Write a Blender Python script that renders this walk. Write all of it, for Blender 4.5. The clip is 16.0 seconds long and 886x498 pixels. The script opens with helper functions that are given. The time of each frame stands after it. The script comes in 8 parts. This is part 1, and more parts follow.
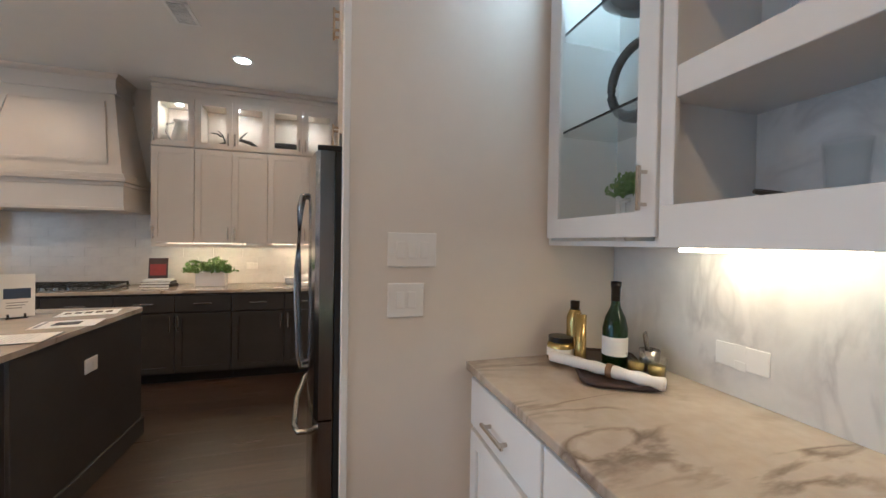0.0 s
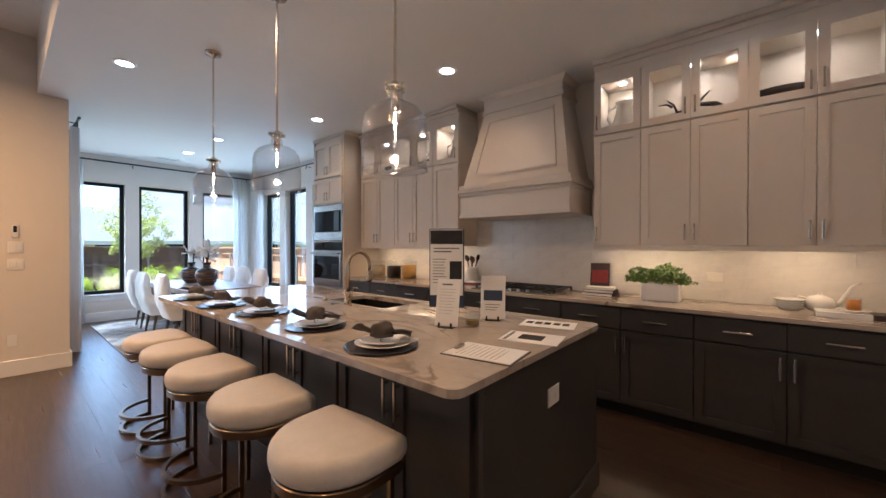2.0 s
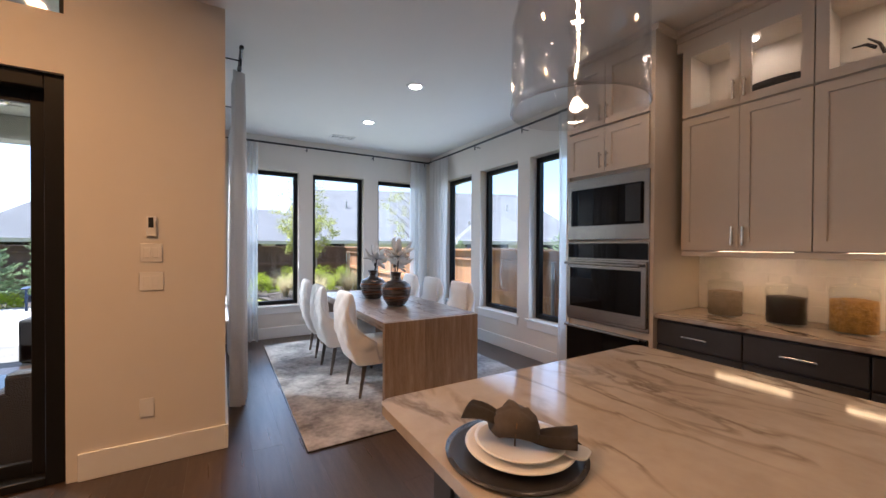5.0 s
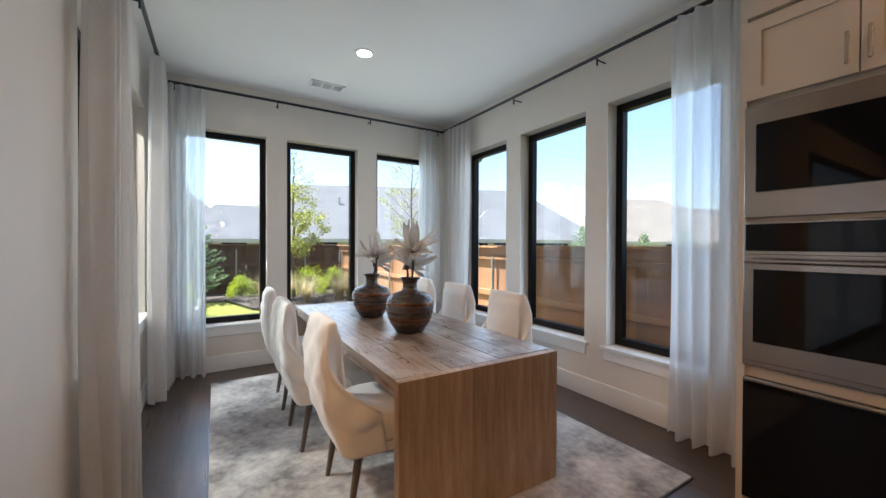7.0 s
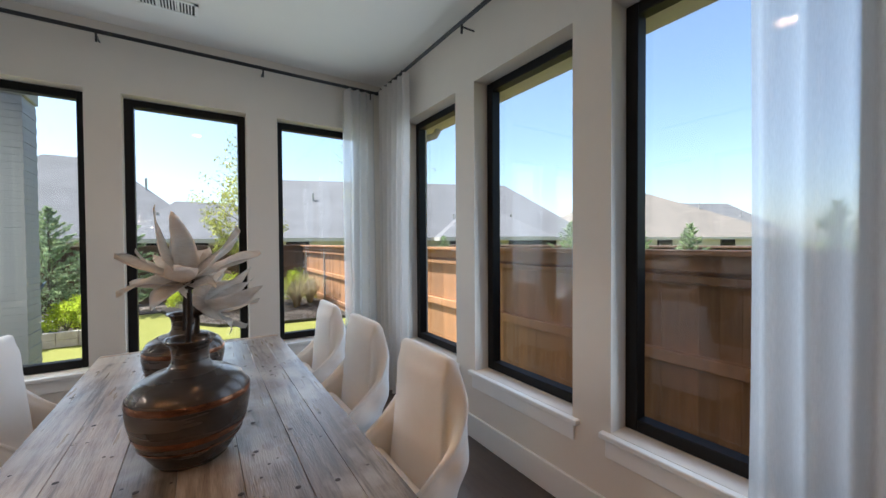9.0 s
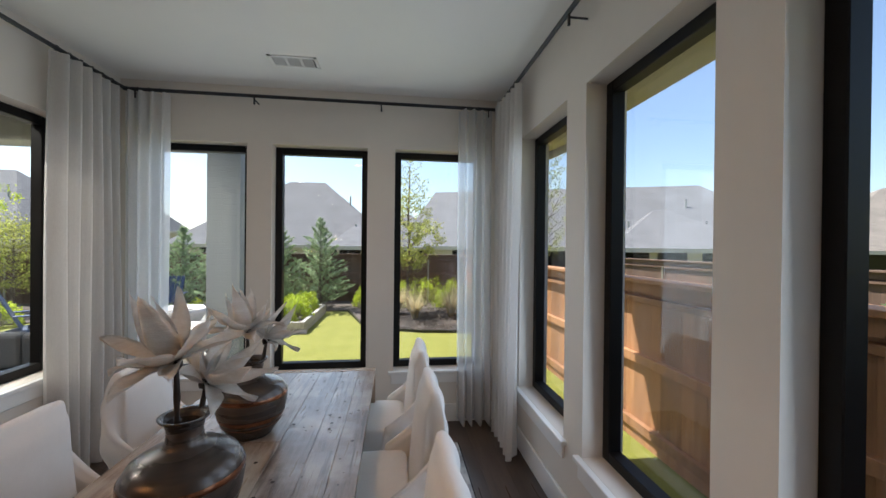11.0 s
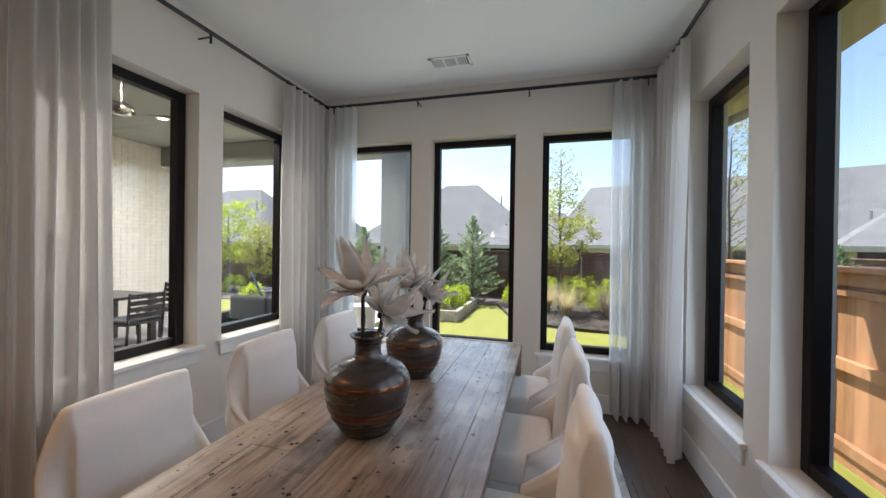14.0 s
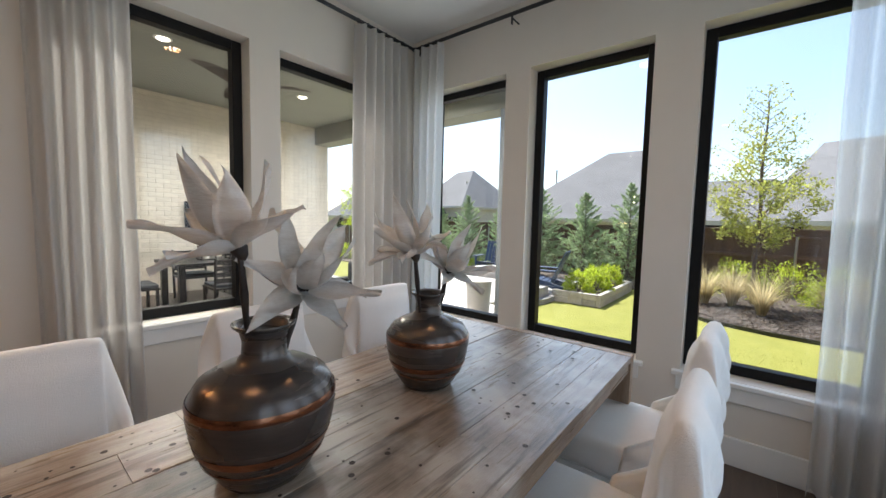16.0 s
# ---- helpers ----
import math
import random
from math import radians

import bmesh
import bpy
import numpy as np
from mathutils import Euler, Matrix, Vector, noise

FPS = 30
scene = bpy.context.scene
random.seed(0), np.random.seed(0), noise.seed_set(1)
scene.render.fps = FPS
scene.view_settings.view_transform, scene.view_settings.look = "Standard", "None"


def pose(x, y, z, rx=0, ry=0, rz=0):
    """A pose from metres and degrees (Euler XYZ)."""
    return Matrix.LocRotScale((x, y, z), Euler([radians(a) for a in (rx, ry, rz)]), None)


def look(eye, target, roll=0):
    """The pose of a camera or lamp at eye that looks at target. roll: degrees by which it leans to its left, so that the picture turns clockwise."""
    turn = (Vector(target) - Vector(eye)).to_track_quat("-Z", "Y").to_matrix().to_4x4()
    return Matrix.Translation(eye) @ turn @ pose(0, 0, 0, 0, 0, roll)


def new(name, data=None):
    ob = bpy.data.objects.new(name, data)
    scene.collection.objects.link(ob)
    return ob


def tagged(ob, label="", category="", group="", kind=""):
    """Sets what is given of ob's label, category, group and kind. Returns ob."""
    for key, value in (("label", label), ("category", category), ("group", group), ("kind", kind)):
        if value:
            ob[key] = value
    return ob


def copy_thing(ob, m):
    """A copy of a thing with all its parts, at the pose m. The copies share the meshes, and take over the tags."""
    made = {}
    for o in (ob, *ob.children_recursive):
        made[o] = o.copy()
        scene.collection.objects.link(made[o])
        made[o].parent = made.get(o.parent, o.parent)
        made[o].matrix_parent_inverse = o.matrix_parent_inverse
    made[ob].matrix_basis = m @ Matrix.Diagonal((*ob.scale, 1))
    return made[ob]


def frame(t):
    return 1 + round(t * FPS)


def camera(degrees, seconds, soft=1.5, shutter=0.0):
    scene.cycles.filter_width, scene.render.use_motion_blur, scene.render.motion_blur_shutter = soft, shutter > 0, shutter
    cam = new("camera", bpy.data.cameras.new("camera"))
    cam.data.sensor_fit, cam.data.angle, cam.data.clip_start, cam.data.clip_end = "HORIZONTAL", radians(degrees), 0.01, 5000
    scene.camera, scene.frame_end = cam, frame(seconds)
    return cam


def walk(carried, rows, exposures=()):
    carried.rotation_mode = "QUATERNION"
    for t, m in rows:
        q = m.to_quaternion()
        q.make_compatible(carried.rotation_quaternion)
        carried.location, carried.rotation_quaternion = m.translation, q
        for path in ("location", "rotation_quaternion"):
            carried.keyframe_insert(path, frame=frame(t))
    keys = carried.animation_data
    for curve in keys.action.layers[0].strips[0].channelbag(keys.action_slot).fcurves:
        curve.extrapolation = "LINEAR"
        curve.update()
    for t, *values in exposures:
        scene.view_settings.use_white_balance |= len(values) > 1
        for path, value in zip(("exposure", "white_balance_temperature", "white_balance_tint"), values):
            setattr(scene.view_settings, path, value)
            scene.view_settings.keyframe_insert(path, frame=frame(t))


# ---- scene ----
cam = camera(99.5, 16.0)
PATH = [
    (0, (0.351, 0.694, 1.433), (0.917, 2.612, 1.401), 0.9),
    (0.5, (0.345, 0.948, 1.432), (0.412, 2.946, 1.396), -0.2),
    (1, (0.29, 1.236, 1.43), (-0.29, 3.15, 1.396), -0.0),
    (1.5, (0.034, 1.468, 1.413), (-1.007, 3.176, 1.39), -0.1),
    (2, (-0.254, 1.695, 1.38), (-1.549, 3.22, 1.367), 0.1),
    (2.5, (-0.686, 1.888, 1.42), (-2.133, 3.269, 1.403), 0.2),
    (3, (-1.225, 1.919, 1.439), (-2.855, 3.079, 1.424), 0.4),
    (3.5, (-1.727, 2.0, 1.429), (-3.418, 3.068, 1.411), 0.5),
    (4, (-2.283, 2.045, 1.444), (-4.004, 3.065, 1.428), 0.5),
    (4.5, (-2.747, 2.082, 1.424), (-4.475, 3.09, 1.409), 0.4),
    (5, (-3.277, 2.175, 1.421), (-4.998, 3.193, 1.402), 0.3),
    (5.2, (-3.477, 2.174, 1.435), (-5.199, 3.191, 1.408), 0.5),
    (7.3, (-4.996, 2.909, 1.335), (-6.696, 3.962, 1.32), 0.1),
    (7.5, (-5.085, 3.052, 1.343), (-6.779, 4.115, 1.33), 0.1),
    (8, (-5.311, 3.363, 1.345), (-6.995, 4.441, 1.325), 0.0),
    (8.2, (-5.402, 3.456, 1.364), (-7.072, 4.555, 1.331), -0.3),
    (10.3, (-6.132, 4.616, 1.561), (-7.933, 5.485, 1.549), 0.0),
    (10.5, (-6.134, 4.653, 1.62), (-7.997, 5.381, 1.593), 0.3),
    (11, (-5.956, 4.531, 1.643), (-7.94, 4.783, 1.634), 0.6),
    (11.5, (-5.697, 4.333, 1.611), (-7.693, 4.194, 1.617), 0.9),
    (12, (-5.621, 4.283, 1.605), (-7.574, 3.851, 1.606), 0.9),
    (12.5, (-5.638, 4.379, 1.577), (-7.56, 3.828, 1.574), 0.9),
    (13, (-5.678, 4.453, 1.565), (-7.599, 3.895, 1.563), 0.9),
    (13.5, (-5.718, 4.504, 1.537), (-7.643, 3.959, 1.533), 0.9),
    (14, (-5.85, 4.568, 1.466), (-7.778, 4.035, 1.456), 0.8),
    (14.5, (-6.07, 4.559, 1.357), (-7.999, 4.032, 1.342), 0.7),
    (15, (-6.188, 4.548, 1.25), (-8.09, 3.932, 1.226), 0.9),
    (15.5, (-6.465, 4.728, 1.289), (-8.228, 3.787, 1.211), 1.0),
    (16, (-6.786, 4.794, 1.371), (-8.334, 3.536, 1.221), 1.3),
]
EXPO = [(0.0, 2.7, 4330, -4), (0.5, 3.0, 4200, -5), (1.0, 2.6, 4080, -5), (1.7, 2.35, 4600, 2), (2.5, 2.1, 5050, 9), (3.5, 1.92, 5250, 11), (5.2, 1.68, 5400, 11), (7.3, 1.62, 5800, 6), (8.2, 1.48, 5850, 6), (10.3, 1.05, 6050, 9), (11.5, 1.07, 6100, 8), (12.5, 1.28, 6000, 8), (16.0, 1.26, 6150, 8)]
CAN_W, CAN_C = 1.45, (1.0, 0.465, 0.15)
walk(cam, [(t, look(eye, target, roll)) for t, eye, target, roll in PATH], EXPO)

# ---- daylight ----
SUN = Vector((-0.30, -0.42, 0.855)).normalized()
world = bpy.data.worlds.new("sky")
scene.world = world
world.use_nodes = True
wn = world.node_tree.nodes
sky = wn.new("ShaderNodeTexSky")
sky.sky_type = "NISHITA"
sky.sun_disc = False
sky.sun_elevation = math.asin(SUN.z)
sky.sun_rotation = math.atan2(SUN.x, SUN.y)
sky.dust_density = 1.4
haze = wn.new("ShaderNodeMix")
haze.data_type = "RGBA"
haze.inputs[0].default_value = 0.05
haze.inputs[7].default_value = (3.0, 3.1, 3.2, 1)
world.node_tree.links.new(sky.outputs[0], haze.inputs[6])
world.node_tree.links.new(haze.outputs[2], wn["Background"].inputs[0])
wn["Background"].inputs[1].default_value = 0.125
sun = new("sun", bpy.data.lights.new("sun", "SUN"))
sun.data.energy, sun.data.angle, sun.data.color = 5.0, radians(0.55), (1.0, 0.95, 0.86)
sun.matrix_world = look((0, 0, 20), Vector((0, 0, 20)) - SUN)


def area(name, place, target, sx, sy, watts, colour, spread=180):
    ob = new(name, bpy.data.lights.new(name, "AREA"))
    ob.data.shape, ob.data.size, ob.data.size_y, ob.data.energy, ob.data.color = "RECTANGLE", sx, sy, watts, colour
    ob.data.spread = radians(spread)
    ob.matrix_world = look(place, target)
    return ob


# sky light in the window openings
SKYC = (0.76, 0.88, 1.0)
for y in (2.80, 3.85, 4.94):
    area("window_light", (-9.50, y, 1.52), (0, y, 1.3), 0.74, 1.9, 2.5, SKYC)
for x in (-8.55, -7.48, -6.42):
    area("window_light", (x, 5.60, 1.52), (x, 0, 1.3), 0.74, 1.9, 2.5, SKYC)
for x in (-8.55, -7.52):
    area("window_light", (x, 2.16, 1.64), (x, 6, 1.3), 0.74, 1.65, 0.4, SKYC)
area("door_light", (-6.33, -0.6, 1.2), (0, -0.6, 1.0), 3.7, 2.2, 4, SKYC)

# ---- materials ----
def material(name, base=(0.8, 0.8, 0.8), rough=0.5, metal=0.0, vary=0.0, scale=6.0, stretch=(1, 1, 1), bump=0.0, bump_scale=60.0,
             second=None, spec=0.5, trans=0.0, coat=0.0, sheen=0.0, island=0.0, rvary=0.0):
    """A principled surface: base colour mixed with a second tone by two scales of noise, with fine relief."""
    m = bpy.data.materials.new(name)
    m.use_nodes = True
    nt = m.node_tree
    n, l = nt.nodes, nt.links
    b = n["Principled BSDF"]
    b.inputs["Base Color"].default_value = (*base, 1)
    b.inputs["Roughness"].default_value = rough
    b.inputs["Metallic"].default_value = metal
    b.inputs["Specular IOR Level"].default_value = spec
    b.inputs["Transmission Weight"].default_value = trans
    b.inputs["Coat Weight"].default_value = coat
    b.inputs["Sheen Weight"].default_value = sheen
    tc = n.new("ShaderNodeTexCoord")
    mp = n.new("ShaderNodeMapping")
    mp.inputs["Scale"].default_value = stretch
    l.new(tc.outputs["Object"], mp.inputs[0])
    m["vec"] = mp.name
    if vary or second:
        n1 = n.new("ShaderNodeTexNoise")
        n1.inputs["Scale"].default_value, n1.inputs["Detail"].default_value = scale, 6
        l.new(mp.outputs[0], n1.inputs[0])
        n2 = n.new("ShaderNodeTexNoise")
        n2.inputs["Scale"].default_value, n2.inputs["Detail"].default_value = scale * 7.3, 4
        l.new(mp.outputs[0], n2.inputs[0])
        ad = n.new("ShaderNodeMath")
        ad.operation = "MULTIPLY_ADD"
        l.new(n2.outputs[0], ad.inputs[0])
        ad.inputs[1].default_value = 0.45
        l.new(n1.outputs[0], ad.inputs[2])
        rp = n.new("ShaderNodeMapRange")
        rp.inputs[1].default_value, rp.inputs[2].default_value = 0.5, 0.95
        l.new(ad.outputs[0], rp.inputs[0])
        mx = n.new("ShaderNodeMix")
        mx.data_type = "RGBA"
        mx.inputs[6].default_value = (*base, 1)
        mx.inputs[7].default_value = (*(second or [c * (1 - vary) for c in base]), 1)
        l.new(rp.outputs[0], mx.inputs[0])
        out = mx.outputs[2]
        if island:
            oi = n.new("ShaderNodeObjectInfo")
            hv = n.new("ShaderNodeHueSaturation")
            mr = n.new("ShaderNodeMapRange")
            mr.inputs[3].default_value, mr.inputs[4].default_value = 1 - island, 1 + island
            l.new(oi.outputs["Random"], mr.inputs[0])
            l.new(mr.outputs[0], hv.inputs["Value"])
            l.new(out, hv.inputs["Color"])
            out = hv.outputs[0]
        l.new(out, b.inputs["Base Color"])
        if rvary:
            rr = n.new("ShaderNodeMapRange")
            rr.inputs[3].default_value, rr.inputs[4].default_value = rough - rvary, rough + rvary
            l.new(n1.outputs[0], rr.inputs[0])
            l.new(rr.outputs[0], b.inputs["Roughness"])
    if bump:
        nb = n.new("ShaderNodeTexNoise")
        nb.inputs["Scale"].default_value, nb.inputs["Detail"].default_value = bump_scale, 5
        l.new(mp.outputs[0], nb.inputs[0])
        bp = n.new("ShaderNodeBump")
        bp.inputs["Strength"].default_value, bp.inputs["Distance"].default_value = bump, 0.01
        l.new(nb.outputs[0], bp.inputs["Height"])
        l.new(bp.outputs[0], b.inputs["Normal"])
    return m


def clear_glass(name, tint=(1, 1, 1), gloss=0.02, ior=0.035, edge=0.9):
    m = bpy.data.materials.new(name)
    m.use_nodes = True
    n, l = m.node_tree.nodes, m.node_tree.links
    n.remove(n["Principled BSDF"])
    t, g, f, x = n.new("ShaderNodeBsdfTransparent"), n.new("ShaderNodeBsdfGlossy"), n.new("ShaderNodeLayerWeight"), n.new("ShaderNodeMixShader")
    pw, mr = n.new("ShaderNodeMath"), n.new("ShaderNodeMapRange")
    pw.operation, pw.inputs[1].default_value = "POWER", 4.0
    mr.inputs[3].default_value, mr.inputs[4].default_value = ior, edge
    f.inputs[0].default_value = 0.5
    l.new(f.outputs["Facing"], pw.inputs[0])
    l.new(pw.outputs[0], mr.inputs[0])
    t.inputs[0].default_value = (*tint, 1)
    g.inputs["Roughness"].default_value = gloss
    l.new(mr.outputs[0], x.inputs[0])
    l.new(t.outputs[0], x.inputs[1])
    l.new(g.outputs[0], x.inputs[2])
    l.new(x.outputs[0], n["Material Output"].inputs[0])
    return m


def emitter(name, colour, strength):
    m = bpy.data.materials.new(name)
    m.use_nodes = True
    b = m.node_tree.nodes["Principled BSDF"]
    b.inputs["Base Color"].default_value = (*colour, 1)
    b.inputs["Emission Color"].default_value = (*colour, 1)
    b.inputs["Emission Strength"].default_value = strength
    return m


def cloth_sheer(name, colour, through_, clear):
    m = bpy.data.materials.new(name)
    m.use_nodes = True
    n, l = m.node_tree.nodes, m.node_tree.links
    n.remove(n["Principled BSDF"])
    d, t, c = n.new("ShaderNodeBsdfDiffuse"), n.new("ShaderNodeBsdfTranslucent"), n.new("ShaderNodeBsdfTransparent")
    tc, wv = n.new("ShaderNodeTexCoord"), n.new("ShaderNodeTexNoise")
    mp = n.new("ShaderNodeMapping")
    mp.inputs["Scale"].default_value = (300, 300, 40)
    l.new(tc.outputs["Object"], mp.inputs[0])
    l.new(mp.outputs[0], wv.inputs[0])
    wv.inputs["Scale"].default_value = 1.0
    mr = n.new("ShaderNodeMapRange")
    mr.inputs[3].default_value, mr.inputs[4].default_value = clear - 0.08, clear + 0.08
    l.new(wv.outputs[0], mr.inputs[0])
    for s in (d, t):
        s.inputs[0].default_value = (*colour, 1)
    a, b = n.new("ShaderNodeMixShader"), n.new("ShaderNodeMixShader")
    a.inputs[0].default_value = through_
    l.new(mr.outputs[0], b.inputs[0])
    l.new(d.outputs[0], a.inputs[1])
    l.new(t.outputs[0], a.inputs[2])
    l.new(a.outputs[0], b.inputs[1])
    l.new(c.outputs[0], b.inputs[2])
    l.new(b.outputs[0], n["Material Output"].inputs[0])
    return m


def veined(name, base, tone, vein, rough, scale=1.4, sharp=0.06, stretch=(1, 2.2, 1), bump=0.0):
    """Polished stone: cloudy ground with thin drifting veins."""
    m = material(name, base, rough, vary=0.1, scale=3, second=tone, coat=0.0)
    n, l = m.node_tree.nodes, m.node_tree.links
    b = n["Principled BSDF"]
    old = b.inputs["Base Color"].links[0].from_socket
    tc = n.new("ShaderNodeTexCoord")
    mp = n.new("ShaderNodeMapping")
    mp.inputs["Rotation"].default_value = (0, 0, 0.5)
    mp.inputs["Scale"].default_value = stretch
    l.new(tc.outputs["Object"], mp.inputs[0])
    w = n.new("ShaderNodeTexNoise")
    w.inputs["Scale"].default_value, w.inputs["Detail"].default_value, w.inputs["Distortion"].default_value = scale, 8, 0.8
    l.new(mp.outputs[0], w.inputs[0])
    s = n.new("ShaderNodeMath")
    s.operation = "SUBTRACT"
    l.new(w.outputs[0], s.inputs[0])
    s.inputs[1].default_value = 0.5
    a = n.new("ShaderNodeMath")
    a.operation = "ABSOLUTE"
    l.new(s.outputs[0], a.inputs[0])
    r = n.new("ShaderNodeMapRange")
    r.inputs[1].default_value, r.inputs[2].default_value, r.inputs[3].default_value, r.inputs[4].default_value = 0.0, sharp, 1.0, 0.0
    l.new(a.outputs[0], r.inputs[0])
    w2 = n.new("ShaderNodeTexNoise")
    w2.inputs["Scale"].default_value = scale * 0.8
    l.new(mp.outputs[0], w2.inputs[0])
    r2 = n.new("ShaderNodeMapRange")
    r2.inputs[1].default_value, r2.inputs[2].default_value = 0.42, 0.62
    l.new(w2.outputs[0], r2.inputs[0])
    mu = n.new("ShaderNodeMath")
    mu.operation = "MULTIPLY"
    l.new(r.outputs[0], mu.inputs[0])
    l.new(r2.outputs[0], mu.inputs[1])
    mx = n.new("ShaderNodeMix")
    mx.data_type = "RGBA"
    l.new(mu.outputs[0], mx.inputs[0])
    l.new(old, mx.inputs[6])
    mx.inputs[7].default_value = (*vein, 1)
    l.new(mx.outputs[2], b.inputs["Base Color"])
    return m


M_WALL = material("wall_paint", (0.70, 0.65, 0.585), 0.6, vary=0.04, scale=1.5, bump=0.06, bump_scale=180)
M_CEIL = material("ceiling_paint", (0.74, 0.72, 0.69), 0.7, vary=0.03, scale=1.2, bump=0.05, bump_scale=150)
M_TRIM = material("trim_paint", (0.78, 0.77, 0.75), 0.35, vary=0.03, scale=4)
M_CAB = material("cabinet_white", (0.62, 0.55, 0.47), 0.38, vary=0.04, scale=3)
M_PCAB = material("cabinet_cool_white", (0.74, 0.74, 0.74), 0.38, vary=0.03, scale=3)
M_DARK = material("cabinet_charcoal", (0.048, 0.044, 0.042), 0.38, vary=0.25, scale=4)
M_TOE = material("toe_kick_black", (0.012, 0.012, 0.012), 0.6, vary=0.2)
M_STONE = veined("quartzite", (0.475, 0.415, 0.345), (0.37, 0.31, 0.255), (0.16, 0.12, 0.09), 0.08, 2.2, 0.045, (0.7, 2.2, 1))
M_TILE = veined("marble_tile", (0.72, 0.70, 0.67), (0.63, 0.61, 0.59), (0.52, 0.50, 0.49), 0.16, 3.0, 0.08)
M_GROUT = material("grout", (0.72, 0.70, 0.67), 0.8, vary=0.1, scale=20)
M_FLOOR = material("dark_oak", (0.070, 0.042, 0.027), 0.30, spec=0.85, vary=0.5, scale=2.2, stretch=(1, 14, 1), bump=0.12, bump_scale=18, second=(0.036, 0.021, 0.0135), island=0.22, rvary=0.07)
M_STEEL = material("brushed_steel", (0.40, 0.375, 0.35), 0.24, 1.0, vary=0.12, scale=3, stretch=(1, 1, 60), bump=0.02, bump_scale=40)
M_NICKEL = material("satin_nickel", (0.62, 0.57, 0.50), 0.25, 1.0, vary=0.1, scale=20)
M_GOLD = material("champagne_metal", (0.52, 0.42, 0.30), 0.25, 1.0, vary=0.1, scale=20)
M_BRONZE = material("aged_bronze", (0.26, 0.19, 0.125), 0.32, 1.0, vary=0.2, scale=20)
M_BLACKGL = material("black_glass", (0.006, 0.006, 0.007), 0.04, spec=0.22)
M_BLACK = material("black_metal", (0.012, 0.012, 0.013), 0.35, vary=0.2, scale=10)
M_FRAME = material("window_black", (0.010, 0.0095, 0.0095), 0.45, spec=0.22, vary=0.2, scale=8)
M_PANE = clear_glass("window_glass")
M_GLASS = clear_glass("thin_glass", (0.97, 0.98, 0.98), 0.02, 0.02, 0.45)
M_SHEER = cloth_sheer("sheer_linen", (0.78, 0.78, 0.78), 0.50, 0.30)
M_DRAPE = cloth_sheer("linen_drape", (0.68, 0.655, 0.63), 0.42, 0.12)
M_LINEN = material("cream_upholstery", (0.68, 0.62, 0.54), 0.9, vary=0.12, scale=9, bump=0.25, bump_scale=350, sheen=0.3)
M_WHITEF = material("white_upholstery", (0.82, 0.80, 0.775), 0.9, vary=0.05, scale=7, bump=0.25, bump_scale=300, sheen=0.25)
M_PINE = material("reclaimed_pine", (0.36, 0.28, 0.205), 0.30, vary=0.5, scale=2.5, stretch=(1.2, 16, 16), spec=0.7, bump=0.18, bump_scale=14, second=(0.12, 0.075, 0.048), island=0.42, rvary=0.1)


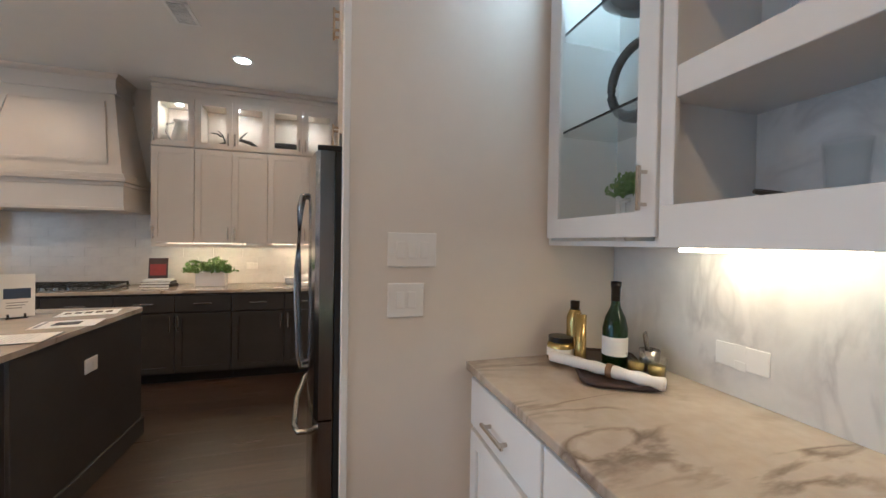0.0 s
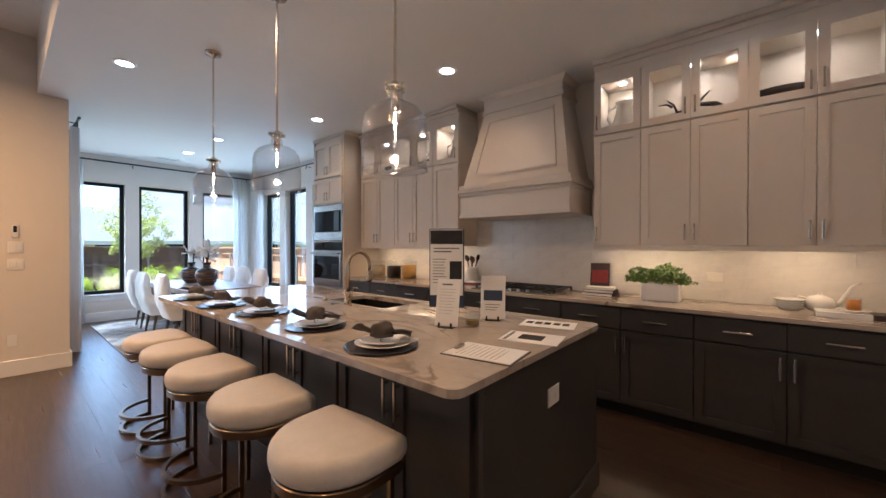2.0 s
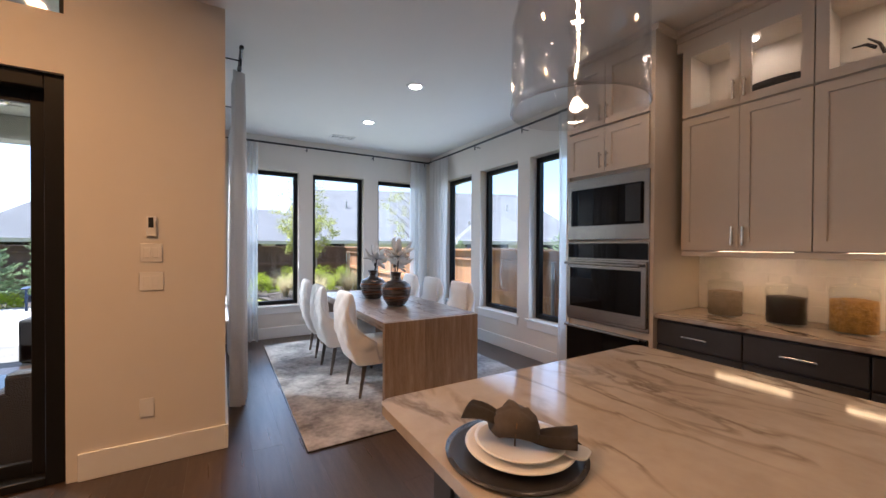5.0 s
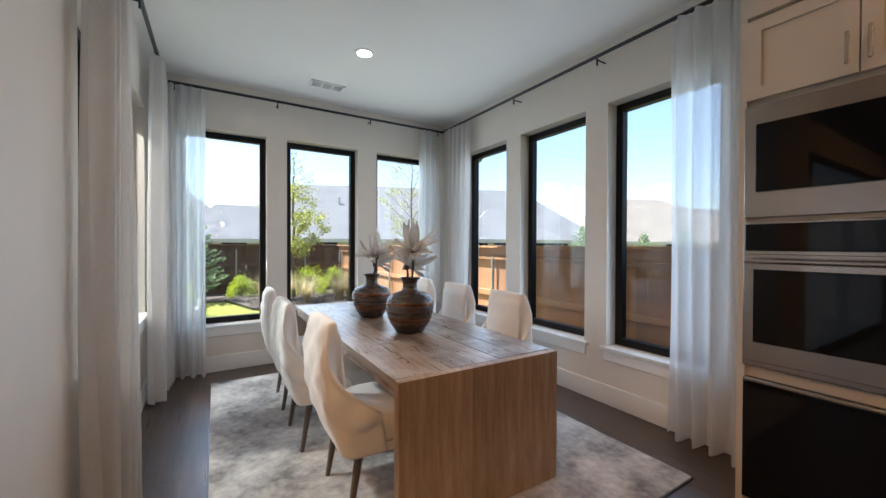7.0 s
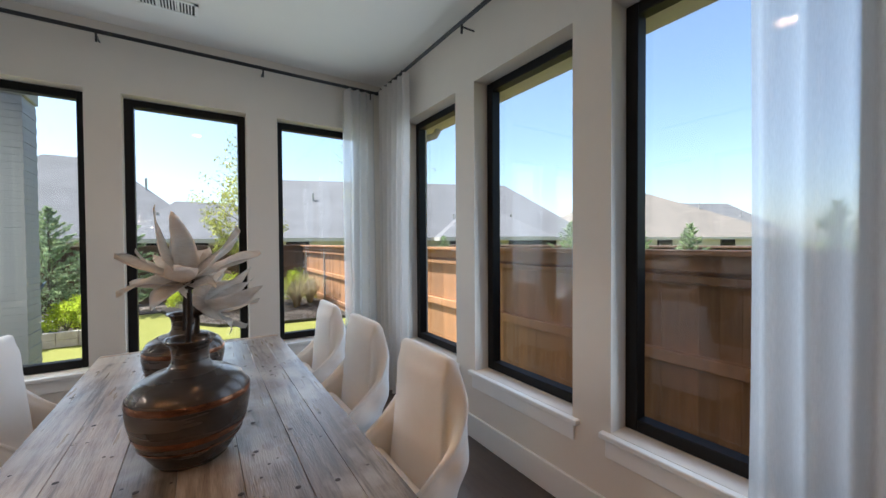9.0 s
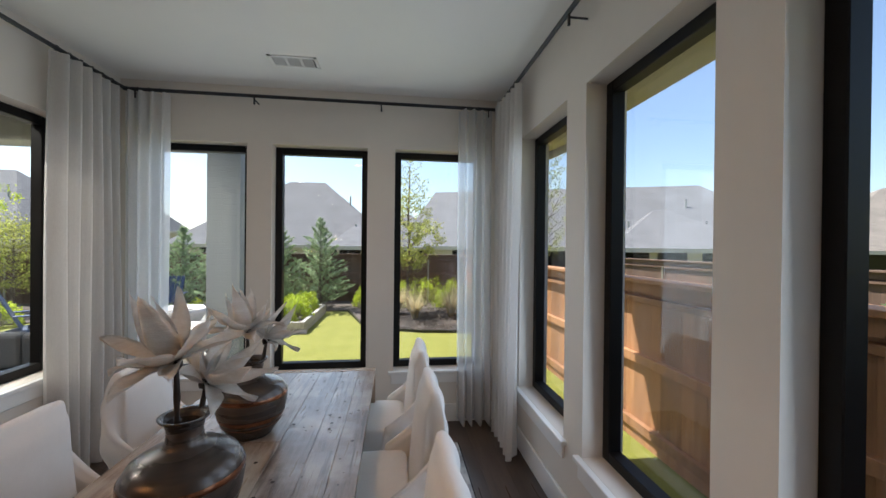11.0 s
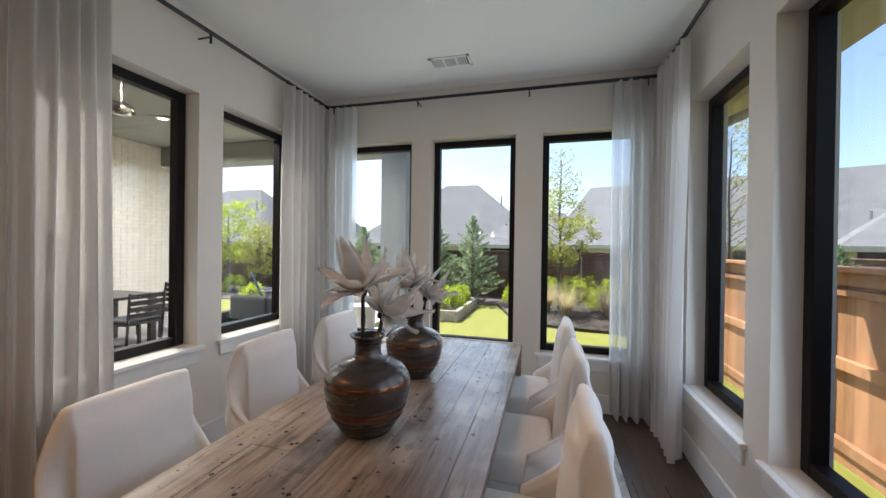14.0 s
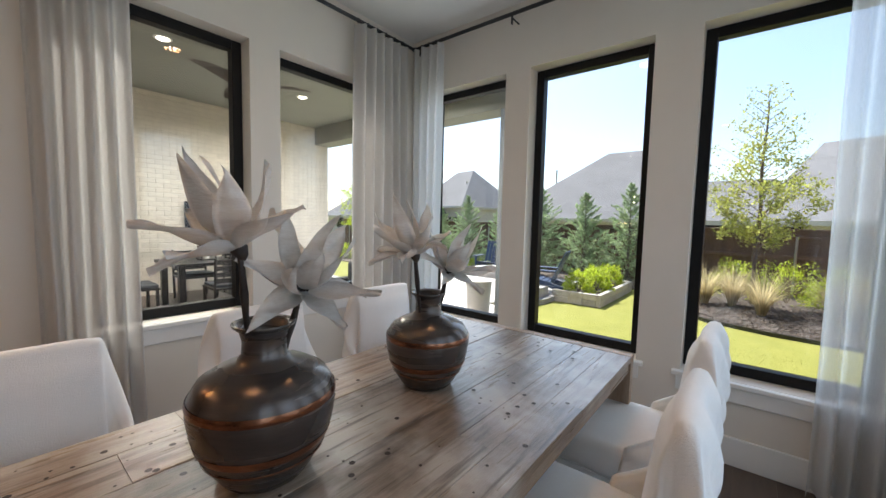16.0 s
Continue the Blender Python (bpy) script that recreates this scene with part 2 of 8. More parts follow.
def knotted(m, tone=(0.045, 0.027, 0.017)):
    """Scattered dark knots, cracks along the grain and pale rubbed patches on old boards."""
    n, l = m.node_tree.nodes, m.node_tree.links
    p = n["Principled BSDF"]
    tc, mp, oi, va = n.new("ShaderNodeTexCoord"), n.new("ShaderNodeMapping"), n.new("ShaderNodeObjectInfo"), n.new("ShaderNodeVectorMath")
    l.new(tc.outputs["Object"], va.inputs[0])
    l.new(oi.outputs["Location"], va.inputs[1])
    l.new(va.outputs[0], mp.inputs[0])
    mp.inputs["Scale"].default_value = (3.2, 7.0, 3.2)
    v = n.new("ShaderNodeTexVoronoi")
    v.inputs["Scale"].default_value = 1.0
    l.new(mp.outputs[0], v.inputs[0])
    r = n.new("ShaderNodeMapRange")
    r.inputs[1].default_value, r.inputs[2].default_value, r.inputs[3].default_value, r.inputs[4].default_value = 0.03, 0.17, 0.85, 0.0
    l.new(v.outputs["Distance"], r.inputs[0])
    nz, mp2 = n.new("ShaderNodeTexNoise"), n.new("ShaderNodeMapping")
    mp2.inputs["Scale"].default_value = (2.5, 40, 40)
    l.new(va.outputs[0], mp2.inputs[0])
    l.new(mp2.outputs[0], nz.inputs[0])
    nz.inputs["Scale"].default_value, nz.inputs["Detail"].default_value = 1.0, 5
    r2 = n.new("ShaderNodeMapRange")
    r2.inputs[1].default_value, r2.inputs[2].default_value, r2.inputs[3].default_value, r2.inputs[4].default_value = 0.565, 0.68, 0.0, 0.75
    l.new(nz.outputs[0], r2.inputs[0])
    mxx = n.new("ShaderNodeMath")
    mxx.operation = "MAXIMUM"
    l.new(r.outputs[0], mxx.inputs[0])
    l.new(r2.outputs[0], mxx.inputs[1])
    pale, r3 = n.new("ShaderNodeTexNoise"), n.new("ShaderNodeMapRange")
    pale.inputs["Scale"].default_value, pale.inputs["Detail"].default_value = 5.0, 6
    l.new(va.outputs[0], pale.inputs[0])
    r3.inputs[1].default_value, r3.inputs[2].default_value, r3.inputs[3].default_value, r3.inputs[4].default_value = 0.46, 0.64, 0.0, 0.7
    l.new(pale.outputs[0], r3.inputs[0])
    m1, m2 = n.new("ShaderNodeMix"), n.new("ShaderNodeMix")
    m1.data_type = m2.data_type = "RGBA"
    l.new(r3.outputs[0], m1.inputs[0])
    l.new(p.inputs["Base Color"].links[0].from_socket, m1.inputs[6])
    m1.inputs[7].default_value = (0.42, 0.38, 0.33, 1)
    l.new(mxx.outputs[0], m2.inputs[0])
    l.new(m1.outputs[2], m2.inputs[6])
    m2.inputs[7].default_value = (*tone, 1)
    l.new(m2.outputs[2], p.inputs["Base Color"])


knotted(M_PINE)
M_CHLEG = material("grey_oak_leg", (0.12, 0.095, 0.075), 0.5, vary=0.4, scale=4, stretch=(8, 8, 1), bump=0.1, bump_scale=30)
M_LAMP = emitter("lamp_disc", (1.0, 0.86, 0.68), 9.0)
M_BULB = emitter("filament", (1.0, 0.72, 0.42), 40.0)
M_LED = emitter("led_strip", (1.0, 0.66, 0.34), 3.5)
M_PAPER = material("paper", (0.78, 0.77, 0.75), 0.7, vary=0.03, scale=5)
M_INK = material("ink_grey", (0.16, 0.16, 0.17), 0.7, vary=0.1)
M_NAVY = material("ink_navy", (0.03, 0.05, 0.10), 0.6, vary=0.1)
M_WHITEC = material("white_ceramic", (0.80, 0.79, 0.77), 0.18, vary=0.03, scale=8)
M_SLATE = material("slate_charger", (0.06, 0.055, 0.055), 0.25, vary=0.3, scale=30, metal=0.4)
M_NAPKIN = material("taupe_napkin", (0.10, 0.082, 0.070), 0.9, vary=0.3, scale=15, bump=0.3, bump_scale=300)
M_VASE = material("bronze_glaze", (0.07, 0.058, 0.052), 0.27, scale=5, stretch=(0.6, 0.6, 6), second=(0.115, 0.092, 0.078), metal=0.6, rvary=0.1)
M_COPPER = material("copper_band", (0.30, 0.13, 0.07), 0.22, 0.9, vary=0.5, scale=14)
M_PETAL = material("paper_petal", (0.82, 0.80, 0.77), 0.75, vary=0.25, scale=9, stretch=(1, 1, 4), bump=0.25, bump_scale=60, second=(0.66, 0.61, 0.56))
M_TWIG = material("dark_twig", (0.035, 0.022, 0.015), 0.7, vary=0.4, scale=30, bump=0.3, bump_scale=80)
M_LEAF = material("leaf_green", (0.10, 0.17, 0.035), 0.5, vary=0.5, scale=9, second=(0.16, 0.26, 0.05))
M_RUG = material("rug_pile", (0.60, 0.58, 0.56), 0.95, scale=3.2, second=(0.15, 0.145, 0.145), bump=0.5, bump_scale=220)
M_PLATE = material("switch_plastic", (0.78, 0.76, 0.73), 0.35, vary=0.02)

M_PALEINK = material("pale_ink", (0.42, 0.42, 0.43), 0.7, vary=0.1)
M_SEEDY = clear_glass("seedy_glass", (0.955, 0.95, 0.945), 0.008, 0.075)
_n, _l = M_SEEDY.node_tree.nodes, M_SEEDY.node_tree.links
_v, _b, _c = _n.new("ShaderNodeTexVoronoi"), _n.new("ShaderNodeBump"), _n.new("ShaderNodeTexCoord")
_v.inputs["Scale"].default_value = 16
_b.inputs["Strength"].default_value, _b.inputs["Distance"].default_value = 0.10, 0.01
_l.new(_c.outputs["Object"], _v.inputs[0])
_l.new(_v.outputs["Distance"], _b.inputs["Height"])
_l.new(_b.outputs[0], _n["Glossy BSDF"].inputs["Normal"])
_n["Map Range"].inputs[4].default_value = 0.75
M_GREENGL = clear_glass("green_bottle", (0.10, 0.22, 0.06), 0.03, 0.06)
M_AMBER = clear_glass("amber_drink", (0.75, 0.45, 0.10), 0.03, 0.05)
M_FOIL = material("dark_foil", (0.03, 0.025, 0.02), 0.3, 0.7, vary=0.3)
M_GOLDL = material("gold_liqueur", (0.45, 0.33, 0.10), 0.2, 0.6, vary=0.2)
M_BEANS = material("coffee_beans", (0.020, 0.011, 0.007), 0.5, vary=0.5, scale=70, bump=1.0, bump_scale=120)
M_OATS = material("oats", (0.42, 0.34, 0.24), 0.9, vary=0.3, scale=60, bump=0.8, bump_scale=150)
M_PASTA = material("pasta", (0.55, 0.30, 0.05), 0.6, vary=0.5, scale=35, bump=1.0, bump_scale=70)
M_SINK = material("sink_composite", (0.010, 0.009, 0.009), 0.8, spec=0.1, vary=0.3, scale=40)
M_SPOON = material("wood_spoon", (0.20, 0.11, 0.05), 0.6, vary=0.4, scale=8, stretch=(6, 6, 1))
M_BOOKR = material("red_book", (0.25, 0.03, 0.03), 0.5, vary=0.3, scale=6)
M_BOOKD = material("dark_book", (0.05, 0.03, 0.028), 0.5, vary=0.4, scale=10)
M_ORANGE = material("orange_peel", (0.65, 0.25, 0.02), 0.45, vary=0.15, scale=30, bump=0.2, bump_scale=150)
M_TOWEL = material("white_cloth", (0.76, 0.75, 0.74), 0.9, vary=0.06, scale=10, bump=0.2, bump_scale=250)
M_DOORP = material("door_paint", (0.76, 0.75, 0.73), 0.35, vary=0.03, scale=3)
M_PINE_V = material("reclaimed_pine_end", (0.43, 0.33, 0.245), 0.5, vary=0.5, scale=2.5, stretch=(12, 12, 1.2), bump=0.3, bump_scale=14, second=(0.25, 0.165, 0.105), island=0.1, rvary=0.1)
M_GREYGL = clear_glass("shelf_glass", (0.93, 0.945, 0.935), 0.03, 0.06)

# ---- builders ----
def link(name, bm, mat, smooth=False):
    me = bpy.data.meshes.new(name)
    bmesh.ops.recalc_face_normals(bm, faces=bm.faces)
    bm.to_mesh(me)
    bm.free()
    for f in me.polygons:
        f.use_smooth = smooth
    me.materials.append(mat)
    return new(name, me)


def part(name, bm, mat, parent, label="", smooth=False):
    ob = link(name, bm, mat, smooth)
    ob.parent = parent
    if label:
        ob["label"] = label
    return ob


def thing(name, label, category, place=(0, 0, 0), rz=0, group="", kind=""):
    ob = new(name)
    ob.empty_display_size = 0.1
    ob.matrix_basis = pose(*place, 0, 0, rz)
    return tagged(ob, label, category, group, kind)


def solid(name, bm, mat, label, category, place=(0, 0, 0), rz=0, group="", kind="", smooth=False):
    ob = link(name, bm, mat, smooth)
    ob.matrix_basis = pose(*place, 0, 0, rz)
    return tagged(ob, label, category, group, kind)


def box(x0, x1, y0, y1, z0, z1, bevel=0.0, seg=2, bm=None):
    b = bmesh.new()
    bmesh.ops.create_cube(b, size=1, matrix=Matrix.Translation(((x0 + x1) / 2, (y0 + y1) / 2, (z0 + z1) / 2)) @ Matrix.Diagonal((abs(x1 - x0), abs(y1 - y0), abs(z1 - z0), 1)))
    if bevel:
        bmesh.ops.bevel(b, geom=b.edges[:], offset=bevel, segments=seg, profile=0.5, affect="EDGES")
    return add(bm, b)


def add(bm, b):
    """Joins b into bm (or returns b when bm is None)."""
    if bm is None:
        return b
    me = bpy.data.meshes.new("tmp")
    b.to_mesh(me)
    b.free()
    bm.from_mesh(me)
    bpy.data.meshes.remove(me)
    return bm


def lathe(profile, steps=32, bm=None):
    """Turns (radius, z) pairs about z."""
    b = bmesh.new()
    rings = []
    for r, z in profile:
        if r < 1e-5:
            rings.append([b.verts.new((0, 0, z))])
        else:
            rings.append([b.verts.new((r * math.cos(2 * math.pi * i / steps), r * math.sin(2 * math.pi * i / steps), z)) for i in range(steps)])
    for p, q in zip(rings, rings[1:]):
        for i in range(steps):
            j = (i + 1) % steps
            if len(p) == 1 and len(q) == 1:
                continue
            if len(p) == 1:
                b.faces.new((p[0], q[j], q[i]))
            elif len(q) == 1:
                b.faces.new((p[i], p[j], q[0]))
            else:
                b.faces.new((p[i], p[j], q[j], q[i]))
    return add(bm, b)


def rod(p, q, r, steps=12, r2=None, bm=None):
    b = bmesh.new()
    p, q = Vector(p), Vector(q)
    d = q - p
    m = Matrix.Translation((p + q) / 2) @ d.to_track_quat("Z", "Y").to_matrix().to_4x4()
    bmesh.ops.create_cone(b, cap_ends=True, segments=steps, radius1=r, radius2=r if r2 is None else r2, depth=d.length, matrix=m)
    return add(bm, b)


def tube(points, r, steps=10, bm=None, close=False):
    """A round bar swept along points."""
    b = bmesh.new()
    pts = [Vector(p) for p in points]
    rings = []
    n = len(pts)
    up = Vector((0.013, 0.017, 1)).normalized()
    for i, p in enumerate(pts):
        if close:
            d = pts[(i + 1) % n] - pts[i - 1]
        else:
            d = pts[min(i + 1, n - 1)] - pts[max(i - 1, 0)]
        d.normalize()
        s = d.cross(up)
        if s.length < 0.05:
            s = d.cross(Vector((1, 0.1, 0)))
        s.normalize()
        u = s.cross(d)
        rr = r[i] if isinstance(r, (list, tuple)) else r
        rings.append([b.verts.new(p + rr * (math.cos(2 * math.pi * k / steps) * s + math.sin(2 * math.pi * k / steps) * u)) for k in range(steps)])
    pairs = list(zip(rings, rings[1:])) + ([(rings[-1], rings[0])] if close else [])
    for p, q in pairs:
        for i in range(steps):
            j = (i + 1) % steps
            b.faces.new((p[i], p[j], q[j], q[i]))
    if not close:
        b.faces.new(rings[0])
        b.faces.new(rings[-1])
    return add(bm, b)


def prism(outline, z0, z1, bevel=0.0, seg=2, bm=None):
    """An upright prism over a flat outline of (x, y)."""
    b = bmesh.new()
    lo = [b.verts.new((x, y, z0)) for x, y in outline]
    hi = [b.verts.new((x, y, z1)) for x, y in outline]
    b.faces.new(lo)
    b.faces.new(hi)
    n = len(lo)
    for i in range(n):
        b.faces.new((lo[i], lo[(i + 1) % n], hi[(i + 1) % n], hi[i]))
    bmesh.ops.recalc_face_normals(b, faces=b.faces)
    if bevel:
        rim = [e for e in b.edges if abs(e.verts[0].co.z - e.verts[1].co.z) < 1e-6]
        bmesh.ops.bevel(b, geom=rim, offset=bevel, segments=seg, profile=0.5, affect="EDGES")
    return add(bm, b)


def rounded(x0, x1, y0, y1, r, n=6):
    out = []
    for cx, cy, a in ((x1 - r, y1 - r, 0), (x0 + r, y1 - r, 90), (x0 + r, y0 + r, 180), (x1 - r, y0 + r, 270)):
        for k in range(n + 1):
            t = radians(a + 90 * k / n)
            out.append((cx + r * math.cos(t), cy + r * math.sin(t)))
    return out


def turned(bm, m):
    bmesh.ops.transform(bm, matrix=m, verts=bm.verts)
    return bm


def pierced(axis, face, back, a0, a1, z0, z1, holes):
    """A wall slab between face and back along axis 'x' or 'y', with rectangular openings (a, b, low, high)."""
    us = sorted({a0, a1, *[v for h in holes for v in h[:2]]})
    zs = sorted({z0, z1, *[v for h in holes for v in h[2:]]})
    b = bmesh.new()
    cache = {}

    def vert(u, z, d):
        k = (round(u, 5), round(z, 5), d)
        if k not in cache:
            cache[k] = b.verts.new((u, d, z) if axis == "x" else (d, u, z))
        return cache[k]

    def full(i, j):
        if i < 0 or j < 0 or i >= len(us) - 1 or j >= len(zs) - 1:
            return False
        u, z = (us[i] + us[i + 1]) / 2, (zs[j] + zs[j + 1]) / 2
        return not any(h[0] < u < h[1] and h[2] < z < h[3] for h in holes)

    for i in range(len(us) - 1):
        for j in range(len(zs) - 1):
            if not full(i, j):
                continue
            u0, u1, w0, w1 = us[i], us[i + 1], zs[j], zs[j + 1]
            for d in (face, back):
                b.faces.new((vert(u0, w0, d), vert(u1, w0, d), vert(u1, w1, d), vert(u0, w1, d)))
            for other, e in (((i - 1, j), ((u0, w0), (u0, w1))), ((i + 1, j), ((u1, w0), (u1, w1))), ((i, j - 1), ((u0, w0), (u1, w0))), ((i, j + 1), ((u0, w1), (u1, w1)))):
                if not full(*other):
                    (p, q), (r, s) = e
                    b.faces.new((vert(p, q, face), vert(r, s, face), vert(r, s, back), vert(p, q, back)))
    return b

# ---- the shell of the house ----
H, HL = 3.05, 3.65
XF, YL, YR, XS = -9.47, 2.20, 5.56, -6.30
FAR = [(2.38, 3.22), (3.43, 4.27), (4.52, 5.36)]
RIGHT = [(-8.967, -8.13), (-7.90, -7.06), (-6.84, -6.0)]
LEFT = [(-8.965, -8.14), (-7.935, -7.11)]


def room(name, bm, mat, label, category):
    return solid(name, bm, mat, label, category, kind="structure")


room("floor", box(-9.8, 3.2, -4.2, 5.9, -0.25, -0.012), M_TOE, "dark subfloor under the oak planks", "floor")
room("wall_far", pierced("y", XF, XF - 0.22, 1.98, 5.80, 0, H + 0.3, [(a, b, 0.49, 2.55) for a, b in FAR]), M_WALL, "warm white painted dining wall with three tall windows", "wall")
room("wall_right", pierced("x", YR, YR + 0.24, XF, 2.0, 0, H + 0.3, [(a, b, 0.49, 2.55) for a, b in RIGHT]), M_WALL, "warm white painted wall along kitchen and dining room", "wall")
room("wall_left", pierced("x", YL, YL - 0.22, XF, XS - 0.22, 0, H + 0.3, [(a, b, 0.75, 2.525) for a, b in LEFT]), M_WALL, "warm white painted dining wall towards the patio", "wall")
room("wall_patio", pierced("y", XS, XS - 0.22, -4.2, YL, 0, HL, [(-2.6, 1.385, 0, 2.41), (-2.6, 1.385, 2.76, 3.26)]), M_WALL, "warm white painted wall around the sliding patio door", "wall")
room("ceiling", box(XF, 2.0, 1.975, YR, H, H + 0.12), M_CEIL, "off-white painted flat ceiling", "ceiling")
room("ceiling_living", box(XS, 3.2, -4.2, 1.975, HL, HL + 0.12), M_CEIL, "off-white painted higher ceiling of the living room", "ceiling")
room("ceiling_step", box(XS, 3.2, 1.955, 1.975, H, HL), M_CEIL, "painted face where the ceiling steps up", "ceiling")
room("wall_switch", box(0.41, 1.59, 2.11, 2.25, 0, H), M_WALL, "beige painted wall stub beside the butler's pantry", "wall")
room("wall_bar", box(1.59, 1.75, -1.6, 2.25, 0, HL), M_WALL, "painted wall behind the bar counter", "wall")
room("wall_fridge_back", box(1.05, 1.2, 2.25, 3.30, 0, H), M_WALL, "painted wall behind the refrigerator", "wall")
room("wall_pantry_door", pierced("y", 0.40, 0.54, 3.30, YR, 0, H, [(3.62, 4.42, 0, 2.06)]), M_WALL, "white painted wall with the pantry door", "wall")
room("wall_fridge_side", box(0.40, 1.05, 3.24, 3.30, 0, H), M_CAB, "white panel beside the refrigerator", "wall")
room("wall_south", box(XS, 3.2, -4.36, -4.2, 0, HL), M_WALL, "painted living room wall", "wall")
room("wall_east", box(3.2, 3.35, -4.2, 5.9, 0, HL), M_WALL, "painted hall wall", "wall")
room("wall_bar_end", box(1.75, 3.2, 2.11, 2.25, 0, HL), M_WALL, "painted hall wall end", "wall")

# baseboards
bb = 0
for x0, x1, y0, y1 in ((XF, XF + 0.018, YL + 0.018, YR - 0.018), (XF, -5.67, YR - 0.018, YR), (XF, XS + 0.018, YL, YL + 0.018), (XS, XS + 0.018, 1.44, YL),
                       (XS, XS + 0.018, -4.2, -2.66), (0.39, 0.41, 2.092, 2.25), (0.41, 0.88, 2.092, 2.11), (0.382, 0.40, 4.52, 4.93)):
    t = box(x0, x1, y0, y1, 0, 0.165, 0.003, 1)
    room("baseboard", t, M_TRIM, "white painted tall baseboard", "baseboard")


def window(k, axis, wall, out, a, b, z0, z1, label):
    """A black-framed fixed window in its drywall opening, with a white stool and apron. out: +1 or -1, the way outdoors."""
    w = thing(f"window_{k}", label, "window", kind="structure")
    f0, f1, t = wall + out * 0.118, wall + out * 0.192, 0.060

    def bar(u0, u1, d0, d1, w0, w1, bev=0.004):
        return box(u0, u1, min(d0, d1), max(d0, d1), w0, w1, bev, 1) if axis == "x" else box(min(d0, d1), max(d0, d1), u0, u1, w0, w1, bev, 1)

    fr = bar(a, a + t, f0, f1, z0, z1)
    for q in ((b - t, b, z0, z1), (a + t, b - t, z0, z0 + t), (a + t, b - t, z1 - t, z1)):
        add(fr, bar(q[0], q[1], f0, f1, q[2], q[3]))
    g = wall + out * 0.182
    part("window_frame", fr, M_FRAME, w, "black metal frame")
    gl = part("pane", bar(a + t, b - t, g, g + out * 0.006, z0 + t, z1 - t, 0), M_PANE, w, "clear glass pane")
    gl.visible_shadow = False
    part("window_sill", bar(a - 0.045, b + 0.045, wall - out * 0.035, wall + out * 0.10, z0 - 0.03, z0 - 0.002), M_TRIM, w, "white painted stool")
    part("apron", bar(a - 0.02, b + 0.02, wall - out * 0.016, wall - out * 0.0005, z0 - 0.12, z0 - 0.03), M_TRIM, w, "white painted apron")
    return w


k = 0
for a, b in FAR:
    k += 1
    window(k, "y", XF, -1, a, b, 0.49, 2.55, "tall black-framed window towards the back garden")
for a, b in RIGHT:
    k += 1
    window(k, "x", YR, 1, a, b, 0.49, 2.55, "tall black-framed window towards the side fence")
for a, b in LEFT:
    k += 1
    window(k, "x", YL, -1, a, b, 0.75, 2.525, "black-framed window towards the covered patio")

# sliding patio door and transom
w = thing("door_1", "black-framed sliding glass patio door", "sliding door", kind="structure")
fr = bmesh.new()
for y0, y1, z0, z1 in ((1.29, 1.385, 0, 2.41), (-2.6, -2.51, 0, 2.41), (-2.51, 1.29, 2.32, 2.41), (-2.51, 1.29, 0, 0.05)):
    box(XS - 0.16, XS - 0.03, y0, y1, z0, z1, 0.004, 1, fr)
part("door_frame", fr, M_FRAME, w, "black metal frame")
for i, (y0, y1, dx) in enumerate(((-2.50, -0.60, 0.07), (-0.65, 1.28, 0.11))):
    sash = bmesh.new()
    for u0, u1, z0, z1 in ((y0, y0 + 0.07, 0.05, 2.32), (y1 - 0.07, y1, 0.05, 2.32), (y0 + 0.07, y1 - 0.07, 0.05, 0.13), (y0 + 0.07, y1 - 0.07, 2.24, 2.32)):
        box(XS - dx - 0.035, XS - dx, u0, u1, z0, z1, 0.003, 1, sash)
    s = part("sash", sash, M_FRAME, w)
    g = part("pane", box(XS - dx - 0.02, XS - dx - 0.014, y0 + 0.07, y1 - 0.07, 0.13, 2.24), M_PANE, w, "clear glass pane")
    g.visible_shadow = False
w = thing("window_9", "black-framed transom window over the patio door", "window", kind="structure")
fr = bmesh.new()
for y0, y1, z0, z1 in ((1.335, 1.385, 2.76, 3.26), (-2.6, -2.55, 2.76, 3.26), (-2.55, 1.335, 3.20, 3.26), (-2.55, 1.335, 2.76, 2.81)):
    box(XS - 0.18, XS - 0.11, y0, y1, z0, z1, 0.004, 1, fr)
part("window_frame", fr, M_FRAME, w, "black metal frame")
g = part("pane", box(XS - 0.15, XS - 0.144, -2.55, 1.335, 2.81, 3.20), M_PANE, w, "clear glass pane")
g.visible_shadow = False

# ---- kitchen cabinetry ----
ZC = 0.93


def shaker(w, h, rail=0.058, t=0.02, glass=False):
    """A shaker front from (0, -t, 0) to (w, 0, h), its middle panel set back."""
    b = bmesh.new()

    def ring(e, y):
        return [b.verts.new(p) for p in ((e, y, e), (w - e, y, e), (w - e, y, h - e), (e, y, h - e))]

    loops = [ring(0, 0), ring(0, -t), ring(rail, -t), ring(rail, 0 if glass else -t * 0.45)]
    for p, q in zip(loops, loops[1:] + (loops[:1] if glass else [])):
        for k in range(4):
            b.faces.new((p[k], p[(k + 1) % 4], q[(k + 1) % 4], q[k]))
    if not glass:
        b.faces.new(loops[3])
        b.faces.new(loops[0])
    sharp = [e for e in b.edges if all(abs(v.co.y + t) < 1e-6 for v in e.verts)]
    bmesh.ops.bevel(b, geom=sharp, offset=0.0018, segments=2, affect="EDGES")
    return b


